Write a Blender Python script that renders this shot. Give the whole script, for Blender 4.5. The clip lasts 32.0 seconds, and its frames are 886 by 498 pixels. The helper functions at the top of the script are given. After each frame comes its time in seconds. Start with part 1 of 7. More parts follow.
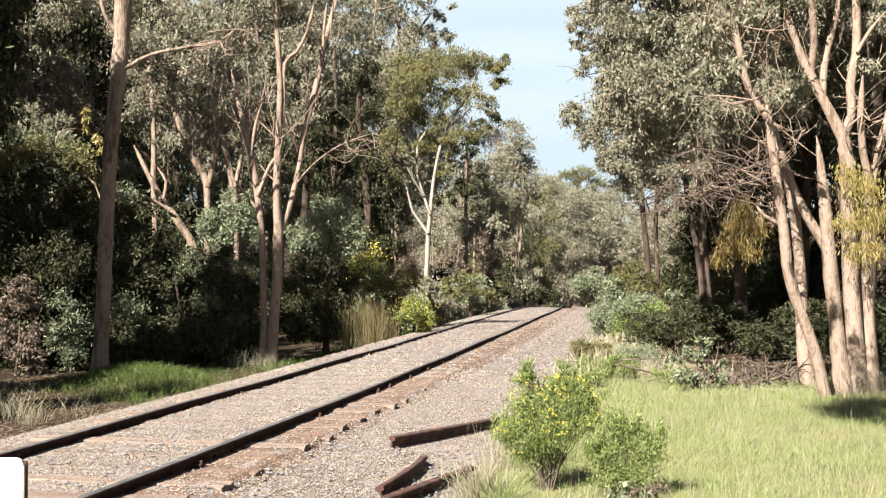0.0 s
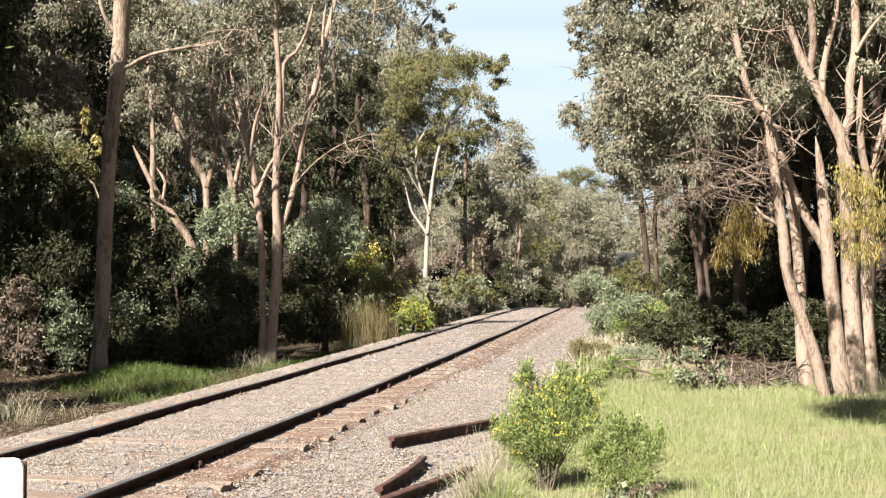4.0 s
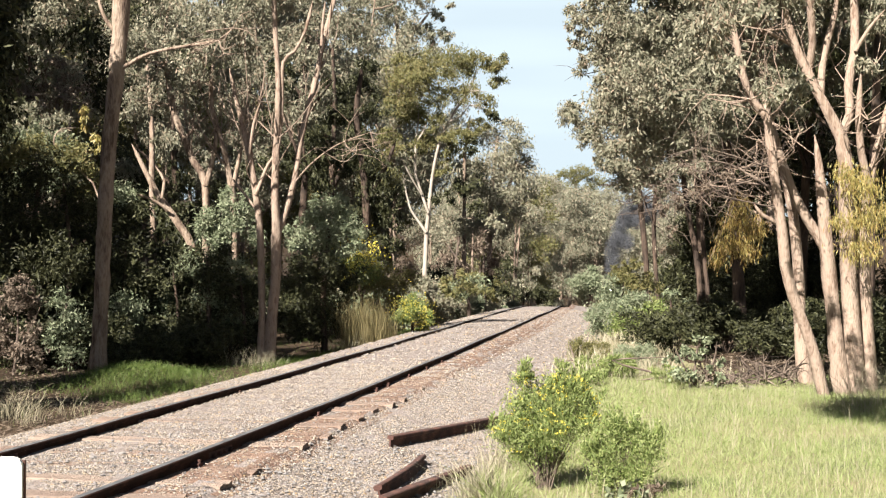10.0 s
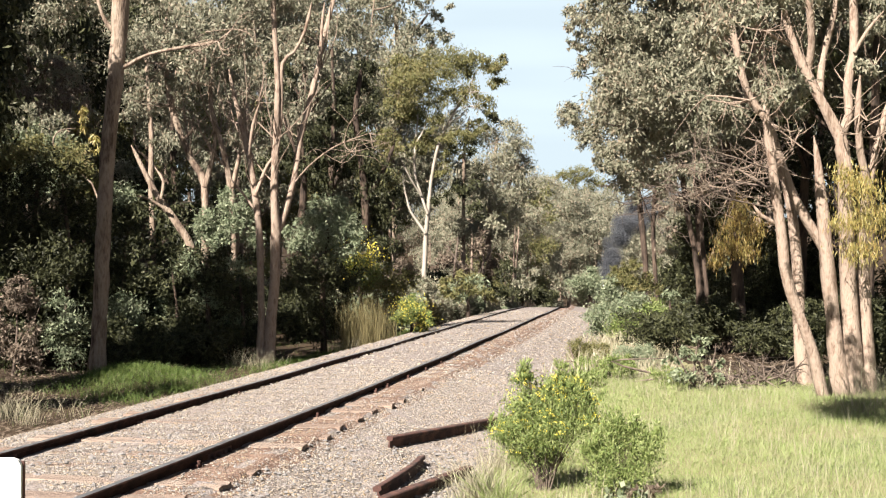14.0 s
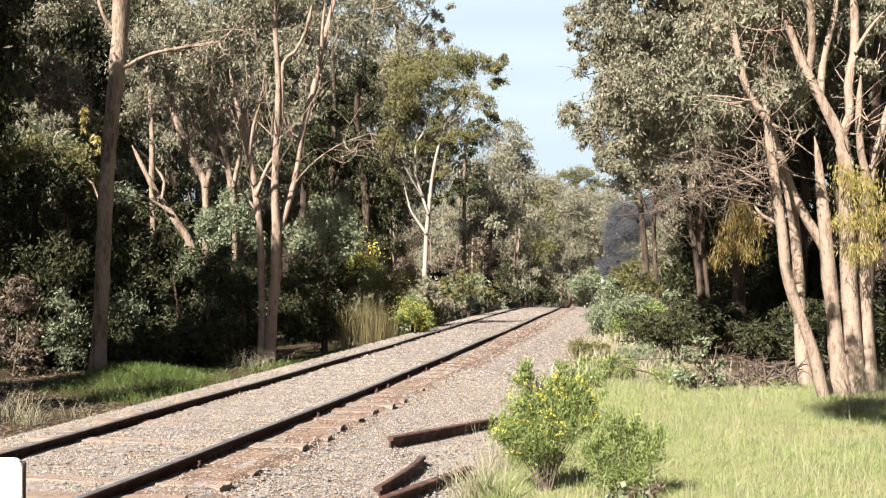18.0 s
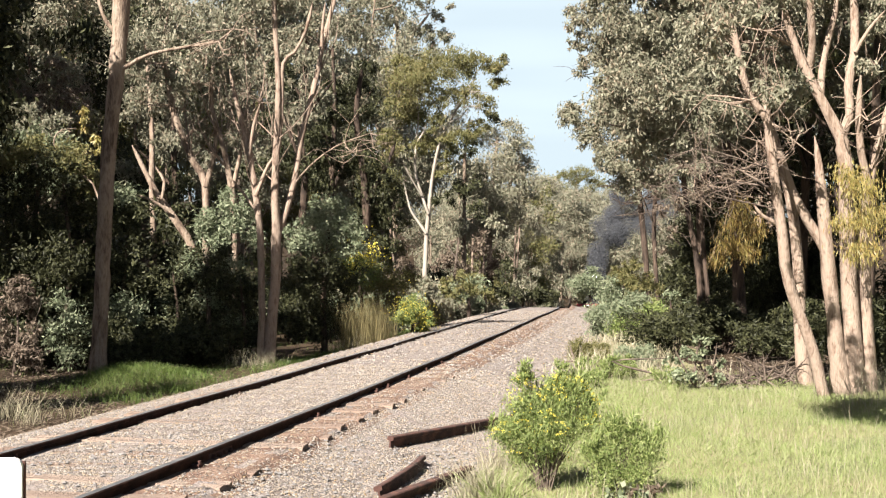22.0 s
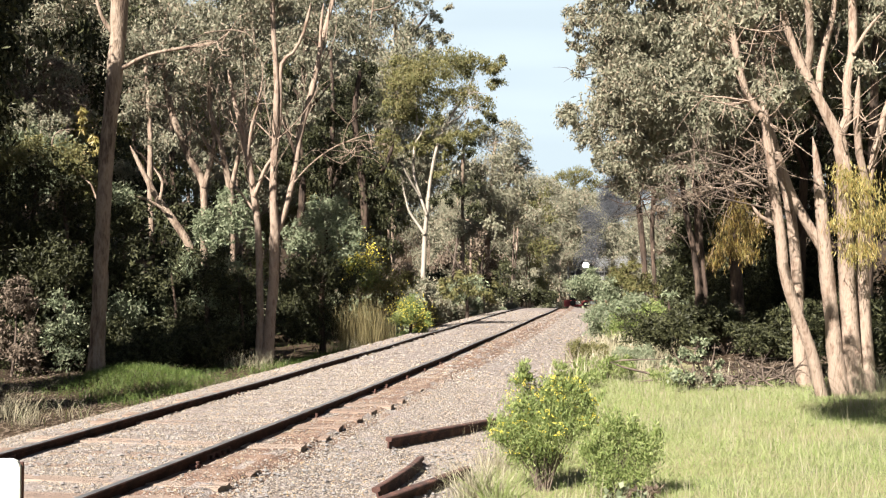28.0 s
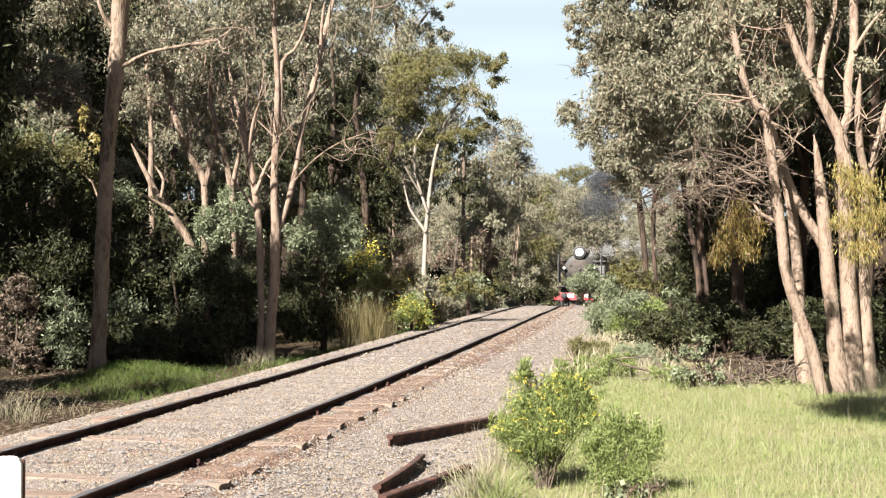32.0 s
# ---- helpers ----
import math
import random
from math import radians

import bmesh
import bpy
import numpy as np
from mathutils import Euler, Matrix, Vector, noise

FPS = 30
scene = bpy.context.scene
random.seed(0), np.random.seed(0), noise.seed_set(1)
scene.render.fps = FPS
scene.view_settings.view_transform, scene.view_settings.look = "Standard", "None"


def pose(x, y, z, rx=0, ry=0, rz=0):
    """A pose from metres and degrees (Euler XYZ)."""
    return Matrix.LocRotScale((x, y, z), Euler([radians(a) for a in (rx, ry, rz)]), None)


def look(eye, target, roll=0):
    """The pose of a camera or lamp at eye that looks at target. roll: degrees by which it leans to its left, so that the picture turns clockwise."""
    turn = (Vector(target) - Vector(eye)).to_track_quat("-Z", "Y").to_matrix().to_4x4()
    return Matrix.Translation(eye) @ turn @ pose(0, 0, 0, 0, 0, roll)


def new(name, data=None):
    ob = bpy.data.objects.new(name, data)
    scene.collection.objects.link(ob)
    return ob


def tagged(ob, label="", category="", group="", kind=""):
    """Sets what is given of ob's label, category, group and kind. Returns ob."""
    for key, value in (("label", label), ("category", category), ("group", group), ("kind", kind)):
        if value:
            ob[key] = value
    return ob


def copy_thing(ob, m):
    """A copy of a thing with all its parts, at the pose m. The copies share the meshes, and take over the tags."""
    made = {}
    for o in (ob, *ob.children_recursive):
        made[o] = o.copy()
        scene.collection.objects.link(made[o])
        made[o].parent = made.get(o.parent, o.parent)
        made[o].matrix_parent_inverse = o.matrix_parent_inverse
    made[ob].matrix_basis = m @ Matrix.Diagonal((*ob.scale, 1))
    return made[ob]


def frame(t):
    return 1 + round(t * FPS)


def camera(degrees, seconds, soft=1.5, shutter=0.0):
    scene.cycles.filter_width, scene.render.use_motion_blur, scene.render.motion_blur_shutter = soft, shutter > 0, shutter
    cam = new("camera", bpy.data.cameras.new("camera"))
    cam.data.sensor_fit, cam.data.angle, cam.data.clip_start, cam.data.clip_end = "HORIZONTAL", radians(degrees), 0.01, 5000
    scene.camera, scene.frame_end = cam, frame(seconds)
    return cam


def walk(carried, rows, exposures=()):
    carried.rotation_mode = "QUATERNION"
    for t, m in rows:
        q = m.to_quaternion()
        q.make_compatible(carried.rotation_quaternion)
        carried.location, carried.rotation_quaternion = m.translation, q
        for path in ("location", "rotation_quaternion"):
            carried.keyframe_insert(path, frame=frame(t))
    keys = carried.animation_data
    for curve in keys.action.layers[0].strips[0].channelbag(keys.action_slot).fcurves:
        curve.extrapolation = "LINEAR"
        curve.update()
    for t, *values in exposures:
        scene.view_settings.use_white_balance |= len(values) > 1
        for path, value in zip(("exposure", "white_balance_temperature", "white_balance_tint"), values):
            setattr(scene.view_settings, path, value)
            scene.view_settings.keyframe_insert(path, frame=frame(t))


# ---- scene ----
EYE_Z, TILT = 1.471, 91.337
cam = camera(40.94, 32.0, soft=1.25)
# the camera is held by hand at one spot: small turns, in hundredths of a degree
SWAY = (
    (0, 8.2, 4.1),(0.5, 8.7, 0.5),(1, 8.3, 0.3),(1.5, 7.6, 4),(2, 4, 4.3),(2.5, 4, 4.1),(3, 4, 4.1),(3.5, 4, 4.6),(5.5, 3.5, 9.1),(6, -0.2, 4.1),(6.5,
    0.2, 0.3),(7, 0.2, 0.5),(7.5, 0.2, 0),(8, 4.1, 0),(8.5, 0.2, 3.8),(9, 0.9, -0.2),(9.5, 0.2, 0),(10, 0, -0.2),(10.5, 0.2, -0.2),(11, 2.1,
    -0.2),(11.5, 0.4, -0.2),(12, 0, 0),(12.5, 0, 0),(13, 0, 0),(13.5, 0, 0.2),(14, -3.4, 4),(14.5, -3.4, 4.6),(16.5, -3.3, 4.1),(17, -0.5, 4.3),(17.5,
    -0.5, 4.7),(18, -0.2, 4.5),(18.5, -0.2, 0),(19, -0.2, 0.3),(19.5, -0.2, 0.3),(20, -0.2, 0),(20.5, 0.3, 0),(21, 0.5, 3.6),(21.5, 3.3, 3.8),(22, 0,
    4.1),(22.5, -0.3, 4.1),(23, -0.2, 4.1),(23.5, -0.2, 4.1),(24, -0.2, 4.8),(24.5, -3.5, 4.1),(25, -4.4, 4.8),(25.5, -8.2, 8.2),(27.5, -8.6, 8),(28,
    -8.2, 7.6),(28.5, -8.2, -8.1),(29, -4.3, 0.2),(29.5, -3.6, 7.8),(30, -3.5, 4.5),(30.5, -3.6, 4.5),(31, -0.9, 0.9),(31.5, -3.6, 0),(32, -3.6,
    -3.3),
)
walk(cam, [(t, pose(0, 0, EYE_Z, TILT + b / 100, 0, a / 100)) for t, a, b in SWAY])

# ---- light ----
SUN_WAY = Vector((-0.44, -0.627, 0.643)).normalized()          # from the ground towards the sun
world = bpy.data.worlds.new("sky")
scene.world = world
world.use_nodes = True
wn = world.node_tree.nodes
sky = wn.new("ShaderNodeTexSky")
sky.sky_type = "NISHITA"
sky.sun_disc = False
sky.sun_elevation = math.asin(SUN_WAY.z)
sky.sun_rotation = math.atan2(SUN_WAY.x, SUN_WAY.y) % (2 * math.pi)
sky.air_density, sky.dust_density, sky.ozone_density = 1.0, 1.6, 1.0
# thin white haze, thickest towards the horizon, with faint streaks
wl = world.node_tree.links
wtc, wsep, wmap, wnoise = (wn.new("ShaderNode" + k) for k in ("TexCoord", "SeparateXYZ", "Mapping", "TexNoise"))
wl.new(wtc.outputs["Generated"], wsep.inputs[0])
wmap.inputs["Scale"].default_value = (1.5, 1.5, 14)
wl.new(wtc.outputs["Generated"], wmap.inputs["Vector"])
wl.new(wmap.outputs[0], wnoise.inputs["Vector"])
wnoise.inputs["Scale"].default_value = 2.0
fade = wn.new("ShaderNodeMapRange")
fade.inputs["From Min"].default_value, fade.inputs["From Max"].default_value = 0.24, 0.34
fade.inputs["To Min"].default_value, fade.inputs["To Max"].default_value = 1.0, 0.0
wl.new(wsep.outputs["Z"], fade.inputs["Value"])
streak = wn.new("ShaderNodeMapRange")
streak.inputs["From Min"].default_value, streak.inputs["From Max"].default_value = 0.4, 0.7
streak.inputs["To Min"].default_value, streak.inputs["To Max"].default_value = 0.88, 1.03
wl.new(wnoise.outputs["Fac"], streak.inputs["Value"])
thick = wn.new("ShaderNodeMath")
thick.operation = "MULTIPLY"
thick.use_clamp = True
wl.new(fade.outputs[0], thick.inputs[0]), wl.new(streak.outputs[0], thick.inputs[1])
haze = wn.new("ShaderNodeMix")
haze.data_type = "RGBA"
haze.inputs[7].default_value = (10.4, 12.3, 13.4, 1)
wl.new(thick.outputs[0], haze.inputs[0])
wl.new(sky.outputs[0], haze.inputs[6])
wn["Background"].inputs["Strength"].default_value = 0.018
wl.new(haze.outputs[2], wn["Background"].inputs["Color"])
sun = new("sun", bpy.data.lights.new("sun", "SUN"))
sun.data.energy, sun.data.angle, sun.data.color = 5.0, radians(0.53), (1.0, 0.93, 0.82)
sun.matrix_world = look(SUN_WAY * 60, (0, 0, 0))
scene.view_settings.exposure = 2.14

# ---- materials ----
def material(name, colours, rough=0.8, scale=4.0, bump=0.0, bump_scale=40.0, metal=0.0, island=0.0, thin=0.0, coords="Object", stretch=(1, 1, 1), emit=0.0, spec=0.5, sheen=0.0, per_object=0.0):
    """Base colours mixed by noise at two scales, by the island and by the object; relief by a finer noise."""
    m = bpy.data.materials.new(name)
    m.use_nodes = True
    nt = m.node_tree
    n, l = nt.nodes, nt.links
    bsdf = n["Principled BSDF"]
    bsdf.inputs["Roughness"].default_value, bsdf.inputs["Metallic"].default_value = rough, metal
    bsdf.inputs["Specular IOR Level"].default_value = spec
    tc = n.new("ShaderNodeTexCoord")
    mp = n.new("ShaderNodeMapping")
    mp.inputs["Scale"].default_value = stretch
    l.new(tc.outputs[coords], mp.inputs["Vector"])
    big = n.new("ShaderNodeTexNoise")
    big.inputs["Scale"].default_value, big.inputs["Detail"].default_value = scale, 5.0
    l.new(mp.outputs[0], big.inputs["Vector"])
    value = big.outputs["Fac"]
    fine = n.new("ShaderNodeTexNoise")
    fine.inputs["Scale"].default_value, fine.inputs["Detail"].default_value = bump_scale, 3.0
    l.new(mp.outputs[0], fine.inputs["Vector"])

    def mixed(a, b, f):
        mx = n.new("ShaderNodeMix")
        mx.inputs["Factor"].default_value = f
        l.new(a, mx.inputs[2]), l.new(b, mx.inputs[3])
        return mx.outputs[0]
    value = mixed(value, fine.outputs["Fac"], 0.3)
    if island:
        gi = n.new("ShaderNodeNewGeometry")
        value = mixed(value, gi.outputs["Random Per Island"], island)
    if per_object:
        oi = n.new("ShaderNodeObjectInfo")
        value = mixed(value, oi.outputs["Random"], per_object)
    ramp = n.new("ShaderNodeValToRGB")
    el = ramp.color_ramp.elements
    lo, hi = (0.36, 0.64) if not (island or per_object) else (0.15, 0.85)
    while len(el) < len(colours):
        el.new(0.5)
    for i, c in enumerate(colours):
        el[i].position = lo + (hi - lo) * i / (len(colours) - 1)
        el[i].color = (*c, 1)
    l.new(value, ramp.inputs[0])
    l.new(ramp.outputs[0], bsdf.inputs["Base Color"])
    if bump:
        bp = n.new("ShaderNodeBump")
        bp.inputs["Strength"].default_value, bp.inputs["Distance"].default_value = 1.0, bump
        l.new(fine.outputs["Fac"], bp.inputs["Height"])
        l.new(bp.outputs[0], bsdf.inputs["Normal"])
    if thin:
        tr = n.new("ShaderNodeBsdfTranslucent")
        l.new(ramp.outputs[0], tr.inputs["Color"])
        ms = n.new("ShaderNodeMixShader")
        ms.inputs[0].default_value = thin
        l.new(bsdf.outputs[0], ms.inputs[1]), l.new(tr.outputs[0], ms.inputs[2])
        l.new(ms.outputs[0], n["Material Output"].inputs["Surface"])
    if emit:
        bsdf.inputs["Emission Color"].default_value = (*colours[0], 1)
        bsdf.inputs["Emission Strength"].default_value = emit
    return m


M = {
    "gravel": material("gravel", [(0.069, 0.0498, 0.0422), (0.132, 0.108, 0.0982), (0.179, 0.151, 0.142), (0.124, 0.115, 0.114)], 0.9, 5, 0.03, 26),
    "stone": material("stone", [(0.0405, 0.0325, 0.0299), (0.106, 0.0882, 0.0764), (0.167, 0.138, 0.111), (0.132, 0.126, 0.13), (0.229, 0.204, 0.183), (0.184, 0.127, 0.0718)], 0.85, 9, 0.004, 90, island=0.7, spec=0.3),
    "stained_gravel": material("stained_gravel", [(0.0666, 0.0333, 0.0222), (0.128, 0.0758, 0.0536), (0.17, 0.115, 0.0863)], 0.9, 5, 0.03, 30),
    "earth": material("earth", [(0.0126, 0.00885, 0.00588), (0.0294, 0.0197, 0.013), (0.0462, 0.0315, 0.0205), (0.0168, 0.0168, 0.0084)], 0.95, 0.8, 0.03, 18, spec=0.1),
    "meadow": material("meadow", [(0.0852, 0.0917, 0.038), (0.131, 0.128, 0.059), (0.177, 0.151, 0.0852), (0.111, 0.111, 0.0426)], 0.95, 0.9, 0.03, 22),
    "grass": material("grass", [(0.0977, 0.14, 0.035), (0.159, 0.2, 0.0619), (0.211, 0.24, 0.101), (0.257, 0.246, 0.175)], 0.65, 0.7, island=0.5, thin=0.25),
    "lush_grass": material("lush_grass", [(0.0209, 0.0419, 0.00502), (0.0461, 0.0793, 0.01), (0.0793, 0.117, 0.0188), (0.113, 0.126, 0.0377)], 0.65, 1.5, island=0.5, thin=0.3),
    "dry_grass": material("dry_grass", [(0.146, 0.131, 0.0784), (0.235, 0.207, 0.142), (0.291, 0.261, 0.196), (0.174, 0.179, 0.0976)], 0.7, 1.5, island=0.6, thin=0.2),
    "pale_bark": material("pale_bark", [(0.111, 0.0752, 0.0556), (0.188, 0.138, 0.11), (0.237, 0.183, 0.148), (0.215, 0.162, 0.129), (0.155, 0.111, 0.0843)], 0.9, 9.0, 0.02, 46, stretch=(1, 1, 0.3), spec=0.2),
    "grey_bark": material("grey_bark", [(0.0689, 0.0461, 0.0359), (0.163, 0.12, 0.0913), (0.237, 0.186, 0.148), (0.138, 0.0988, 0.0783)], 0.9, 6.0, 0.03, 34, stretch=(1, 1, 0.25), spec=0.25),
    # dark bark of the understorey, also standing for gum stems in shade
    "dark_shade_bark": material("dark_shade_bark", [(0.0189, 0.0143, 0.0121), (0.0529, 0.0378, 0.0302), (0.0832, 0.059, 0.0454)], 0.9, 5.0, 0.03, 20, stretch=(1, 1, 0.25), spec=0.15),
    "white_bark": material("white_bark", [(0.169, 0.141, 0.113), (0.242, 0.21, 0.177), (0.274, 0.246, 0.214)], 0.7, 4.0, 0.006, 18, stretch=(1, 1, 0.3)),
    "dead_wood": material("dead_wood", [(0.0336, 0.0235, 0.0185), (0.0808, 0.0582, 0.0459), (0.151, 0.118, 0.0952)], 0.85, 6.0, 0.006, 30),
    "gum_leaf": material("gum_leaf", [(0.0881, 0.0937, 0.0631), (0.153, 0.152, 0.107), (0.222, 0.213, 0.158), (0.249, 0.173, 0.126)], 0.6, 0.5, island=0.5, thin=0.32, spec=0.25),
    "olive_leaf": material("olive_leaf", [(0.0575, 0.0649, 0.0233), (0.108, 0.108, 0.0415), (0.165, 0.152, 0.0648), (0.186, 0.142, 0.0713)], 0.6, 0.5, island=0.5, thin=0.32, spec=0.25),
    # near-black leaf colour that stands for foliage in shade
    "shade_leaf": material("shade_leaf", [(0.00942, 0.0105, 0.00515), (0.0274, 0.0299, 0.0132), (0.0705, 0.0727, 0.0331)], 0.6, 0.5, island=0.55, thin=0.1, spec=0.2),
    "wattle_leaf": material("wattle_leaf", [(0.0915, 0.116, 0.0685), (0.179, 0.207, 0.129), (0.269, 0.284, 0.195)], 0.6, 0.6, island=0.55, thin=0.32, spec=0.3),
    "grey_leaf": material("grey_leaf", [(0.113, 0.119, 0.0819), (0.185, 0.184, 0.13), (0.258, 0.245, 0.186), (0.231, 0.177, 0.124)], 0.65, 0.35, island=0.5, thin=0.32, spec=0.2),
    "green_leaf": material("green_leaf", [(0.0779, 0.111, 0.03), (0.164, 0.208, 0.066), (0.277, 0.305, 0.128)], 0.55, 2.0, island=0.6, thin=0.32, spec=0.3),
    "brown_leaf": material("brown_leaf", [(0.0504, 0.0336, 0.0235), (0.112, 0.0808, 0.0588), (0.179, 0.146, 0.112)], 0.8, 1.0, island=0.6, thin=0.15),
    "reed": material("reed", [(0.0694, 0.0556, 0.0185), (0.125, 0.1, 0.04), (0.16, 0.139, 0.0677)], 0.75, 1.0, island=0.6, thin=0.2),
    "mistletoe": material("mistletoe", [(0.0784, 0.0728, 0.0196), (0.174, 0.151, 0.0392), (0.252, 0.207, 0.0672), (0.19, 0.106, 0.0308)], 0.55, 1.5, island=0.6, thin=0.2),
    "dry_mistletoe": material("dry_mistletoe", [(0.056, 0.0308, 0.0084), (0.168, 0.104, 0.0252), (0.151, 0.126, 0.0308), (0.246, 0.168, 0.056)], 0.6, 1.5, island=0.6, thin=0.2),
    "flower": material("flower", [(0.438, 0.371, 0.039), (0.643, 0.546, 0.0682), (0.701, 0.643, 0.175)], 0.6, 3.0, island=0.5, thin=0.3),
    "rust": material("rust", [(0.0101, 0.00578, 0.00506), (0.0246, 0.0116, 0.00867), (0.047, 0.0224, 0.0159)], 0.9, 7.0, 0.003, 90, spec=0.12),
    "old_rust": material("old_rust", [(0.0158, 0.00665, 0.00544), (0.043, 0.0169, 0.0127), (0.1, 0.0412, 0.029)], 0.9, 7.0, 0.003, 90),
    "rail_top": material("rail_top", [(0.075, 0.078, 0.085), (0.12, 0.122, 0.13), (0.185, 0.185, 0.19)], 0.42, 5.0, metal=0.4, bump_scale=60),
    "sleeper": material("sleeper", [(0.0688, 0.0362, 0.0263), (0.144, 0.0963, 0.0748), (0.213, 0.162, 0.132), (0.168, 0.124, 0.0989)], 0.9, 7.0, 0.02, 40, stretch=(0.25, 5, 1), per_object=0.2),
    "black_paint": material("black_paint", [(0.00816, 0.00816, 0.00884), (0.0204, 0.0197, 0.0204), (0.034, 0.0313, 0.0292)], 0.62, 3.0, 0.002, 30),
    "smokebox_paint": material("smokebox_paint", [(0.034, 0.03, 0.027), (0.056, 0.05, 0.045), (0.08, 0.07, 0.062)], 0.8, 3.0, 0.003, 30, spec=0.25),
    "grey_paint": material("grey_paint", [(0.123, 0.123, 0.123), (0.19, 0.19, 0.19), (0.235, 0.23, 0.224)], 0.5, 3.0, 0.002, 30),
    "red_paint": material("red_paint", [(0.206, 0.0187, 0.0247), (0.274, 0.034, 0.0418), (0.302, 0.0638, 0.0665)], 0.5, 4.0, 0.001, 40),
    "white_paint": material("white_paint", [(0.648, 0.639, 0.621), (0.72, 0.72, 0.711), (0.756, 0.747, 0.738)], 0.55, 5.0, 0.001, 40),
    "steel": material("steel", [(0.257, 0.248, 0.239), (0.376, 0.368, 0.359), (0.47, 0.462, 0.453)], 0.35, 8.0, metal=1.0),
    "lamp_glass": material("lamp_glass", [(1, 0.97, 0.9), (1, 0.98, 0.92)], 0.2, 3.0, emit=3.0),
    "soot": material("soot", [(0.078, 0.082, 0.094), (0.1, 0.104, 0.118), (0.125, 0.13, 0.145)], 1.0, 1.0, island=0.5, thin=0.4, spec=0.0),
    "steam": material("steam", [(0.381, 0.386, 0.397), (0.435, 0.441, 0.446)], 1.0, 1.0, island=0.4, thin=0.5, spec=0.0),
}

# ---- mesh builders ----
rng = np.random.default_rng(7)


def mesh_from(name, verts, faces, mats, smooth=False, slots=None):
    """A mesh from arrays: verts (n, 3); faces (m, 3) or (m, 4)."""
    verts, faces = np.asarray(verts, np.float32), np.asarray(faces, np.int32)
    me = bpy.data.meshes.new(name)
    k = faces.shape[1]
    me.vertices.add(len(verts)), me.loops.add(faces.size), me.polygons.add(len(faces))
    me.vertices.foreach_set("co", verts.ravel())
    me.loops.foreach_set("vertex_index", faces.ravel())
    me.polygons.foreach_set("loop_start", np.arange(0, faces.size, k, dtype=np.int32))
    me.polygons.foreach_set("use_smooth", np.full(len(faces), smooth))
    for m in mats if isinstance(mats, (list, tuple)) else [mats]:
        me.materials.append(m)
    if slots is not None:
        me.polygons.foreach_set("material_index", np.asarray(slots, np.int32))
    me.update(calc_edges=True)
    return me


def child(name, me, parent=None, label="", m=None):
    ob = new(name, me)
    if parent is not None:
        ob.parent = parent
    if m is not None:
        ob.matrix_basis = m
    return tagged(ob, label) if label else ob


def part(name, bm, mat, parent, label="", smooth=False):
    me = bpy.data.meshes.new(name)
    bm.to_mesh(me)
    bm.free()
    for m in mat if isinstance(mat, (list, tuple)) else [mat]:
        me.materials.append(m)
    for p in me.polygons:
        p.use_smooth = smooth
    return child(name, me, parent, label)


def box(x0, y0, z0, x1, y1, z1, bevel=0.0, bm=None):
    bm = bm or bmesh.new()
    r = bmesh.ops.create_cube(bm, size=1.0, matrix=Matrix.LocRotScale(((x0 + x1) / 2, (y0 + y1) / 2, (z0 + z1) / 2), None, (x1 - x0, y1 - y0, z1 - z0)))
    if bevel:
        bmesh.ops.bevel(bm, geom=list({e for v in r["verts"] for e in v.link_edges}), offset=bevel, segments=2, affect="EDGES", profile=0.6)
    return bm


def rod(a, b, r0, r1=None, sides=20, bm=None):
    bm = bm or bmesh.new()
    a, b = Vector(a), Vector(b)
    q = (b - a).to_track_quat("Z", "Y").to_matrix().to_4x4()
    bmesh.ops.create_cone(bm, cap_ends=True, segments=sides, radius1=r0, radius2=r0 if r1 is None else r1, depth=(b - a).length, matrix=Matrix.Translation((a + b) / 2) @ q)
    return bm


def lathe(profile, sides=32, turn=None, bm=None):
    """A solid of revolution about z; profile: (radius, height) pairs."""
    bm = bm or bmesh.new()
    rings = []
    for r, z in profile:
        rings.append([bm.verts.new((turn or Matrix()) @ Vector((r * math.cos(2 * math.pi * i / sides), r * math.sin(2 * math.pi * i / sides), z))) for i in range(sides)])
    for a, b in zip(rings, rings[1:]):
        for i in range(sides):
            bm.faces.new((a[i], a[(i + 1) % sides], b[(i + 1) % sides], b[i]))
    bm.faces.new(rings[0][::-1]), bm.faces.new(rings[-1])
    return bm


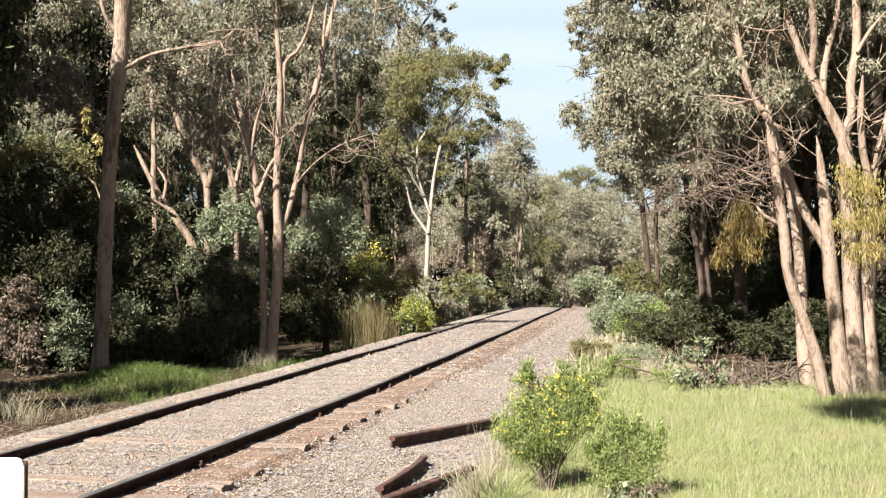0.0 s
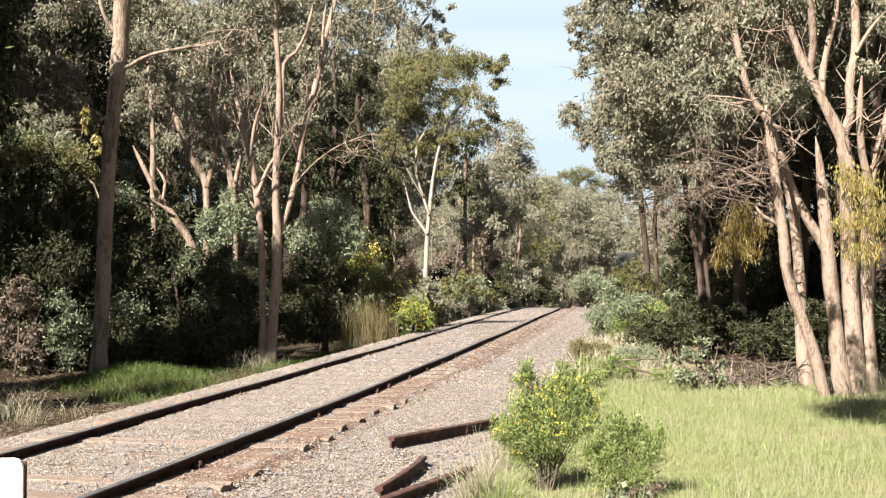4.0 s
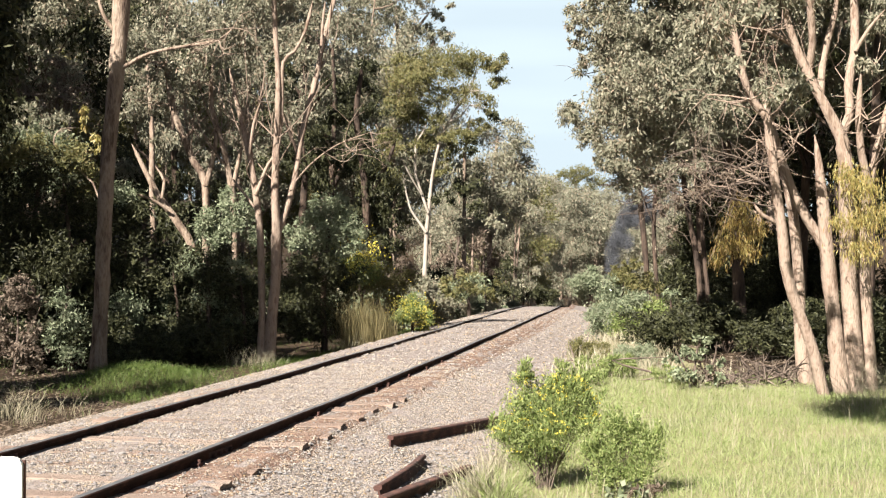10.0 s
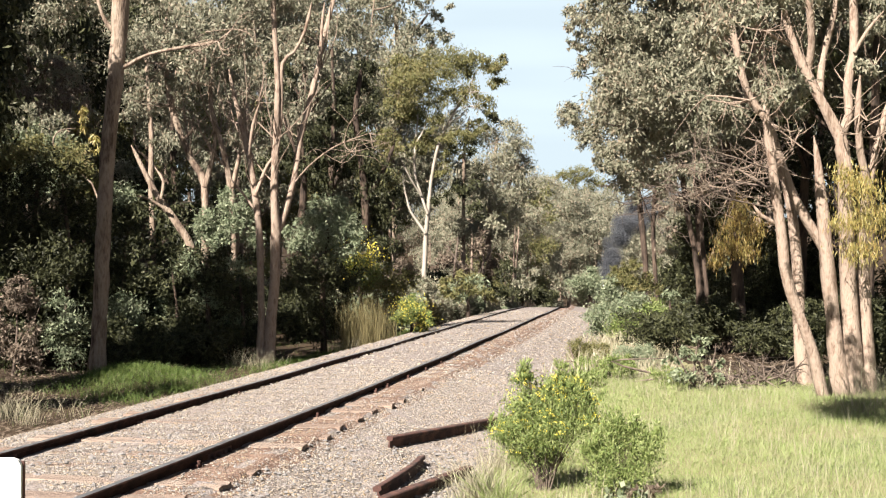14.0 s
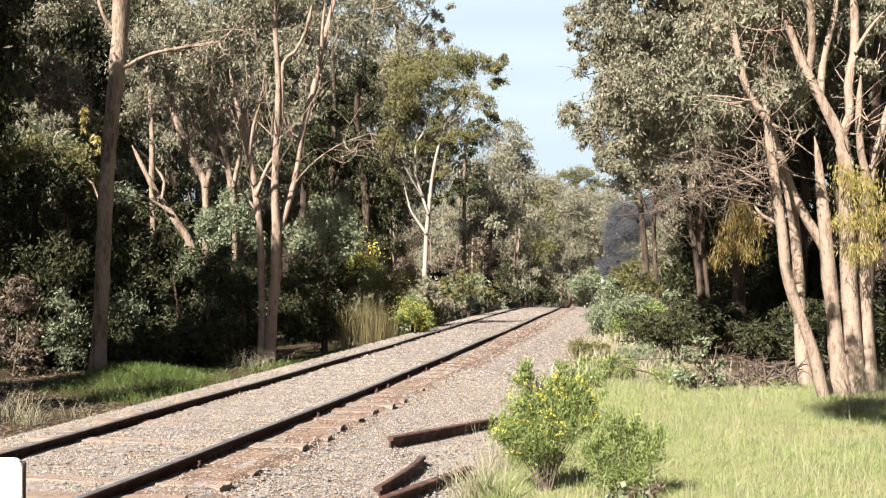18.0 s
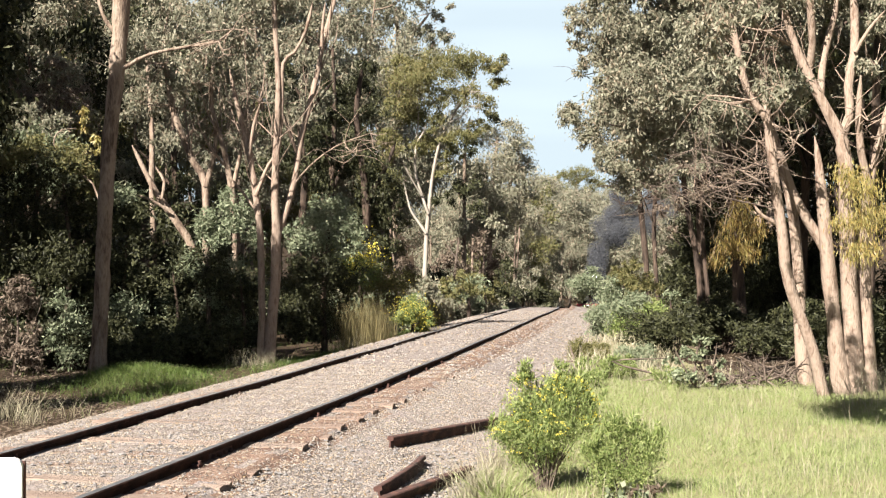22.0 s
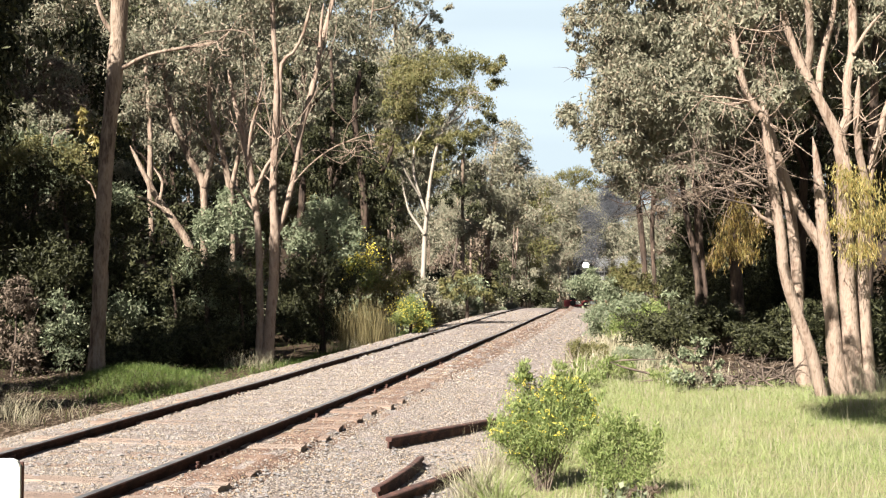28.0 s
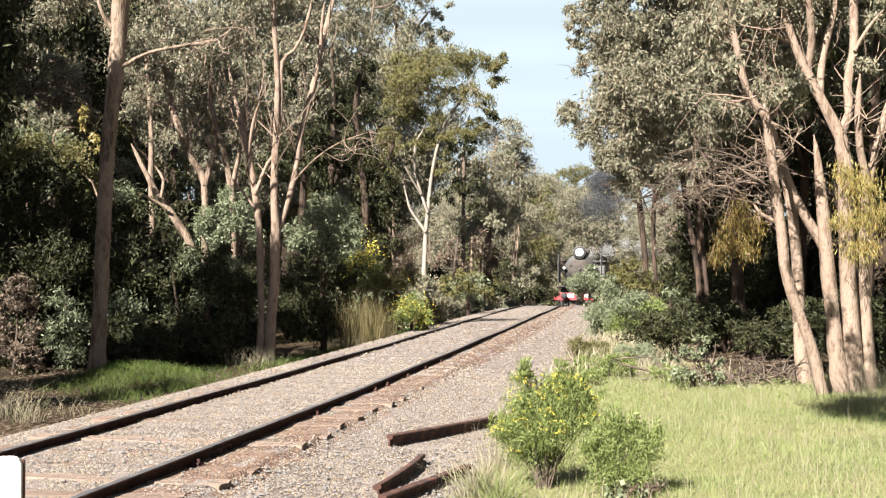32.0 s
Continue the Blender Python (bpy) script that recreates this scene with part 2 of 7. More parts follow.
def tube(points, sides=8, step=0.25, wobble=0.06):
    """A tapered, slightly knotty limb along (x, y, z, radius) points: vertices and quads."""
    p = np.asarray(points, float)
    q = np.vstack([2 * p[0] - p[1], p, 2 * p[-1] - p[-2]])
    out = []
    for i in range(1, len(q) - 2):
        n = max(2, int(np.linalg.norm(q[i + 1, :3] - q[i, :3]) / step))
        for t in np.linspace(0, 1, n, endpoint=False):
            out.append(0.5 * (2 * q[i] + (q[i + 1] - q[i - 1]) * t + (2 * q[i - 1] - 5 * q[i] + 4 * q[i + 1] - q[i + 2]) * t * t + (3 * q[i] - q[i - 1] - 3 * q[i + 1] + q[i + 2]) * t ** 3))
    out.append(q[-2])
    c = np.array(out)
    rad = np.maximum(c[:, 3], 0.003)
    rad[-1] *= 0.3
    tang = np.gradient(c[:, :3], axis=0)
    tang /= np.linalg.norm(tang, axis=1)[:, None] + 1e-9
    ref = np.array([0.31, 0.95, 0.02]) if abs(tang[0, 1]) < 0.9 else np.array([1.0, 0, 0])
    a = np.cross(tang, ref)
    a /= np.linalg.norm(a, axis=1)[:, None] + 1e-9
    b = np.cross(tang, a)
    ang = np.arange(sides) * 2 * math.pi / sides
    knots = 1 + wobble * rng.standard_normal((len(c), sides))
    ring = c[:, None, :3] + (rad[:, None] * knots)[..., None] * (np.cos(ang)[None, :, None] * a[:, None] + np.sin(ang)[None, :, None] * b[:, None])
    verts = ring.reshape(-1, 3)
    i = np.arange(len(c) - 1)[:, None] * sides
    j = np.arange(sides)[None]
    faces = np.stack([i + j, i + (j + 1) % sides, i + sides + (j + 1) % sides, i + sides + j], -1).reshape(-1, 4)
    return verts, faces


def merged(pieces):
    vs, fs, n = [], [], 0
    for v, f in pieces:
        vs.append(v), fs.append(f + n)
        n += len(v)
    return np.vstack(vs), np.vstack(fs)


def leaf_cloud(blobs, length, width, droop=0.7, per=70, spread=0.17):
    """Leaves in small bunches through round masses. blobs: rows of x, y, z, radius, number."""
    allv = []
    for x, y, z, r, n in blobs:
        n = int(n)
        m = max(3, n // per)
        d = rng.standard_normal((m, 3))
        d /= np.linalg.norm(d, axis=1)[:, None]
        c = np.array([x, y, z]) + d * (r * (0.25 + 0.75 * rng.random(m) ** 0.6))[:, None] * np.array([1, 1, 0.85])
        size = spread * r * (0.5 + rng.random(m)) / max(1.0, r) ** 0.5
        k = rng.integers(0, m, n)
        p = c[k] + rng.standard_normal((n, 3)) * size[k][:, None] * np.array([1, 1, 0.8])
        allv.append(p)
    p = np.vstack(allv)
    n = len(p)
    d = rng.standard_normal((n, 3)) * 0.6 + np.array([0, 0, -droop])
    d /= np.linalg.norm(d, axis=1)[:, None]
    s = np.cross(d, rng.standard_normal((n, 3)))
    s /= np.linalg.norm(s, axis=1)[:, None] + 1e-9
    ln = (length * (0.6 + 0.8 * rng.random(n)))[:, None]
    wd = (width * (0.6 + 0.8 * rng.random(n)))[:, None]
    v = np.stack([p, p + d * ln * 0.45 + s * wd * 0.5, p + d * ln, p + d * ln * 0.45 - s * wd * 0.5], 1).reshape(-1, 3)
    return v, np.arange(n * 4).reshape(-1, 4)


def blades(roots, height, width, lean=0.35):
    """Upright blades: a triangle pair each, bent towards the tip."""
    n = len(roots)
    a = rng.random(n) * 2 * math.pi
    s = np.stack([np.cos(a), np.sin(a), 0 * a], 1)
    t = rng.standard_normal((n, 3)) * lean
    t[:, 2] = 1
    h = (height * (0.5 + rng.random(n)))[:, None]
    w = width * (0.6 + 0.8 * rng.random(n))[:, None]
    mid = roots + np.array([0, 0, 1]) * h * 0.5 + t * np.array([1, 1, 0]) * h * 0.3
    tip = roots + t * h
    v = np.stack([roots, mid + s * w * 0.5, tip, mid - s * w * 0.5], 1).reshape(-1, 3)
    return v, np.arange(n * 4).reshape(-1, 4)


# ---- the line and the ground ----
KNOTS = [(-12, -7.36, 0.0), (0, -4.90, 0.0), (10, -2.92, 0.0), (20, -1.04, 0.07), (30, 0.75, 0.15), (40, 2.44, 0.21), (48, 3.74, 0.22), (55, 4.60, 0.12), (60, 5.32, -0.06),
         (66, 6.60, -0.36), (74, 8.53, -0.84), (88, 10.75, -1.45), (102, 12.90, -2.0), (133, 18.35, -3.45), (160, 23.2, -4.7), (200, 30.5, -6.0), (260, 42.0, -7.0)]


def on_line(y):
    """The line's centre x and rail height at y (Hermite between the knots)."""
    k = KNOTS
    i = 1
    while i < len(k) - 3 and y > k[i + 1][0]:
        i += 1
    (y0, *a), (y1, *b), (y2, *c), (y3, *d) = k[i - 1:i + 3]
    t, h = (y - y1) / (y2 - y1), y2 - y1
    out = []
    for p0, p1, p2, p3 in zip(a, b, c, d):
        m1, m2 = (p2 - p0) / (y2 - y0) * h, (p3 - p1) / (y3 - y1) * h
        out.append((2 * t ** 3 - 3 * t * t + 1) * p1 + (t ** 3 - 2 * t * t + t) * m1 + (3 * t * t - 2 * t ** 3) * p2 + (t ** 3 - t * t) * m2)
    return out


LINE_Y = np.arange(-6, 250, 0.5)
LINE = np.array([on_line(float(y)) for y in LINE_Y])


def line_at(y):
    return np.interp(y, LINE_Y, LINE[:, 0]), np.interp(y, LINE_Y, LINE[:, 1])


def hump(x, y, cx, cy, rx, ry, h):
    return h * np.exp(-((x - cx) / rx) ** 2 - ((y - cy) / ry) ** 2)


def ground_z(x, y):
    """The height of the ground sheet; under the ballast it runs lower."""
    x, y = np.asarray(x, float), np.asarray(y, float)
    xc, zr = line_at(y)
    o = x - xc
    prof = np.interp(o, [-60, -26, -12, -7, -4.2, -3.0, -2.0, 1.6, 2.6, 3.2, 6, 14, 60], [13.0, 1.6, -0.55, -0.75, -0.74, -0.62, -0.6, -0.6, -0.44, -0.35, -0.33, -0.15, 8.0])
    z = zr + prof
    z = z + hump(x, y, -6.0, 23.7, 1.1, 1.1, 0.26) + hump(x, y, -4.4, 26.5, 0.8, 1.6, 0.12)
    away = np.clip(np.abs(o) - 3.2, 0, 6) / 6
    z = z + away * (0.06 * np.sin(x * 1.3 + 0.5) * np.cos(y * 0.9) + 0.04 * np.sin(2.1 * x + 1.7 * y))
    z = z + np.clip(y - 190, 0, 260) * 0.085 + np.clip(np.abs(x - 25) - 60, 0, 300) * 0.05
    return z


def rest(x, y, z=0.0, turn=0.0):
    return pose(x, y, float(ground_z(x, y)) + z, 0, 0, turn)


def build_ground():
    xs = np.unique(np.concatenate([np.linspace(-1500, -60, 16), np.linspace(-60, -14, 24), np.linspace(-14, 16, 101), np.linspace(16, 80, 33), np.linspace(80, 1500, 16)]))
    ys = np.unique(np.concatenate([np.linspace(-800, -10, 12), np.linspace(-10, 40, 126), np.linspace(40, 110, 71), np.linspace(110, 300, 40), np.linspace(300, 3000, 16)]))
    X, Y = np.meshgrid(xs, ys)
    Z = ground_z(X, Y)
    v = np.stack([X, Y, Z], -1).reshape(-1, 3)
    nx, ny = len(xs), len(ys)
    i = (np.arange(ny - 1)[:, None] * nx + np.arange(nx - 1)[None]).ravel()
    f = np.stack([i, i + 1, i + nx + 1, i + nx], 1)
    cx, cy = v[f].mean(1)[:, 0], v[f].mean(1)[:, 1]
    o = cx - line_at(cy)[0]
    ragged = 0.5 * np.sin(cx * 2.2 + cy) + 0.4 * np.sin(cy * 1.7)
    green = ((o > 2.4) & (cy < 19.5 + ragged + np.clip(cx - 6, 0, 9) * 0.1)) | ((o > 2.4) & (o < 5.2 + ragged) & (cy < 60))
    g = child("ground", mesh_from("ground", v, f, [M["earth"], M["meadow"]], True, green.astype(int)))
    tagged(g, "leaf-littered brown earth giving way to green meadow", "ground", kind="structure")


build_ground()


def swept(profile, y0, y1, step, closed=True, off=0.0):
    """A profile of (sideways, up) pairs, from the rail's top, swept along the line: vertices and quads."""
    ys = np.arange(y0, y1 + 1e-6, step)
    xc, zr = line_at(ys)
    dx = np.gradient(xc, ys)
    s = 1 / np.sqrt(1 + dx * dx)
    n = len(profile)
    pr = np.asarray(profile, float)
    o = pr[:, 0] + off
    v = np.stack([xc[:, None] + o[None] * s[:, None], ys[:, None] - o[None] * (dx * s)[:, None], zr[:, None] + pr[None, :, 1]], -1).reshape(-1, 3)
    m = n if closed else n - 1
    i = np.arange(len(ys) - 1)[:, None] * n
    j = np.arange(m)[None]
    f = np.stack([i + j, i + (j + 1) % n, i + n + (j + 1) % n, i + n + j], -1).reshape(-1, 4)
    return v, f


def ballast_z(o):
    return np.interp(o, [-3.7, -2.5, -1.7, -0.83, 0, 0.83, 1.30, 1.37, 1.43, 1.6, 2.3, 2.95, 3.6], [-0.85, -0.40, -0.125, -0.1, -0.1, -0.1, -0.092, -0.096, -0.132, -0.165, -0.265, -0.33, -0.50])


def heaped(y, o):
    """Farther on the stones lie higher against the rails and on the shoulder."""
    y, o = np.asarray(y), np.asarray(o)
    return np.where(np.abs(o) < 1.3, 0.03 * np.clip((y - 17) / 12, 0, 1), 0) + np.where(np.abs(o) < 0.76, 0.03 * np.clip((y - 11.2) / 2.5, 0, 1), 0) + np.where((o > 1.3) & (o < 3.2), 0.17 * np.clip((y - 34) / 16, 0, 1), 0)


def build_track():
    o = np.concatenate([np.linspace(-3.7, 1.2, 30), [1.3, 1.37, 1.43], np.linspace(1.55, 3.6, 13)])
    v, f = swept(np.stack([o, ballast_z(o)], 1), -5, 240, 0.35, closed=False)
    v[:, 2] += heaped(v[:, 1], np.tile(o, len(v) // len(o)))
    v[:, 2] += 0.006 * rng.standard_normal(len(v))
    mid = (o[:-1] + o[1:]) / 2
    stain = np.tile((mid > 0.75) & (mid < 1.62), len(f) // len(mid)) & (rng.random(len(f)) < 0.8)
    bed = child("ballast", mesh_from("ballast", v, f[:, ::-1], [M["gravel"], M["stained_gravel"]], True, stain.astype(int)))
    tagged(bed, "pale brown crushed-stone railway ballast", "ballast", kind="structure")
    track = tagged(new("railway_track"), "rusty steel railway track on weathered timber sleepers", "railway track", kind="structure")
    half = [(0.0635, -0.15), (0.0635, -0.139), (0.012, -0.122), (0.008, -0.045), (0.034, -0.036), (0.036, -0.008), (0.028, 0.0)]
    profile = half + [(-a, b) for a, b in half[::-1]]
    for side in (-1, 1):
        v, f = swept(profile, -5, 235, 0.5, off=side * 0.835)
        v[:, 2] -= 0.012 * np.abs(np.sin(v[:, 1] * 0.23 + 0.9 * side)) ** 6 + 0.004 * np.sin(v[:, 1] * 0.9 + side)
        v[:, 0] += 0.008 * np.sin(v[:, 1] * 0.55 + 2 * side)
        slots = np.where((np.arange(len(f)) % len(profile)) == 6, 1, 0)
        child("rail", mesh_from("rail", v, f, [M["rust"], M["rail_top"]], False, slots), track, "rust-brown running rail with a worn bright top")
    return track, bed


track, bed = build_track()

# ---- plants ----
GIRTH = {}                                                   # how stout a plant's limbs are drawn


def plant(name, x, y, label, category, group="", girth=1.0):
    t = tagged(new(name), label, category, group)
    GIRTH[t.name] = girth
    t.location = (x, y, float(ground_z(x, y)))
    return t


def limb(t, bark, *points, name="limb", sides=8, step=0.25):
    """A limb of points (x, y, height) from the plant's foot on the plan and from rail level, with radii."""
    z0 = t.location.z
    v, f = tube([(x, y, z - z0, r * GIRTH[t.name]) for x, y, z, r in points], sides, step)
    return child(name, mesh_from(name, v, f, M[bark], True), t)


def trunk(t, bark, *points, sides=12, step=0.25):
    x, y, z, r = points[0]
    foot = (x, y, t.location.z - 0.15, r * 1.25)
    return limb(t, bark, foot, *points[1:] if z < t.location.z + 0.3 else points, name="trunk", sides=sides, step=step)


def crown(t, leaf, length, width, cover, *masses, droop=0.7, name="crown", per=70, spread=0.17):
    """Leaf masses (x, y, height, radius) from the plant's foot and from rail level."""
    z0 = t.location.z
    rows = [(x, y, z - z0, r, cover * math.pi * r * r / (0.25 * length * width)) for x, y, z, r in masses]
    v, f = leaf_cloud(rows, length, width, droop, per, spread)
    return tagged(child(name, mesh_from(name, v, f, M[leaf]), t), kind="stuff")


def twigs(t, bark, ends, count=5, reach=1.2, radius=0.012, name="twig_spray"):
    """Thin forking twigs round the given ends, joined."""
    z0 = t.location.z
    out = []
    for x, y, z in ends:
        p = np.array([x, y, z - z0])
        for _ in range(count):
            d = rng.standard_normal(3) * np.array([1, 1, 0.6])
            d /= np.linalg.norm(d)
            a = p + d * reach * (0.4 + 0.6 * rng.random())
            m = (p + a) / 2 + rng.standard_normal(3) * reach * 0.12
            out.append(tube([(*p, radius * 1.3), (*m, radius), (*a, radius * 0.35)], 4, 0.4, 0.0))
            for _ in range(2):
                e = m + rng.standard_normal(3) * reach * 0.35
                out.append(tube([(*m, radius * 0.7), (*((m + e) / 2 + rng.standard_normal(3) * 0.05), radius * 0.5), (*e, radius * 0.2)], 4, 0.5, 0.0))
    v, f = merged(out)
    return tagged(child(name, mesh_from(name, v, f, M[bark], True), t), kind="stuff")


def branch_fan(t, bark, starts, seed, count=3, reach=2.2, radius=0.03, sides=5):
    """Fine branches that curve upwards from points (x, y, height) of a plant, each with side shoots."""
    global rng
    keep, rng = rng, np.random.default_rng(seed)
    for x, y, z in starts:
        for _ in range(count):
            a = rng.random() * 2 * math.pi
            out = np.array([math.cos(a), 0.6 * math.sin(a), 0]) * reach * rng.uniform(0.25, 0.6)
            up = np.array([0, 0, reach * rng.uniform(0.6, 1.1)])
            p0 = np.array([x, y, z])
            p1 = p0 + out * 0.55 + up * 0.3 + rng.standard_normal(3) * 0.06
            p2 = p0 + out * 0.9 + up * 0.7 + rng.standard_normal(3) * 0.08
            p3 = p0 + out * 1.0 + up + rng.standard_normal(3) * 0.15
            r = radius * rng.uniform(0.7, 1.15)
            limb(t, bark, (*p0, r), (*p1, r * 0.8), (*p2, r * 0.55), (*p3, r * 0.25), name="fine_branch", sides=sides)
            for q in (p1, p2):
                e = q + out * rng.uniform(-0.5, 0.6) + up * rng.uniform(0.2, 0.45)
                m = (q + e) / 2 + rng.standard_normal(3) * 0.07
                limb(t, bark, (*q, r * 0.5), (*m, r * 0.38), (*e, r * 0.15), name="shoot", sides=4)
    rng = keep


def wild_tree(name, x, y, label, category, height, seed, bark="grey_bark", leaf="gum_leaf", stems=1, low=0.35, spread=2.6, length=0.30, width=0.10, cover=0.9, masses=13, radius=1.5):
    """A tree grown from a seed: leaning stems, limbs and leaf masses."""
    global rng
    keep, rng = rng, np.random.default_rng(seed)
    t = plant(name, x, y, label, category)
    z0 = t.location.z
    tips = []
    for s in range(stems):
        lean = rng.standard_normal(2) * 0.07 * height
        bend = rng.standard_normal(2) * 0.25
        r = 0.011 * height * (1.0 if stems == 1 else 0.75)
        pts = [(0.2 * s, 0.1 * s, z0, r)]
        for k in (0.25, 0.5, 0.75, 0.95):
            pts.append((0.2 * s + lean[0] * k + bend[0] * math.sin(3 * k), 0.1 * s + lean[1] * k + bend[1] * math.sin(3 * k), z0 + height * k, r * (1.02 - 0.85 * k)))
        trunk(t, bark, *pts, sides=8, step=1.0)
        for k in range(6):
            u = low + (0.92 - low) * (k + rng.random()) / 6
            i = min(3, int(u * 4))
            b = np.array(pts[i][:3]) + (np.array(pts[i + 1][:3]) - np.array(pts[i][:3])) * min(1, (u * 4 - i))
            a = rng.random() * 2 * math.pi
            ln = spread * (0.5 + 0.6 * rng.random()) * (1.15 - 0.5 * u)
            e = b + np.array([math.cos(a) * ln, math.sin(a) * ln, ln * (0.5 + 0.5 * rng.random())])
            m = (b + e) / 2 + np.array([0, 0, -0.12 * ln])
            limb(t, bark, (*b, r * 0.4), (*m, r * 0.27), (*e, r * 0.1), sides=5, step=0.8)
            tips.append(e)
        tips.append(np.array(pts[-1][:3]))
    rows = []
    for k in range(masses):
        e = tips[k % len(tips)] + rng.standard_normal(3) * 0.35 * radius
        rows.append((e[0], e[1], e[2], radius * (0.6 + 0.7 * rng.random())))
    crown(t, leaf, length, width, cover, *rows, per=40, spread=0.24)
    rng = keep
    return t


def wild_bush(name, x, y, label, category, height, wide, seed, leaf="shade_leaf", bark="dark_shade_bark", length=0.14, width=0.035, cover=1.2, masses=9, droop=0.1, group=""):
    """A bush grown from a seed: stems that fan out from the foot and leaf masses on them."""
    global rng
    keep, rng = rng, np.random.default_rng(seed)
    t = plant(name, x, y, label, category, group)
    z0 = t.location.z
    stems, rows = [], []
    for k in range(masses):
        a, u = rng.random() * 2 * math.pi, rng.random() ** 0.6
        e = np.array([math.cos(a) * u * wide * 0.4, math.sin(a) * u * wide * 0.4, height * (0.28 + 0.55 * rng.random() * (1 - 0.45 * u))])
        stems.append(tube([(0, 0, -0.05, 0.005 * height + 0.006), (*(e * np.array([0.4, 0.4, 0.55])), 0.004 * height + 0.004), (*e, 0.004)], 5, 0.3, 0.0))
        rows.append((e[0], e[1], e[2] + z0, wide * 0.22 * (0.7 + 0.6 * rng.random())))
    v, f = merged(stems)
    tagged(child("stemwork", mesh_from("stemwork", v, f, M[bark], True), t), kind="stuff")
    crown(t, leaf, length, width, cover, *rows, droop=droop, name="foliage")
    rng = keep
    return t



# # the right-hand gum with many stems
t = plant("gum_tree", 6.14, 18, "multi-stemmed gum tree with pale pinkish bark, standing in grass", "tree", girth=0.76)
trunk(t, "pale_bark", (-0.09, 0, -0.24, 0.189), (-0.19, -0.03, 0.44, 0.163), (-0.27, -0.06, 1.13, 0.145), (-0.34, -0.09, 1.81, 0.136), (-0.42, -0.12, 2.66, 0.111), (-0.47, -0.14, 3.17, 0.077), (-0.54, -0.16, 3.61, 0.017))
limb(t, "pale_bark", (-0.29, 0, 1.83, 0.12), (-0.59, 0.02, 2.33, 0.103), (-0.83, 0.03, 2.8, 0.086), (-1.01, 0.05, 3.36, 0.077), (-1.15, 0.07, 3.84, 0.06), (-1.31, 0.09, 4.4, 0.043), (-1.43, 0.1, 5.01, 0.026))
trunk(t, "pale_bark", (0.1, 0, -0.24, 0.197), (0.05, -0.02, 0.61, 0.18), (0, -0.03, 1.39, 0.154), (-0.02, -0.05, 2.24, 0.154), (-0.04, -0.07, 3.09, 0.145), (-0.09, -0.08, 3.42, 0.137), (-0.13, -0.08, 3.62, 0.128), (-0.45, -0.1, 4.22, 0.102), (-0.61, -0.1, 4.54, 0.094), (-0.8, -0.11, 4.95, 0.077), (-1.01, -0.13, 5.64, 0.068), (-1.11, -0.14, 6.15, 0.051))
limb(t, "pale_bark", (-0.09, 0, 3.61, 0.111), (0.06, 0.03, 3.96, 0.094), (0.05, 0.06, 4.39, 0.095), (0.15, 0.09, 4.89, 0.086), (0.18, 0.13, 5.44, 0.086), (0.18, 0.18, 6.15, 0.069))
limb(t, "pale_bark", (-0.39, 0, 4.2, 0.077), (-0.35, 0.05, 4.73, 0.077), (-0.23, 0.09, 5.17, 0.069), (-0.12, 0.12, 5.53, 0.052), (-0.08, 0.15, 5.97, 0.035))
limb(t, "pale_bark", (-0.58, 0, 4.56, 0.077), (-0.56, -0.15, 5.01, 0.077), (-0.65, -0.34, 5.59, 0.076), (-0.69, -0.5, 6.06, 0.058))
limb(t, "pale_bark", (-0.77, 0, 4.97, 0.043), (-1.01, -0.08, 5.07, 0.034), (-1.39, -0.22, 5.24, 0.034), (-1.71, -0.34, 5.42, 0.025))
trunk(t, "pale_bark", (0.3, 0, -0.16, 0.154), (0.3, 0.04, 0.53, 0.137), (0.28, 0.07, 1.21, 0.129), (0.28, 0.11, 1.82, 0.121), (0.31, 0.14, 2.42, 0.104), (0.45, 0.18, 3.12, 0.078), (0.59, 0.21, 3.64, 0.069), (0.78, 0.24, 4.34, 0.052))
limb(t, "pale_bark", (0.14, 0, 4.9, 0.043), (0.32, -0.07, 5.23, 0.034), (0.55, -0.13, 5.51, 0.026))
limb(t, "pale_bark", (0.34, 0, 2.84, 0.077), (0.18, -0.1, 3.35, 0.077), (0.11, -0.21, 3.93, 0.068), (0.11, -0.32, 4.5, 0.051))
crown(t, "gum_leaf", 0.10, 0.03, 1.4, (0.21, 0.61, 6.08, 0.53), (-0.7, -0.04, 6, 0.51), (0.63, 0.31, 5.48, 0.39), (-1.29, -0.03, 5.84, 0.51), (0.33, 0.08, 4.74, 0.24), (-1.78, -0.29, 5.1, 0.34), (-0.2, 0.17, 6.23, 0.52))
crown(t, "mistletoe", 0.088, 0.0112, 1.02, (-0.02, -0.5, 2.8, 0.3), (-0.17, -0.5, 2.3, 0.22), (0.17, -0.6, 2.38, 0.28), (0, -0.6, 1.89, 0.25), (-0.17, -0.5, 3.05, 0.17), droop=2.2, name="mistletoe", per=16, spread=0.34)
# upper limbs and crown above the view, added to shade the scrub behind
limb(t, "pale_bark", (-0.99, 0, 5.67, 0.069), (-0.7, 1.5, 7.88, 0.056), (-0.38, 3, 10.57, 0.04))
limb(t, "pale_bark", (0.14, 0, 6.1, 0.069), (0.79, 1.5, 8.34, 0.056), (1.52, 3, 10.87, 0.04))
crown(t, "gum_leaf", 0.26, 0.085, 1.3, (0.02, 3, 9.37, 1.2), (1.52, 3, 9.17, 1.2), (2.94, 4, 8.7, 1.26), (1.15, 4, 11.32, 1.26), (3.02, 5, 11.44, 1.31), (-0.42, 4, 11, 1.15), (1.81, 3.5, 8.02, 0.92))
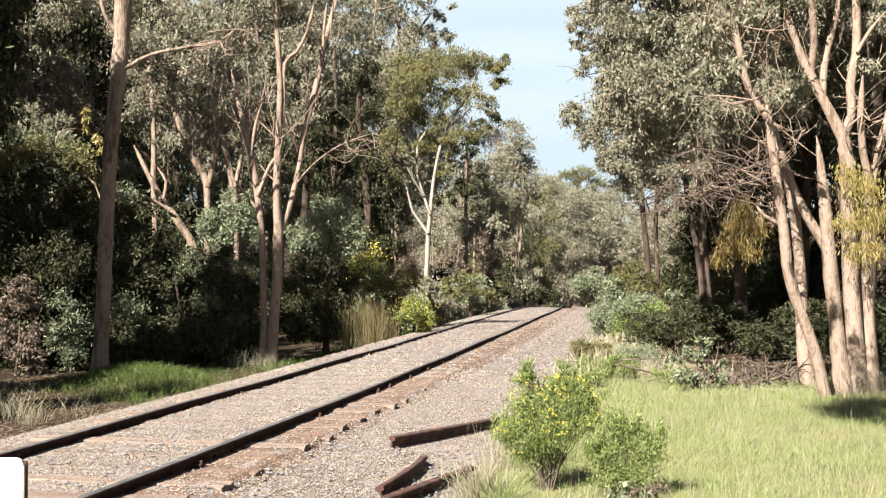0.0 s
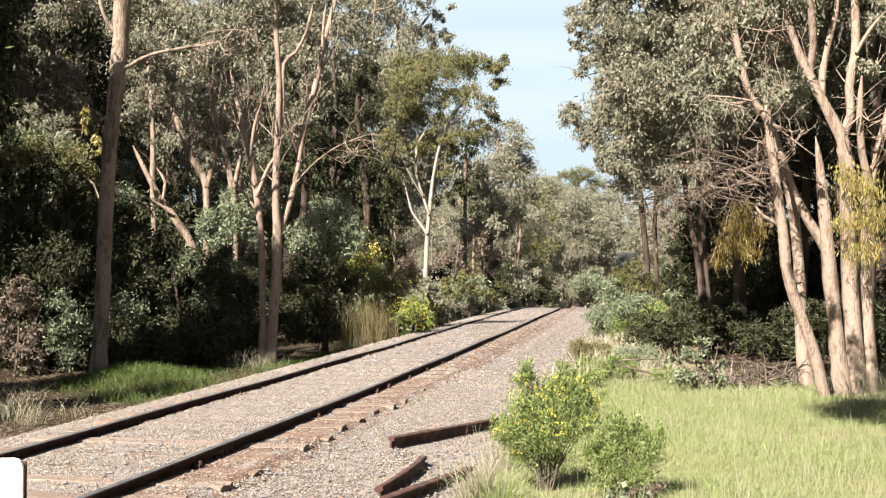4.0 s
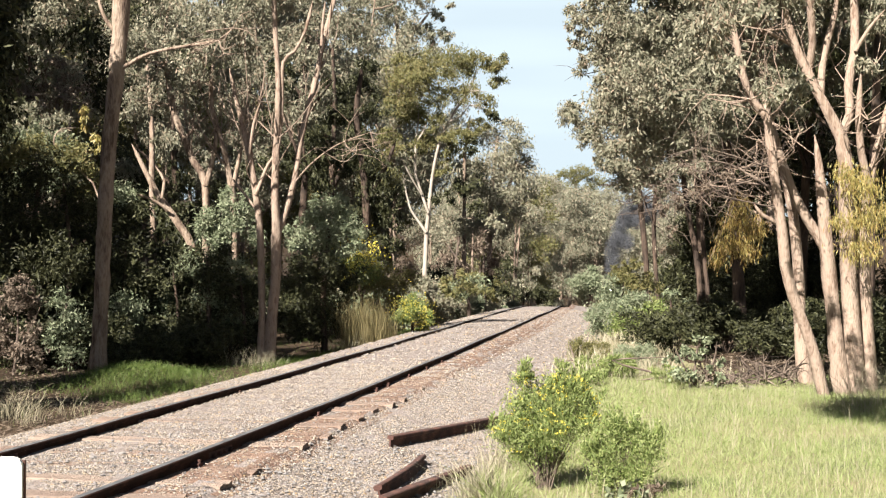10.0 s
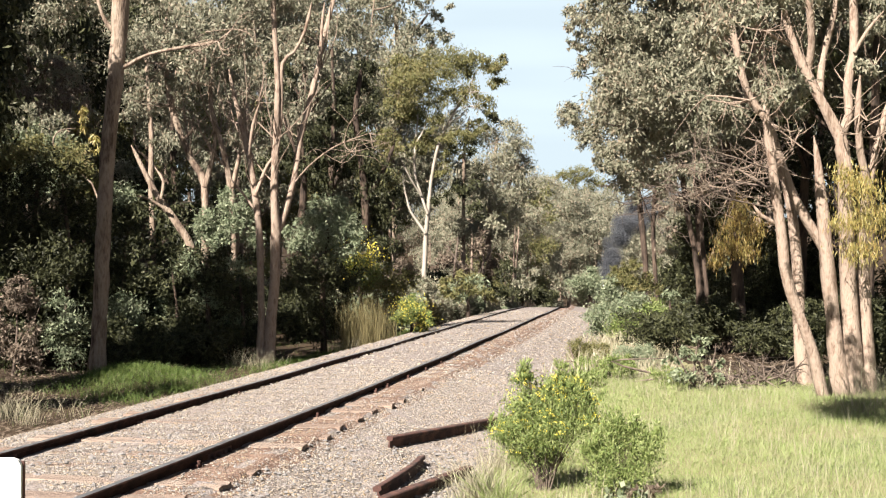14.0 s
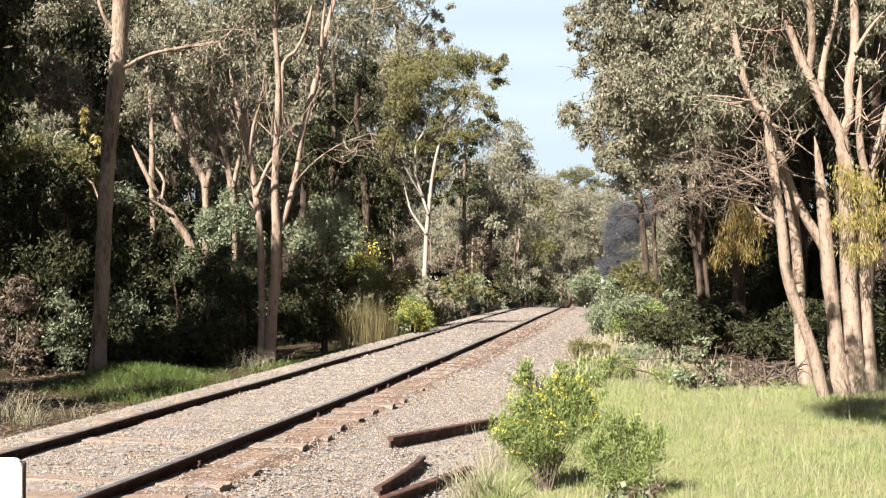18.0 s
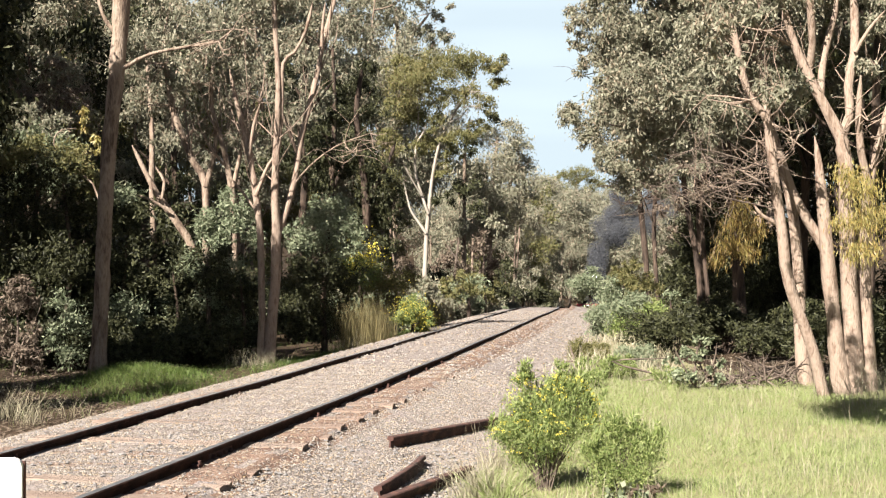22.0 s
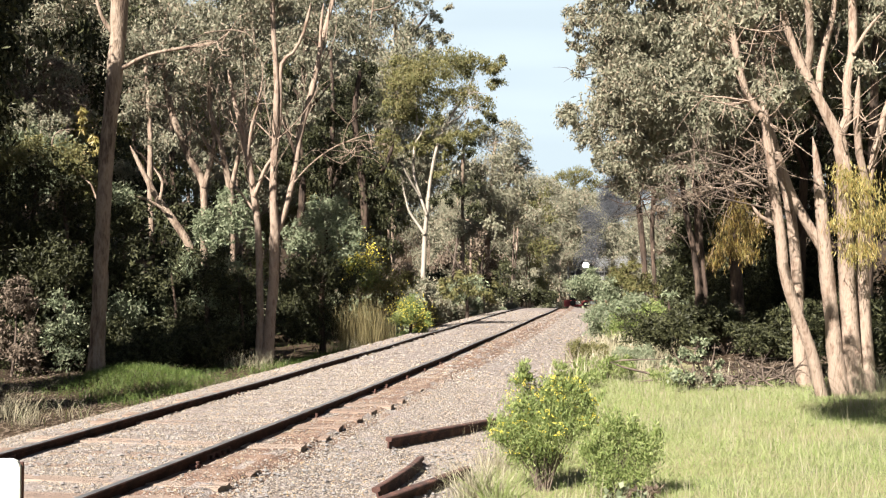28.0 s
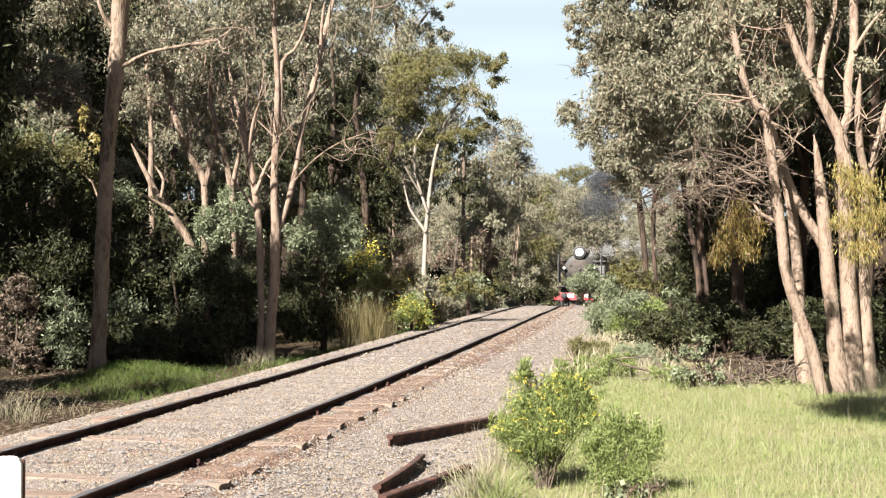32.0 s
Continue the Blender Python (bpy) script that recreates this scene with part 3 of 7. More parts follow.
twigs(t, "pale_bark", [(-1.25, 0.29, 5.35), (-1.58, 0.21, 5.55), (-1.31, -0.52, 3.76), (-1.38, 0.31, 5.05), (0.55, 0.11, 3.63), (0.13, -0.24, 3.92)], 6, 1.0, 0.012)
branch_fan(t, "pale_bark", [(-0.8, -0.11, 4.95), (-0.45, -0.1, 4.22), (-1.15, 0.07, 3.84), (-1.31, 0.09, 4.4), (0.05, 0.06, 4.39), (0.45, 0.18, 3.12)], 63, 3, 1.3, 0.014)
# # the leaning stems beside it
lean = t = plant("gum_tree", 5.68, 17.6, "slender leaning gum tree with smooth pale bark and mistletoe", "tree", girth=0.82)
trunk(t, "pale_bark", (-0.01, 0, -0.23, 0.092), (-0.23, -0.05, 0.43, 0.1), (-0.51, -0.11, 1.15, 0.1), (-0.65, -0.15, 1.66, 0.1), (-0.71, -0.19, 2.22, 0.091), (-0.78, -0.22, 2.63, 0.091), (-0.84, -0.26, 3.06, 0.083), (-0.9, -0.28, 3.43, 0.074), (-0.95, -0.31, 3.79, 0.074), (-1.18, -0.34, 4.06, 0.066), (-1.31, -0.37, 4.42, 0.066), (-1.41, -0.41, 4.87, 0.066), (-1.48, -0.43, 5.21, 0.057), (-1.56, -0.48, 5.79, 0.041))
limb(t, "pale_bark", (-0.85, 0, 3.83, 0.05), (-0.89, 0.13, 4.34, 0.042), (-0.96, 0.24, 4.78, 0.034), (-0.97, 0.37, 5.32, 0.026))
limb(t, "pale_bark", (-0.65, 0, 2.23, 0.042), (-0.94, -0.01, 2.39, 0.034), (-1.07, -0.01, 2.56, 0.025))
crown(t, "gum_leaf", 0.10, 0.03, 1.4, (-0.52, 0.14, 4.34, 0.27), (-0.79, 0.23, 4.44, 0.25), (-1.07, 0.15, 4.77, 0.29), (-1.34, 0.42, 5.5, 0.43), (-1.8, -0.1, 5.05, 0.38), (-1.39, 0.21, 4.61, 0.29), (-1.12, -0.04, 5.4, 0.33), (-0.72, 0.19, 4.14, 0.19), (-0.35, 0.14, 4.26, 0.15), (-1.87, -0.4, 5.57, 0.41))
crown(t, "gum_leaf", 0.090, 0.027, 1.1, (-1.86, -4.63, 3.6, 0.19), (-0.15, 2.31, 4.83, 0.27), (-0.54, 1.9, 5.13, 0.3), (-2.34, -3.96, 4.55, 0.31), (-2.42, -3.16, 4.46, 0.3), (-1.84, -1.88, 4.27, 0.24), (-0.04, 3.79, 6.3, 0.39), (0.42, 3.97, 4.75, 0.21), (0.13, 1.49, 4.51, 0.16), (-0.83, 3.89, 6.63, 0.49))
crown(t, "dry_mistletoe", 0.088, 0.0112, 1.02, (-1.23, 0.5, 2.33, 0.22), (-0.98, 0.5, 2.25, 0.22), (-1.32, 0.5, 1.99, 0.22), (-1.06, 0.5, 1.9, 0.19), (-1.49, 0.5, 1.77, 0.16), (-1.15, 0.5, 2.59, 0.16), droop=2.2, name="mistletoe", per=16, spread=0.34)
twigs(t, "pale_bark", [(-0.85, 0.49, 3.19), (-1.25, 0.08, 3.07), (-1.38, 0.26, 2.83), (-1.11, -0.35, 3.44), (-1.52, 0.4, 3.01), (-1.93, 0.09, 2.82)], 5, 0.9, 0.006)
branch_fan(t, "pale_bark", [(-0.84, -0.26, 3.06), (-0.95, -0.31, 3.79), (-1.31, -0.37, 4.42), (-1.41, -0.41, 4.87)], 64, 3, 1.1, 0.012)
twigs(t, "pale_bark", [(-1.42, -0.26, 5.19), (-1.23, -0.52, 4.03), (-1.11, 0.42, 4.56)], 6, 1.0, 0.010)
t = plant("gum_tree", 5.83, 19, "slim gum tree with rough pinkish bark", "tree")
trunk(t, "pale_bark", (-0.01, 0, -0.14, 0.118), (-0.1, 0.06, 0.56, 0.1), (-0.09, 0.12, 1.38, 0.091), (-0.13, 0.18, 2.11, 0.082), (-0.2, 0.23, 2.75, 0.082), (-0.4, 0.3, 3.68, 0.064), (-0.61, 0.36, 4.42, 0.055))
crown(t, "gum_leaf", 0.10, 0.03, 1.3, (-0.79, -0.3, 4.41, 0.3), (-0.21, 0.16, 4.12, 0.22), (-0.45, -0.07, 4.99, 0.31), (-0.16, -0.3, 5.3, 0.36))
crown(t, "gum_leaf", 0.090, 0.027, 1.1, (-1.3, -2.42, 4.11, 0.25), (0.16, 1.13, 4.29, 0.22), (-0.04, 1.13, 5.25, 0.31), (0.61, 1.99, 5.81, 0.38))
# # dead branches hang from it over the meadow
limb(lean, "dead_wood", (-0.81, -0.24, 2.79, 0.018), (-1.39, -0.14, 2.87, 0.014), (-1.78, 0.0, 2.85, 0.011), (-2.16, 0.14, 2.74, 0.007), (-2.48, 0.27, 2.56, 0.007), name="dead_branch")
limb(lean, "dead_wood", (-0.8, -0.24, 2.71, 0.018), (-1.33, -0.26, 3.04, 0.014), (-1.67, -0.26, 3.16, 0.011), (-2.16, -0.26, 3.12, 0.007), name="dead_branch")
limb(lean, "dead_wood", (-0.83, -0.24, 2.95, 0.014), (-1.48, -0.14, 2.8, 0.011), (-1.86, 0.02, 2.64, 0.007), (-2.2, 0.16, 2.48, 0.007), name="dead_branch")
limb(lean, "dead_wood", (-0.84, -0.24, 3.04, 0.014), (-1.6, -0.33, 3.28, 0.011), (-2.03, -0.38, 3.34, 0.007), (-2.36, -0.42, 3.19, 0.004), name="dead_branch")
limb(lean, "dead_wood", (-0.77, -0.24, 2.47, 0.014), (-1.54, -0.4, 2.62, 0.011), (-1.93, -0.51, 2.73, 0.007), (-2.19, -0.59, 2.61, 0.004), name="dead_branch")
crown(lean, "brown_leaf", 0.06, 0.022, 0.7, (-2.2, -0.22, 2.63, 0.18), (-2.44, -0.43, 2.45, 0.15), (-1.94, -0.38, 2.7, 0.16), (-1.51, -0.3, 2.95, 0.15), (-2.12, -0.23, 3.04, 0.13), (-2.39, -0.36, 2.13, 0.12), (-2.51, -0.35, 1.88, 0.08), name="dead_leaves")
twigs(lean, "dead_wood", [(-1.32, 0.13, 2.89), (-1.88, -0.46, 2.81), (-1.56, 0.22, 3.21), (-1.82, 0.16, 2.65), (-2.19, -0.4, 3.11), (-2.26, -0.31, 2.71), (-1.99, -0.25, 3.35), (-1.47, -0.11, 2.63), (-1.23, -0.17, 3.05), (-2.4, -0.2, 2.79), (-2.47, -0.14, 2.47)], 6, 0.72, 0.0042)
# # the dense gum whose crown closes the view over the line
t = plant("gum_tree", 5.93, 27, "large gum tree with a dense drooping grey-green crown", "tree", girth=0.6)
# stems coloured dark to stand for the shade under the crown
trunk(t, "dark_shade_bark", (-0.03, 0, 0.06, 0.121), (-0.07, 0.07, 1.08, 0.111), (-0.16, 0.15, 2.12, 0.111), (-0.34, 0.22, 3.16, 0.102), (-0.45, 0.31, 4.46, 0.094), (-0.56, 0.41, 5.91, 0.085), (-0.61, 0.51, 7.37, 0.066), (-0.72, 0.62, 8.97, 0.047))
trunk(t, "dark_shade_bark", (0.17, 0, 0.06, 0.093), (0.09, 0, 1.09, 0.084), (0, 0, 2.11, 0.084), (-0.06, 0, 3.27, 0.075), (0.07, 0.01, 4.56, 0.064), (0.19, 0.01, 5.84, 0.055), (0.26, 0.01, 7.26, 0.046))
limb(t, "dark_shade_bark", (-0.39, 0, 3.53, 0.064), (-0.97, -0.06, 4.55, 0.055), (-1.5, -0.11, 5.44, 0.037), (-2.14, -0.16, 6.2, 0.028))
limb(t, "dark_shade_bark", (-0.58, 0, 5.2, 0.064), (-1.19, 0.19, 6.26, 0.047), (-1.81, 0.34, 7.07, 0.038), (-2.32, 0.44, 7.48, 0.029))
limb(t, "dark_shade_bark", (-0.51, 0, 4.3, 0.055), (-1.25, -0.16, 4.79, 0.046), (-2.04, -0.3, 4.9, 0.028), (-2.69, -0.42, 5.01, 0.018))
limb(t, "dark_shade_bark", (-0.06, 0, 3.53, 0.055), (0.29, -0.14, 4.41, 0.046), (0.64, -0.29, 5.41, 0.037))
limb(t, "dark_shade_bark", (-0.64, 0, 5.97, 0.046), (-0.11, 0.38, 7.08, 0.038), (0.23, 0.73, 8.21, 0.029))
# unseen high limb and crown, added to darken the ground beneath
limb(t, "dark_shade_bark", (-0.84, 0, 8.8, 0.046), (-0.7, 0.02, 10.35, 0.037), (-0.44, 0.05, 11.9, 0.028))
crown(t, "gum_leaf", 0.26, 0.085, 1.2, (-0.65, 1, 10, 1.2), (0.92, 2, 9.89, 1.24), (0.23, 2, 11.83, 1.24), (1.87, 3, 11.76, 1.29), (-1.29, 2, 11.83, 0.97))
crown(t, "gum_leaf", 0.11, 0.034, 1.4, (-2.5, 0.05, 7.53, 0.44), (-2.08, -0.6, 7.13, 0.5), (-2.39, -0.09, 6.79, 0.46), (-1.85, 0.1, 6.5, 0.52), (-1.47, -0.68, 7.11, 0.58), (-1.2, 0.15, 6.38, 0.54), (-0.54, 0.19, 7.04, 0.6), (-0.56, -0.54, 6.01, 0.5), (-1.71, 0.13, 5.73, 0.44), (-1.1, -0.04, 5.45, 0.51), (-0.66, 0.22, 4.97, 0.52), (-0.1, -0.18, 5.43, 0.51), (0.13, 0.29, 6.67, 0.6))
crown(t, "gum_leaf", 0.099, 0.031, 1.1, (-2.27, 1.07, 7.81, 0.43), (-2.31, -2.8, 6.7, 0.44), (-2.04, 1.75, 7.21, 0.47), (-2.24, -3.13, 5.95, 0.43), (-1.95, -4.04, 6.43, 0.48), (-1.84, -4.02, 5.67, 0.44), (-1.34, -4.3, 6.16, 0.47), (-0.85, -2.41, 5.73, 0.44), (-2.15, -3.22, 5.25, 0.37), (-0.64, 1.93, 5.8, 0.52), (-1.05, -2.28, 4.7, 0.45), (-1.01, -4.75, 4.8, 0.4), (-0.44, -2.71, 6.14, 0.51))
crown(t, "gum_leaf", 0.11, 0.034, 1.3, (-2.67, -0.29, 6.3, 0.31), (-2.91, -0.12, 7.23, 0.28), (-2.2, -0.12, 5.31, 0.31), (-2.48, 0.23, 5.04, 0.29), (-2.9, -0.03, 5.13, 0.23), (-2.68, 0.15, 4.77, 0.18), (-1.97, -0.29, 4.91, 0.36), (-1.63, -0.15, 4.54, 0.38), (-2.1, 0.12, 4.38, 0.34), (-1.69, 0.29, 4.07, 0.31), (-1.23, -0.05, 4.42, 0.46), (-0.64, -0.31, 4.01, 0.46), (-0.16, -0.42, 4.38, 0.46), (0.33, 0.03, 4.82, 0.39), (-2.33, -0.13, 5.44, 0.18), (-1.45, 0.19, 3.8, 0.26), (-0.91, 0.27, 3.68, 0.34), (-2.18, -0.39, 7.81, 0.51), (-0.66, -0.41, 7.93, 0.76), (-3.01, 0.13, 7.61, 0.18), (-2.99, 0.04, 6.82, 0.13), (0.4, 0.34, 6.03, 0.47), (0.55, -0.13, 5.18, 0.36), (-2.02, -0.21, 4.02, 0.23))
crown(t, "gum_leaf", 0.099, 0.031, 1.1, (-2.83, -2.32, 5.98, 0.27), (-3.27, -4.11, 6.42, 0.23), (-2.63, -3.82, 4.83, 0.25), (-2.64, -1.82, 4.82, 0.25), (-3.43, -5.48, 4.43, 0.18), (-2.15, 3.64, 5.25, 0.19), (-1.48, 2.3, 5.29, 0.37), (-0.88, 3.78, 5.05, 0.42), (-2.38, -2.52, 4.14, 0.29), (-1.16, 2.99, 4.38, 0.33), (-1.89, -4.34, 4, 0.37), (-1.4, -4.59, 3.65, 0.36), (-0.66, -3.15, 4.13, 0.39), (-0.11, -2.26, 4.58, 0.34), (-2.47, -1.89, 5.23, 0.16), (-0.74, 3.77, 4.17, 0.28), (-0.17, 3.7, 4.01, 0.36), (-2.81, -5.45, 6.64, 0.39), (-0.17, 1.52, 8.45, 0.77), (-3.24, -2.85, 6.98, 0.15), (-3.32, -3.84, 6.09, 0.1), (1.09, 2.84, 6.5, 0.49), (-0.42, -4.49, 4.62, 0.29), (-1.53, 2.43, 4.33, 0.24))
twigs(t, "dark_shade_bark", [(-2.07, 0.34, 6.29), (-1.51, -0.18, 5.43), (0.62, -0.36, 5.4), (-1.99, 0.04, 4.82), (-1.16, 0.38, 4.47), (-0.66, -0.39, 4)], 6, 0.8, 0.010)
crown(t, "gum_leaf", 0.10, 0.032, 2.2, (-2.77, -5, 5.14, 0.36), (-2.41, -5, 4.72, 0.38), (-1.99, -5, 5.24, 0.4), (-1.9, -4.5, 4.42, 0.39), (-1.57, -5, 4.82, 0.4), (-1.36, -4.5, 4.1, 0.36), (-1.1, -5, 4.51, 0.38), (-0.94, -5, 5.24, 0.4), (-2.33, -4.5, 4.04, 0.3), (-0.63, -5, 4.51, 0.36), (-0.93, -4, 3.88, 0.28))
t = plant("gum_tree", 6.53, 38, "rough-barked gum tree with two stems coloured dark for shade", "tree", girth=0.7)
trunk(t, "dark_shade_bark", (0.05, 0, 0.2, 0.145), (-0.01, 0.08, 1.83, 0.131), (-0.14, 0.15, 3.47, 0.131), (-0.27, 0.22, 4.93, 0.116), (-0.31, 0.3, 6.76, 0.102), (-0.21, 0.39, 8.6, 0.088))
trunk(t, "dark_shade_bark", (0.38, 0, 0.2, 0.116), (0.29, 0.11, 1.83, 0.102), (0.27, 0.21, 3.29, 0.102), (0.42, 0.32, 4.94, 0.088), (0.62, 0.44, 6.78, 0.073))
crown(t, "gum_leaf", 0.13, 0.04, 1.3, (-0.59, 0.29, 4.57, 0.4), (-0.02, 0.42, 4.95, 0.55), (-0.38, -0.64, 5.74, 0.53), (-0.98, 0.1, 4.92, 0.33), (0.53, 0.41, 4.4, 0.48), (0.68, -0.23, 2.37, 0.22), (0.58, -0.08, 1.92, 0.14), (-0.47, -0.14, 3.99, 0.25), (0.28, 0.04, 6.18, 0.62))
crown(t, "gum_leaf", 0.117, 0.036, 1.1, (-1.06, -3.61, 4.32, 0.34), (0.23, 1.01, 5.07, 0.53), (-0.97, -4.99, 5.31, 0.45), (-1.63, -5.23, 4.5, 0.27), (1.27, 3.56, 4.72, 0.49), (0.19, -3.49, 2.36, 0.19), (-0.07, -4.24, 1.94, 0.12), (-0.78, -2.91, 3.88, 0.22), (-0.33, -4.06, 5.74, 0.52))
twigs(t, "dark_shade_bark", [(-0.69, -0.37, 4.34), (-0.13, -0.21, 3.99), (0.37, -0.45, 3.97)], 6, 1.5, 0.014)
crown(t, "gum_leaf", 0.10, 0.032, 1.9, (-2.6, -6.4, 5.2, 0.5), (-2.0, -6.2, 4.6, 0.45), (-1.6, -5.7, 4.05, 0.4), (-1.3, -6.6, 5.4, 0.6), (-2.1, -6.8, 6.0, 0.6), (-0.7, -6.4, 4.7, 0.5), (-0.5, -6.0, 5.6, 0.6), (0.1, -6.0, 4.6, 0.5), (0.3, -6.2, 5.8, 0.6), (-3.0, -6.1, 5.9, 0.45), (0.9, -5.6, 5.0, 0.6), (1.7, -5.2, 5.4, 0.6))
# an added inner crown and foliage above the view, to shade the scrub
t = plant("gum_tree", 7.4, 29.5, "added gum tree whose thick high crown shades the scrub", "tree")
trunk(t, "dark_shade_bark", (0, 0, 0.0, 0.15), (-0.1, 0.1, 2.5, 0.13), (-0.4, 0.0, 5.5, 0.1), (-0.6, -0.1, 9.0, 0.05))
limb(t, "dark_shade_bark", (-0.3, 0, 5.0, 0.08), (-1.6, -1.4, 6.2, 0.06), (-2.8, -2.8, 7.4, 0.03))
limb(t, "dark_shade_bark", (-0.4, 0, 6.0, 0.08), (0.8, 0.6, 7.4, 0.05), (1.8, 1.0, 8.6, 0.02))
crown(t, "gum_leaf", 0.2, 0.065, 2.3, (-2.9, -3.2, 5.7, 0.8), (-2.4, -2.6, 6.8, 0.9), (-1.7, -2.2, 5.9, 0.85), (-1.6, -1.6, 7.3, 0.95), (-0.6, -0.8, 6.3, 0.9), (-0.8, -0.6, 8.2, 1.1), (0.4, 0.2, 7.2, 1.0), (1.4, 0.8, 8.2, 1.1),
      (-2.9, -2.4, 8.6, 1.1), (-1.8, -3.6, 9.2, 1.1), (-3.6, -4.2, 8.8, 1.0), (0.6, -1.0, 9.4, 1.2), (2.6, 0.2, 7.0, 1.0), (2.2, -1.8, 8.8, 1.1), (0.4, -3.0, 8.6, 1.1), (3.8, -1.0, 8.0, 1.0), (1.8, -4.2, 8.4, 1.1), (3.6, -3.4, 8.8, 1.1))
# # the tall straight gum by the line
t = plant("gum_tree", -7.25, 25, "tall straight gum tree with smooth grey bark", "tree")
trunk(t, "grey_bark", (-0.01, 0, -0.55, 0.167), (0.03, 0.01, 0.4, 0.161), (0.08, 0.02, 1.71, 0.155), (0.13, 0.03, 3.14, 0.155), (0.19, 0.04, 4.21, 0.155), (0.25, 0.05, 4.93, 0.155), (0.33, 0.06, 5.77, 0.167), (0.38, 0.06, 6.36, 0.167), (0.42, 0.07, 7.32, 0.191), (0.47, 0.08, 8.4, 0.179))
limb(t, "grey_bark", (0.38, 0, 5.85, 0.048), (0.62, 0.04, 5.98, 0.048), (1.01, 0.11, 6.21, 0.038), (1.79, 0.24, 6.4, 0.036), (2.44, 0.34, 6.54, 0.03), (2.73, 0.4, 6.82, 0.024))
limb(t, "grey_bark", (0.38, 0, 6.59, 0.06), (0.19, -0.02, 6.8, 0.048), (0.05, -0.05, 7.06, 0.036), (-0.06, -0.09, 7.52, 0.036))
crown(t, "gum_leaf", 0.11, 0.034, 1.3, (-1.2, 3, 8.4, 0.8), (0.26, 2.5, 8.28, 0.52), (-0.54, 3, 8.94, 0.93), (-2.17, 3.5, 7.99, 0.54))
limb(t, "grey_bark", (0.46, 0, 8.02, 0.119), (0.2, -0.5, 9.05, 0.082), (-0.28, -1.2, 9.74, 0.045))
limb(t, "grey_bark", (0.48, 0, 8.38, 0.107), (0.82, 0.3, 9.78, 0.072), (1.37, 0.5, 10.7, 0.036))
twigs(t, "grey_bark", [(2.53, -0.15, 6.44), (1.82, 0.13, 6.38), (2.74, 0.34, 6.8)], 5, 1.0, 0.010)
# # the forked gum
t = plant("gum_tree", -4.12, 28, "forked gum tree with pale orange-brown bark", "tree", girth=0.74)
trunk(t, "pale_bark", (-0.01, 0, -0.53, 0.187), (0.1, -0.02, 0.54, 0.173), (0.17, -0.04, 1.47, 0.16), (0.19, -0.06, 2.4, 0.16), (0.2, -0.06, 2.6, 0.146), (0.16, -0.08, 3.6, 0.12), (0.2, -0.1, 4.66, 0.106), (0.24, -0.13, 5.98, 0.093), (0.19, -0.14, 6.91, 0.08), (0.13, -0.16, 7.97, 0.08), (0.09, -0.18, 8.76, 0.053))
limb(t, "pale_bark", (0.19, 0, 2.47, 0.133), (0.38, 0.11, 2.97, 0.107), (0.59, 0.31, 3.9, 0.101), (0.7, 0.5, 4.8, 0.095), (0.86, 0.65, 5.56, 0.096), (1.05, 0.83, 6.41, 0.089), (1.19, 1, 7.27, 0.083), (1.42, 1.2, 8.29, 0.083), (1.55, 1.35, 9.02, 0.07))
trunk(t, "pale_bark", (-0.16, 0, -0.53, 0.12), (-0.15, 0.02, 0.54, 0.12), (-0.18, 0.04, 1.74, 0.107), (-0.22, 0.06, 2.67, 0.107), (-0.32, 0.08, 3.48, 0.107), (-0.48, 0.1, 4.41, 0.094), (-0.65, 0.11, 5.09, 0.08), (-0.82, 0.12, 5.76, 0.067), (-0.96, 0.14, 6.43, 0.054))
limb(t, "pale_bark", (0.19, 0, 4.14, 0.067), (0.31, -0.06, 5.33, 0.067), (0.35, -0.12, 6.52, 0.06), (0.62, -0.13, 6.78, 0.053), (0.89, -0.16, 7.3, 0.053), (1.05, -0.19, 7.96, 0.053))
limb(t, "pale_bark", (0.65, 0, 3.74, 0.032), (0.94, -0.04, 4.07, 0.025), (1.34, -0.09, 4.4, 0.023), (1.81, -0.13, 4.66, 0.019), (2.41, -0.19, 4.86, 0.013))
limb(t, "pale_bark", (1.24, 0, 6.94, 0.053), (1.27, 0, 7.47, 0.047), (1.33, 0, 8, 0.04))
limb(t, "pale_bark", (-0.31, 0, 3.4, 0.067), (-0.02, 0.11, 4.15, 0.054), (0.2, 0.16, 4.42, 0.054))
limb(t, "pale_bark", (-0.47, 0, 4.34, 0.053), (-0.35, -0.04, 5.07, 0.053), (-0.19, -0.07, 5.59, 0.04))
limb(t, "pale_bark", (-0.21, 0, 2.94, 0.04), (-0.62, 0.09, 3.48, 0.04), (-0.96, 0.16, 3.88, 0.027))
crown(t, "gum_leaf", 0.12, 0.036, 1.3, (-0.72, -0.06, 7.19, 0.67), (-1.46, -0.38, 6.47, 0.61), (-1.94, 0.05, 7.22, 0.61), (-0.38, 0.27, 7.8, 0.59), (0.08, -0.12, 8.24, 0.66))
twigs(t, "pale_bark", [(2.37, 0.52, 4.95), (1.81, -0.15, 4.65), (0.81, 0.48, 7.44), (-0.86, 0.35, 5.79), (1.36, -0.29, 4.37), (-0.19, -0.04, 5.6), (2.1, -0.45, 4.49)], 3, 1.1, 0.008)
branch_fan(t, "pale_bark", [(0.16, -0.08, 3.7), (0.2, -0.1, 4.7), (0.7, 0.5, 4.8), (-0.32, 0.08, 3.5), (-0.48, 0.1, 4.4), (-0.65, 0.11, 5.1), (1.05, 0.83, 6.4)], 61, 3, 2.0, 0.026)
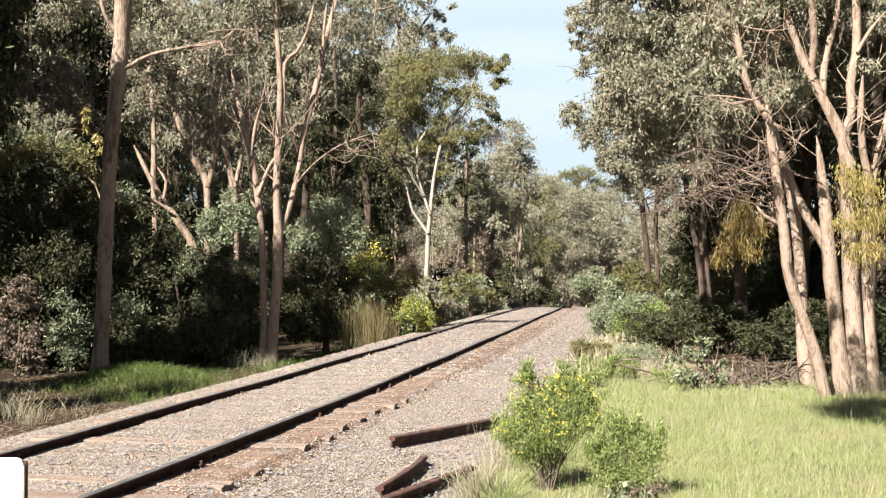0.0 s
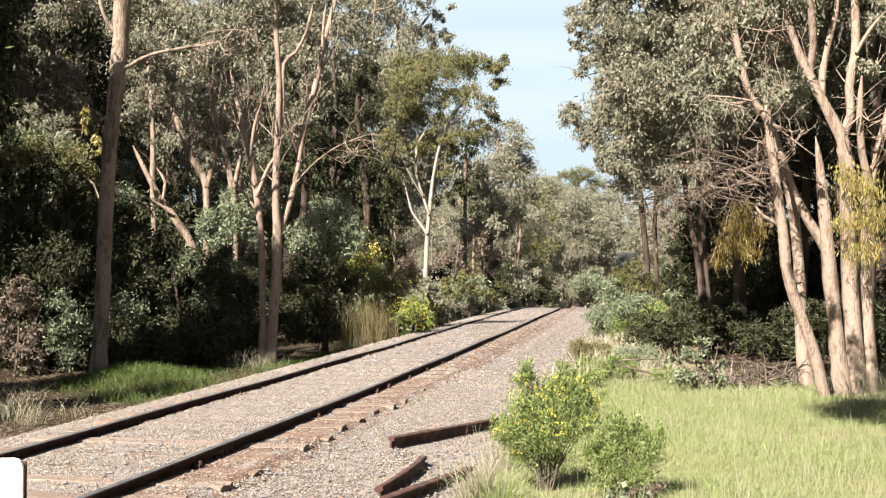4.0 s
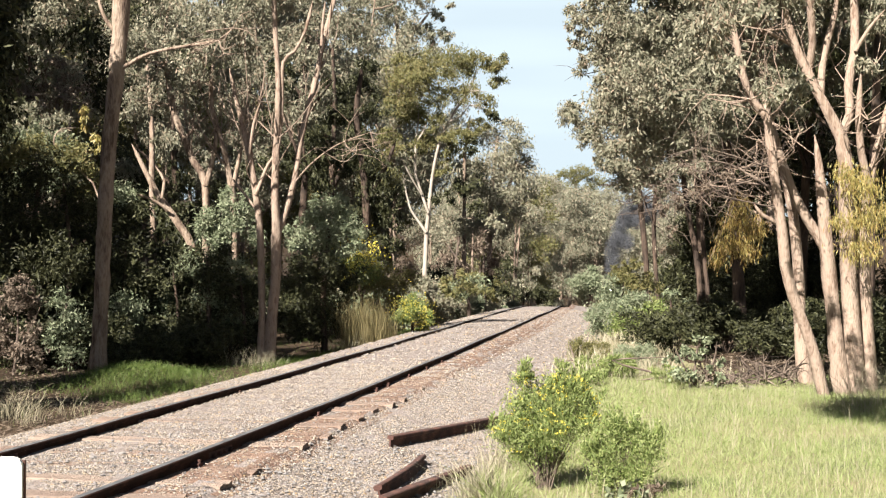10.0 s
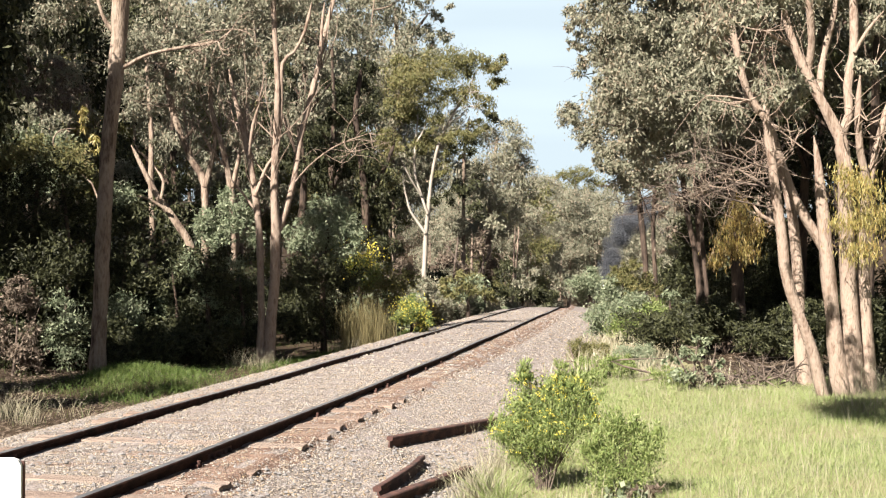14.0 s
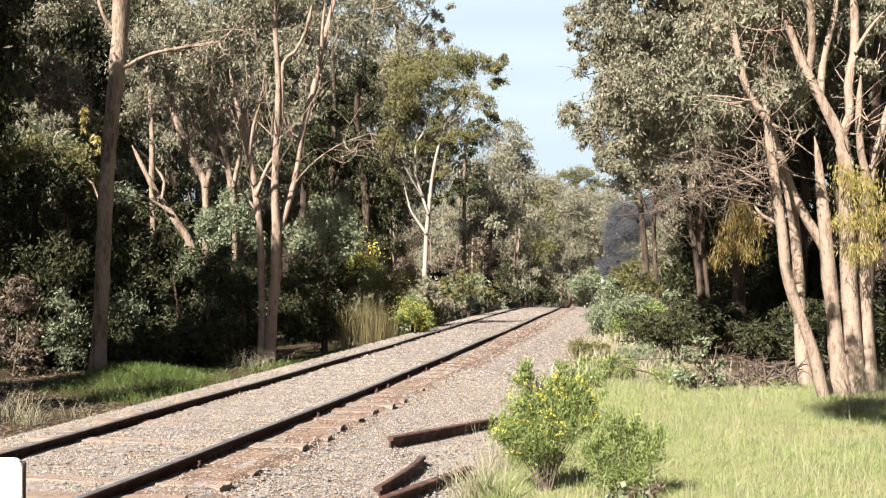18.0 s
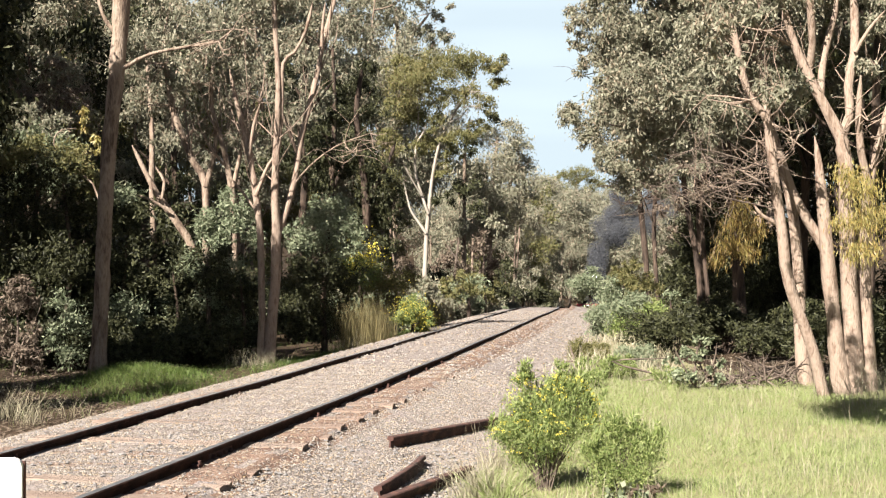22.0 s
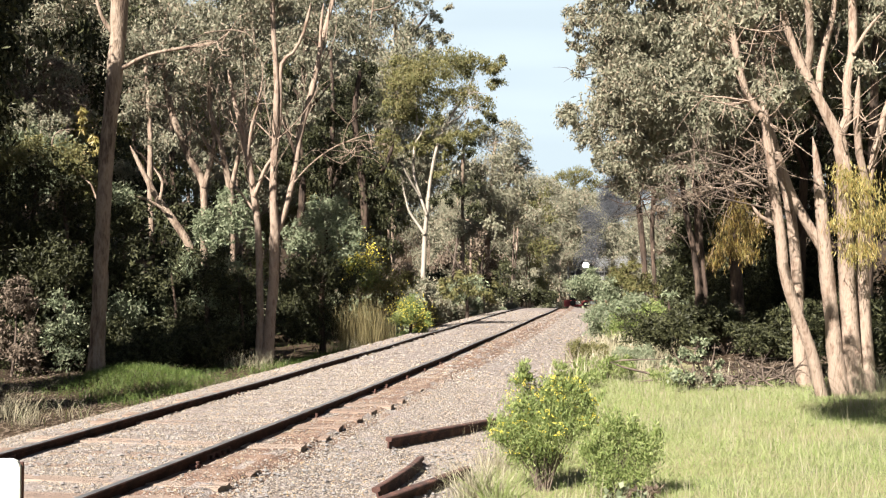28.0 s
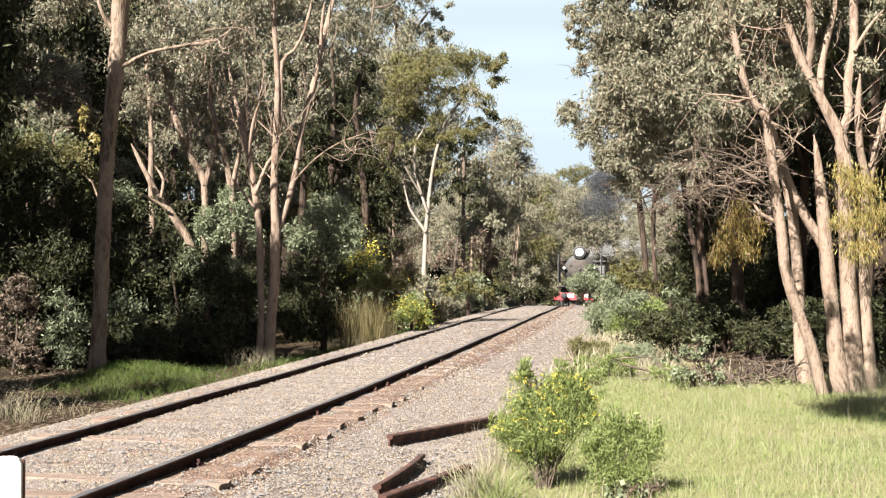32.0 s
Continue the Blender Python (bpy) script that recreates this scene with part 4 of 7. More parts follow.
# # leaning stems behind it
t = plant("gum_tree", -6.26, 31, "leaning gum tree with grey-brown bark", "tree", girth=0.72)
trunk(t, "grey_bark", (0.89, 0, -0.74, 0.133), (0.85, 0.06, 0.44, 0.133), (0.79, 0.13, 1.77, 0.133), (0.75, 0.2, 3.25, 0.134), (0.6, 0.25, 4.3, 0.119), (0.36, 0.3, 5.2, 0.089), (0.14, 0.34, 5.95, 0.09), (0.11, 0.37, 6.55, 0.075), (0.21, 0.42, 7.61, 0.06))
limb(t, "grey_bark", (0.77, 0, 3.83, 0.089), (0.94, 0.1, 4.73, 0.074), (1.03, 0.17, 5.33, 0.059))
trunk(t, "grey_bark", (0.07, 0, -0.74, 0.133), (0.07, 0.11, 1.03, 0.133), (0.02, 0.2, 2.51, 0.134), (-0.03, 0.29, 3.93, 0.134), (-0.37, 0.33, 4.6, 0.134), (-0.67, 0.38, 5.28, 0.12), (-0.94, 0.43, 6.04, 0.12), (-1.12, 0.5, 7.17, 0.105), (-1.16, 0.54, 7.93, 0.09), (-1.02, 0.6, 8.84, 0.075))
limb(t, "grey_bark", (0.06, 0, 3.83, 0.103), (0.23, 0.19, 4.74, 0.089), (0.24, 0.31, 5.35, 0.075), (0.06, 0.46, 6.12, 0.06))
crown(t, "gum_leaf", 0.13, 0.04, 1.3, (-0.95, 0.3, 8.48, 0.75), (-1.41, 0.33, 7.14, 0.6), (-0.61, 0.07, 6.65, 0.44), (0.4, -0.56, 7.56, 0.58), (0.57, 0.09, 6.95, 0.44), (-1.51, -0.46, 5.69, 0.38), (1.08, -0.3, 4.98, 0.35), (-0.2, 0.23, 5.34, 0.36), (-0.15, -0.71, 8.11, 0.63), (-1.75, -0.64, 7.69, 0.64))
branch_fan(t, "pale_bark", [(0.6, 0.25, 4.3), (0.36, 0.3, 5.2), (-0.37, 0.33, 4.6), (0.23, 0.19, 4.7), (0.94, 0.1, 4.7)], 62, 3, 1.9, 0.032)
twigs(t, "grey_bark", [(-0.73, -0.48, 5.9), (0.09, 0.46, 6.56), (-0.91, -0.39, 7.01), (1.16, -0.57, 5.24)], 6, 1.3, 0.012)
t = plant("dead_tree", -6.2, 29, "leaning broken grey trunk with bare branches", "dead tree")
trunk(t, "grey_bark", (0.23, 0, -0.6, 0.097), (0.19, 0.09, 1.06, 0.097), (0.08, 0.15, 2.1, 0.097), (-0.28, 0.19, 2.72, 0.097), (-0.56, 0.21, 3.11, 0.09), (-0.79, 0.23, 3.42, 0.084), (-0.99, 0.25, 3.77, 0.07), (-1.25, 0.28, 4.26, 0.056), (-1.5, 0.31, 4.75, 0.042))
limb(t, "grey_bark", (-0.51, 0, 3.1, 0.041), (-0.93, -0.14, 3.37, 0.034), (-1.35, -0.27, 3.5, 0.027))
limb(t, "grey_bark", (-0.69, 0, 3.38, 0.041), (-0.65, 0.11, 3.83, 0.035), (-0.88, 0.2, 4.18, 0.028))
t = plant("gum_tree", -8.08, 33, "slim grey-barked gum tree", "tree", girth=0.75)
trunk(t, "grey_bark", (0.08, 0, -0.89, 0.11), (0.05, 0.06, 1.31, 0.11), (-0.01, 0.1, 2.89, 0.11), (-0.07, 0.15, 4.47, 0.11), (-0.07, 0.17, 5.42, 0.095), (-0.18, 0.21, 6.85, 0.079), (-0.3, 0.25, 8.28, 0.063))
crown(t, "gum_leaf", 0.13, 0.04, 1.2, (-0.44, 0.51, 6.42, 0.64), (-0.81, 0.68, 7.41, 0.64), (0.29, 0.1, 6.67, 0.54), (-0.28, 0.5, 8.33, 0.7), (0.59, -0.52, 5.03, 0.46))
# # the white-stemmed tree down the line
t = plant("gum_tree", -0.91, 60, "white-stemmed gum tree with an olive-green crown", "tree", girth=0.8)
trunk(t, "white_bark", (-0.03, 0, 0.9, 0.149), (0.03, 0.07, 2.62, 0.149), (0.08, 0.12, 3.76, 0.14), (0.2, 0.17, 4.91, 0.129), (0.34, 0.23, 6.35, 0.109), (0.6, 0.3, 7.79, 0.098), (0.94, 0.34, 8.8, 0.086), (1.52, 0.39, 9.93, 0.075), (2.24, 0.45, 10.97, 0.063), (2.67, 0.5, 12.13, 0.043))
limb(t, "white_bark", (0.06, 0, 3.7, 0.109), (-0.34, 0.01, 4.27, 0.086), (-0.71, 0.01, 4.84, 0.074), (-0.89, 0.02, 5.47, 0.063), (-1.14, 0.03, 6.62, 0.043))
limb(t, "white_bark", (0.17, 0, 4.67, 0.097), (-0.2, 0.17, 5.77, 0.086), (-0.49, 0.33, 6.79, 0.086), (-0.47, 0.57, 8.39, 0.075), (-0.36, 0.74, 9.57, 0.064), (-0.42, 0.89, 10.6, 0.055))
limb(t, "white_bark", (-0.17, 0, 5.61, 0.063), (-0.76, -0.32, 6.59, 0.054), (-1.23, -0.63, 7.55, 0.042))
limb(t, "white_bark", (-0.4, 0, 8.33, 0.054), (0, 0.14, 9.06, 0.043), (0.22, 0.32, 10.09, 0.032))
limb(t, "white_bark", (1.23, 0, 9.33, 0.063), (1.8, 0.19, 9.64, 0.054), (2.3, 0.42, 10.25, 0.043))
crown(t, "olive_leaf", 0.15, 0.048, 1.4, (3.78, -0.42, 12.11, 0.4), (3.99, -0.12, 12.59, 0.29), (0.51, 0.1, 9.34, 0.63), (0.22, 0.45, 8.38, 0.58), (1.08, -0.35, 8.57, 0.57), (-0.89, -0.79, 11.06, 1.02), (0.24, -0.69, 11.92, 1.13), (1.37, 0.29, 12.38, 1.03), (2.53, 0.52, 12.42, 0.86), (3.36, -0.17, 12.3, 0.68), (3.65, -0.16, 11.44, 0.51), (1.94, -0.21, 10.87, 0.85), (3.08, -0.23, 10.29, 0.63), (-1.48, -0.17, 10.02, 0.85), (-1.74, -0.8, 8.24, 0.79), (-2.06, 0, 7.19, 0.69), (-0.65, 0.97, 9.89, 0.87), (0.8, -0.18, 10.59, 0.85), (-1.22, 0.48, 12.41, 0.81), (1.93, -0.51, 8.55, 0.62), (2.81, 0.26, 9.22, 0.57), (1.37, 0.35, 7.79, 0.57), (0.8, 0.21, 6.92, 0.52), (-1.77, 0.03, 6.33, 0.63), (-0.34, -0.02, 8.04, 0.51))
twigs(t, "white_bark", [(-1.15, 0.17, 6.63), (-0.41, 0.48, 10.54), (2.28, -0.42, 10.12), (2.22, -0.48, 10.82)], 5, 1.4, 0.013)
# # taller gums behind the white-stemmed one
t = plant("gum_tree", -3.58, 80, "tall grey-green gum tree above the others", "tree")
trunk(t, "grey_bark", (0, 0, 0.33, 0.305), (-0.08, 0.18, 4.91, 0.305), (0.06, 0.36, 9.51, 0.268), (0.36, 0.51, 13.36, 0.23), (0.55, 0.65, 16.83, 0.192), (0.35, 0.77, 19.93, 0.115))
limb(t, "grey_bark", (0.08, 0, 9.47, 0.19), (-1.2, 0.96, 12.65, 0.154), (-2.03, 1.87, 15.9, 0.117), (-2.47, 2.55, 18.37, 0.079))
limb(t, "grey_bark", (0.38, 0, 13.28, 0.152), (1.9, 0.03, 15.57, 0.114), (3.05, 0.06, 17.48, 0.076))
limb(t, "grey_bark", (0.53, 0, 15.95, 0.152), (1.53, -0.09, 17.83, 0.114), (2.67, -0.16, 19.34, 0.076))
crown(t, "gum_leaf", 0.24, 0.085, 1.3, (-3.57, 0.72, 19.15, 1.38), (-2.52, -0.98, 17.35, 1.28), (-3.37, -0.72, 16.19, 1.28), (-1.84, -0.94, 19.92, 1.28), (-4.41, 0.28, 17.91, 1.38), (-3.38, -0.58, 20.76, 1.29), (2.67, -0.59, 16.41, 0.91), (3.81, 0.31, 17.92, 0.69), (3.81, 0.83, 16.1, 0.77), (-1.86, -0.63, 18.48, 1.28), (-0.03, 0.64, 19.52, 1.31), (1.91, -0.27, 18.56, 1.29), (3.04, 0.78, 17.63, 0.92), (1.13, 0.26, 17.14, 1.3), (-1.1, -0.77, 16.56, 1.36), (-2.6, -0.88, 15.41, 1.28), (0.07, -1.48, 14.93, 1.27), (3.43, -0.03, 19.37, 0.61), (4.19, -0.11, 19.81, 0.38), (1.92, -0.9, 20.3, 1.13), (-1.5, -0.38, 14.36, 1.14), (-2.63, -0.49, 12.83, 1.14), (-1.19, 0.85, 20.72, 1.31))
twigs(t, "grey_bark", [(-1.88, -0.43, 15.49), (3.04, 0.59, 17.59), (2.67, -0.02, 19.37), (-2.29, 0.12, 17.88)], 6, 1.6, 0.014)
t = plant("gum_tree", -3.22, 47, "gum tree behind the forked one, its colours darkened for shade", "tree")
trunk(t, "dark_shade_bark", (0.11, 0, -0.54, 0.179), (0.05, -0.01, 1.69, 0.179), (0.18, -0.02, 3.93, 0.157), (0, -0.03, 6.17, 0.134), (-0.22, -0.04, 7.96, 0.112), (0, -0.05, 9.74, 0.089))
limb(t, "dark_shade_bark", (0.11, 0, 4.38, 0.112), (0.88, 0.36, 5.76, 0.09), (1.32, 0.65, 6.92, 0.068))
# the wood's inner shade is put into this leaf colour
crown(t, "shade_leaf", 0.16, 0.05, 1.3, (-0.94, 0.55, 6, 0.72), (-0.01, 0.12, 6.63, 0.85), (0.72, -0.03, 5.72, 0.72), (0.2, 0.45, 4.63, 0.86), (1.09, 0.61, 3.74, 0.73), (-0.43, -0.18, 3.48, 0.76), (1.33, 0.3, 4.85, 0.54), (-0.05, 0.74, 9.2, 0.68), (0.5, -0.05, 8.18, 0.63), (-0.86, -0.38, 7.91, 0.58), (0.92, -0.43, 2.58, 0.67), (-1.82, 0.3, 5.75, 0.59))
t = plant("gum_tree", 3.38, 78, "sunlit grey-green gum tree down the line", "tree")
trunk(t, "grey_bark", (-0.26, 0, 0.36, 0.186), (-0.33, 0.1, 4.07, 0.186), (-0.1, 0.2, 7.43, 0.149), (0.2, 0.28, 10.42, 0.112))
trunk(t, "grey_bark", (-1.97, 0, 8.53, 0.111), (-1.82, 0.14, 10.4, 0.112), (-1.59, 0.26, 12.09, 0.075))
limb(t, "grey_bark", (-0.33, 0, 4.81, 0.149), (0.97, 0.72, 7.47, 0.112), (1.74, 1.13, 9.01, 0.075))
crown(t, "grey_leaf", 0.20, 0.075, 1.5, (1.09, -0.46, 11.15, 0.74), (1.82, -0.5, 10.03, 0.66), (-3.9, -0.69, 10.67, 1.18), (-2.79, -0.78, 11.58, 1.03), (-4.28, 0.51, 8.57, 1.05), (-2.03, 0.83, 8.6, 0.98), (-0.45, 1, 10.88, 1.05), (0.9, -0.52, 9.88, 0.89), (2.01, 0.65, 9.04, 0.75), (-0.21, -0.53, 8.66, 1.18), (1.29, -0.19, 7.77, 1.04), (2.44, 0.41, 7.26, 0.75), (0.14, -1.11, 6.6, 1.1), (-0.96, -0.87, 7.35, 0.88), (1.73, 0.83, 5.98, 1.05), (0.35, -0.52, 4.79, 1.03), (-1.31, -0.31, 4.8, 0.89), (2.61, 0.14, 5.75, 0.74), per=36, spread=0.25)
crown(t, "shade_leaf", 0.20, 0.075, 1.3, (0.35, 0.25, 11.68, 0.6), (-0.14, -0.62, 12.16, 0.52), (-1.68, -0.38, 10.34, 0.96), (-0.93, -0.11, 8.52, 0.74), (-2.23, -0.03, 7.41, 0.74))
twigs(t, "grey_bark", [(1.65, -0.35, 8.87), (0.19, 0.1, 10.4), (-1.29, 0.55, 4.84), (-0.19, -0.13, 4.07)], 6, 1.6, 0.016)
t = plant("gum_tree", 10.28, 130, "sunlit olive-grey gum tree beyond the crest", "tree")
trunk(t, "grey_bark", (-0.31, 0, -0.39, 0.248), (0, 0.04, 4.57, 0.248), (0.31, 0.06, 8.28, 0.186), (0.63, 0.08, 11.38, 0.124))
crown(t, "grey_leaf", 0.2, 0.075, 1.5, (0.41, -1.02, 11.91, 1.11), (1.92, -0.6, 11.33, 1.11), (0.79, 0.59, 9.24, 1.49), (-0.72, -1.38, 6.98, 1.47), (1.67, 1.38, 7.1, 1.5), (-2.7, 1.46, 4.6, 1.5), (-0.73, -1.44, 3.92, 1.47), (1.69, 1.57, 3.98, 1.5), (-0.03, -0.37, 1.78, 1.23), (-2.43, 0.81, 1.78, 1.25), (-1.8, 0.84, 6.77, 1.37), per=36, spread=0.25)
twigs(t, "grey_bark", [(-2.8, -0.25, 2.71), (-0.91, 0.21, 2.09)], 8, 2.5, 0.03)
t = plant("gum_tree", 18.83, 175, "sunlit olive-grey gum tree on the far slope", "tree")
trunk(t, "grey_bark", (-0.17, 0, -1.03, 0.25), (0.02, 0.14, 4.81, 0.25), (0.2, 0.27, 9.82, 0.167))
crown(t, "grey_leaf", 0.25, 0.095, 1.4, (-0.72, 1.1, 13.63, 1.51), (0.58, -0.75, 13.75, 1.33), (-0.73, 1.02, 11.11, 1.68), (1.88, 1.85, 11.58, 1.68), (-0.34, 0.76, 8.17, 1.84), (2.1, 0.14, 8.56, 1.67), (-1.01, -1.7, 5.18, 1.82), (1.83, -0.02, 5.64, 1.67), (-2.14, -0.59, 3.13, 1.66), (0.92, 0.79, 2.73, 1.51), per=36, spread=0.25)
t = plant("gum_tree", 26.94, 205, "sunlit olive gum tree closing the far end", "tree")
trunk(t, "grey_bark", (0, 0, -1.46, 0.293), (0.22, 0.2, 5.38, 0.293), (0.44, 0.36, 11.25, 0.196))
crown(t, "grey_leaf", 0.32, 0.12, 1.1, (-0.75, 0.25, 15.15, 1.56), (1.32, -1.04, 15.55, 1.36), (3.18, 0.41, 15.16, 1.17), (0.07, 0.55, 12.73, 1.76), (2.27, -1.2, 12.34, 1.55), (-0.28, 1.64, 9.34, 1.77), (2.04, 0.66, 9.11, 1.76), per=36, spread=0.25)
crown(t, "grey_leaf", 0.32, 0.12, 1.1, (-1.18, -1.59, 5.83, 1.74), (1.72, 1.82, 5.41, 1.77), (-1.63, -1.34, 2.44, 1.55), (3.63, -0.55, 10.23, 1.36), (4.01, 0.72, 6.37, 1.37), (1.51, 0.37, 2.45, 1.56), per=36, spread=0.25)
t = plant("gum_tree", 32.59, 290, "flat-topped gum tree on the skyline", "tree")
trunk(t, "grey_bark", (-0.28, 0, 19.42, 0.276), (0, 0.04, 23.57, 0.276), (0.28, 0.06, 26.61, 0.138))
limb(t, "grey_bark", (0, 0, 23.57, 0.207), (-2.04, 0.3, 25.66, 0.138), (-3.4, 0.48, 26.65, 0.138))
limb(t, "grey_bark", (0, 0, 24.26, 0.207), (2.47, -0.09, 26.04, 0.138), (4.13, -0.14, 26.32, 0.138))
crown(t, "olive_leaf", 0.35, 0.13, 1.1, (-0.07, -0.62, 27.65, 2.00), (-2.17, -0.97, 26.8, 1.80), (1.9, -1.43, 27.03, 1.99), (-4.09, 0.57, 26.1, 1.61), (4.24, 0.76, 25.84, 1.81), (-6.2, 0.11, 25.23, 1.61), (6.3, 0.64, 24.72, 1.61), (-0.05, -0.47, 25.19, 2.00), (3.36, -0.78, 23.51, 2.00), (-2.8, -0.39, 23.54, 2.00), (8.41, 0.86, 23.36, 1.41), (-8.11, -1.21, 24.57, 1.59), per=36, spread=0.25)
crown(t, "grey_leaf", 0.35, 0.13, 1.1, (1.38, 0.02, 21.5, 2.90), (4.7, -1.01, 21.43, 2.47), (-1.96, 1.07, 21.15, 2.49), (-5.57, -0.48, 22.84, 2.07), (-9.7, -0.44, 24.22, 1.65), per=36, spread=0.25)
t = plant("gum_tree", -9.03, 40, "gum tree deep in the bush, bark and lower leaves darkened for shade", "tree")
trunk(t, "dark_shade_bark", (0.15, 0, 0.14, 0.133), (0.12, -0.03, 2.23, 0.133), (0.05, -0.06, 4.13, 0.114), (-0.06, -0.09, 6.03, 0.095), (0.03, -0.12, 7.93, 0.076))
limb(t, "dark_shade_bark", (0.04, 0, 4.33, 0.076), (-0.77, 0.04, 5.28, 0.057), (-1.35, 0.06, 5.86, 0.038))
limb(t, "dark_shade_bark", (-0.04, 0, 5.66, 0.076), (0.53, 0.19, 6.45, 0.057), (1.08, 0.34, 7.04, 0.038))
# lower crown coloured dark for the shade inside the wood
crown(t, "shade_leaf", 0.16, 0.05, 1.3, (0.06, -0.27, 4.69, 0.76), (-1.29, 0.57, 4.56, 0.7), (1.07, -0.57, 3.54, 0.6), (-0.1, -0.38, 3.17, 0.68), (-1.55, -0.62, 3.53, 0.64), (1.81, -0.53, 4.29, 0.56))
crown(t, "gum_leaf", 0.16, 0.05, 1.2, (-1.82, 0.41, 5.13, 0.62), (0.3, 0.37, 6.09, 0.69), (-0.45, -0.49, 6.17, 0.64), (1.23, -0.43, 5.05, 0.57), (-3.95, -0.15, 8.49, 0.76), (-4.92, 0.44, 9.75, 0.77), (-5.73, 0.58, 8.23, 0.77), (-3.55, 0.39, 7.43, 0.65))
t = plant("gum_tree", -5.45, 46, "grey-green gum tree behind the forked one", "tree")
trunk(t, "dark_shade_bark", (0, 0, -0.06, 0.153), (-0.07, 0.04, 2.57, 0.153), (0.06, 0.08, 5.2, 0.132), (-0.12, 0.11, 7.62, 0.11), (0.09, 0.15, 9.82, 0.088), (0.2, 0.17, 11.58, 0.066))
limb(t, "dark_shade_bark", (0.02, 0, 5.63, 0.088), (-0.49, -0.4, 7.12, 0.065), (-0.89, -0.7, 8.16, 0.043))
limb(t, "dark_shade_bark", (-0.07, 0, 7.39, 0.088), (0.67, -0.09, 8.47, 0.066), (1.22, -0.15, 9.11, 0.044))
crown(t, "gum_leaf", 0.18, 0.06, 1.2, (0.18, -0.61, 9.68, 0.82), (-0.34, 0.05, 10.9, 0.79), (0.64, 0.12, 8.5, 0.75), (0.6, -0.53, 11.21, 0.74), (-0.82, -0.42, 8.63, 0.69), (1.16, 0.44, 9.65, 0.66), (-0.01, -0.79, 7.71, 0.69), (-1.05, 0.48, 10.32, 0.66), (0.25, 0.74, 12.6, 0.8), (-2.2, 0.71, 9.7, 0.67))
crown(t, "shade_leaf", 0.18, 0.06, 1.2, (0.13, -0.21, 5.83, 0.74), (-0.78, 0.09, 6.3, 0.7), (0.97, 0.14, 6.52, 0.7), (-1.9, 0.21, 5.87, 0.66), (-1.54, 0.75, 7.48, 0.67))
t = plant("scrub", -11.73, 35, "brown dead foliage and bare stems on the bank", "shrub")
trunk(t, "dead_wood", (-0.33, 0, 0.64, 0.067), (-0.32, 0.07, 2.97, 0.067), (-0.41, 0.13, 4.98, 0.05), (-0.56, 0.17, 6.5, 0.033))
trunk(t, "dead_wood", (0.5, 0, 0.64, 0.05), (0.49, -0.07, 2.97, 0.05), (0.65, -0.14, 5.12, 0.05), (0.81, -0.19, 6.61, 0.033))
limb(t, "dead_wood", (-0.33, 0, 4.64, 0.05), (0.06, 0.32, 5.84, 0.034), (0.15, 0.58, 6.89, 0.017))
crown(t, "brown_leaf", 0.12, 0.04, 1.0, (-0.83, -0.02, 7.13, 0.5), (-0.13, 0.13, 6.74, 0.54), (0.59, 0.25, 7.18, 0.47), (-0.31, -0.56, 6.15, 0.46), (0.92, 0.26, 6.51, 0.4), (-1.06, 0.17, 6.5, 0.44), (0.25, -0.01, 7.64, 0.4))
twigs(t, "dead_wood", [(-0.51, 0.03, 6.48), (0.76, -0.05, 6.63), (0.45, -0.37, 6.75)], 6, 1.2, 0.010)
# a further gum, added so that its crown shades the scrub
t = plant("gum_tree", 6.38, 33, "added dark-stemmed gum tree among the others, for its crown's shade", "tree")
trunk(t, "dark_shade_bark", (0.79, 0, -0.26, 0.11), (0.79, 0.01, 1.63, 0.11), (0.73, 0.02, 3.83, 0.094), (0.48, 0.03, 5.56, 0.079), (0.16, 0.04, 7.29, 0.063))
limb(t, "dark_shade_bark", (0.63, 0, 4.46, 0.079), (-0.4, -0.47, 5.5, 0.062), (-1.4, -0.94, 6.51, 0.031))
limb(t, "dark_shade_bark", (0.5, 0, 5.24, 0.079), (0.79, 0, 6.19, 0.063), (1.26, 0, 6.97, 0.031))
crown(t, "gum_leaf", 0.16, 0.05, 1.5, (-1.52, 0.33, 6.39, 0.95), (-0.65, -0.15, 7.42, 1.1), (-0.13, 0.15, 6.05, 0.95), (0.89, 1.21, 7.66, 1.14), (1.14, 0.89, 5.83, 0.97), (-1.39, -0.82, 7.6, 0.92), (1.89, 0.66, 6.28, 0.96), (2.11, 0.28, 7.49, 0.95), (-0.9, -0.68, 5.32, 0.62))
t = plant("gum_tree", -5.73, 62, "tall gum tree closing the gaps behind the forked one, darkened for shade", "tree")
trunk(t, "dark_shade_bark", (0, 0, -0.6, 0.177), (0.07, -0.08, 2.95, 0.177), (-0.1, -0.16, 6.48, 0.147), (0.08, -0.24, 10, 0.118), (-0.03, -0.32, 13.51, 0.088))
limb(t, "dark_shade_bark", (0, 0, 6.19, 0.118), (0.91, -0.37, 7.93, 0.088), (1.82, -0.69, 9.35, 0.058))
limb(t, "dark_shade_bark", (-0.06, 0, 8.26, 0.118), (-1.11, -0.62, 9.95, 0.088), (-1.92, -1.13, 11.33, 0.058))
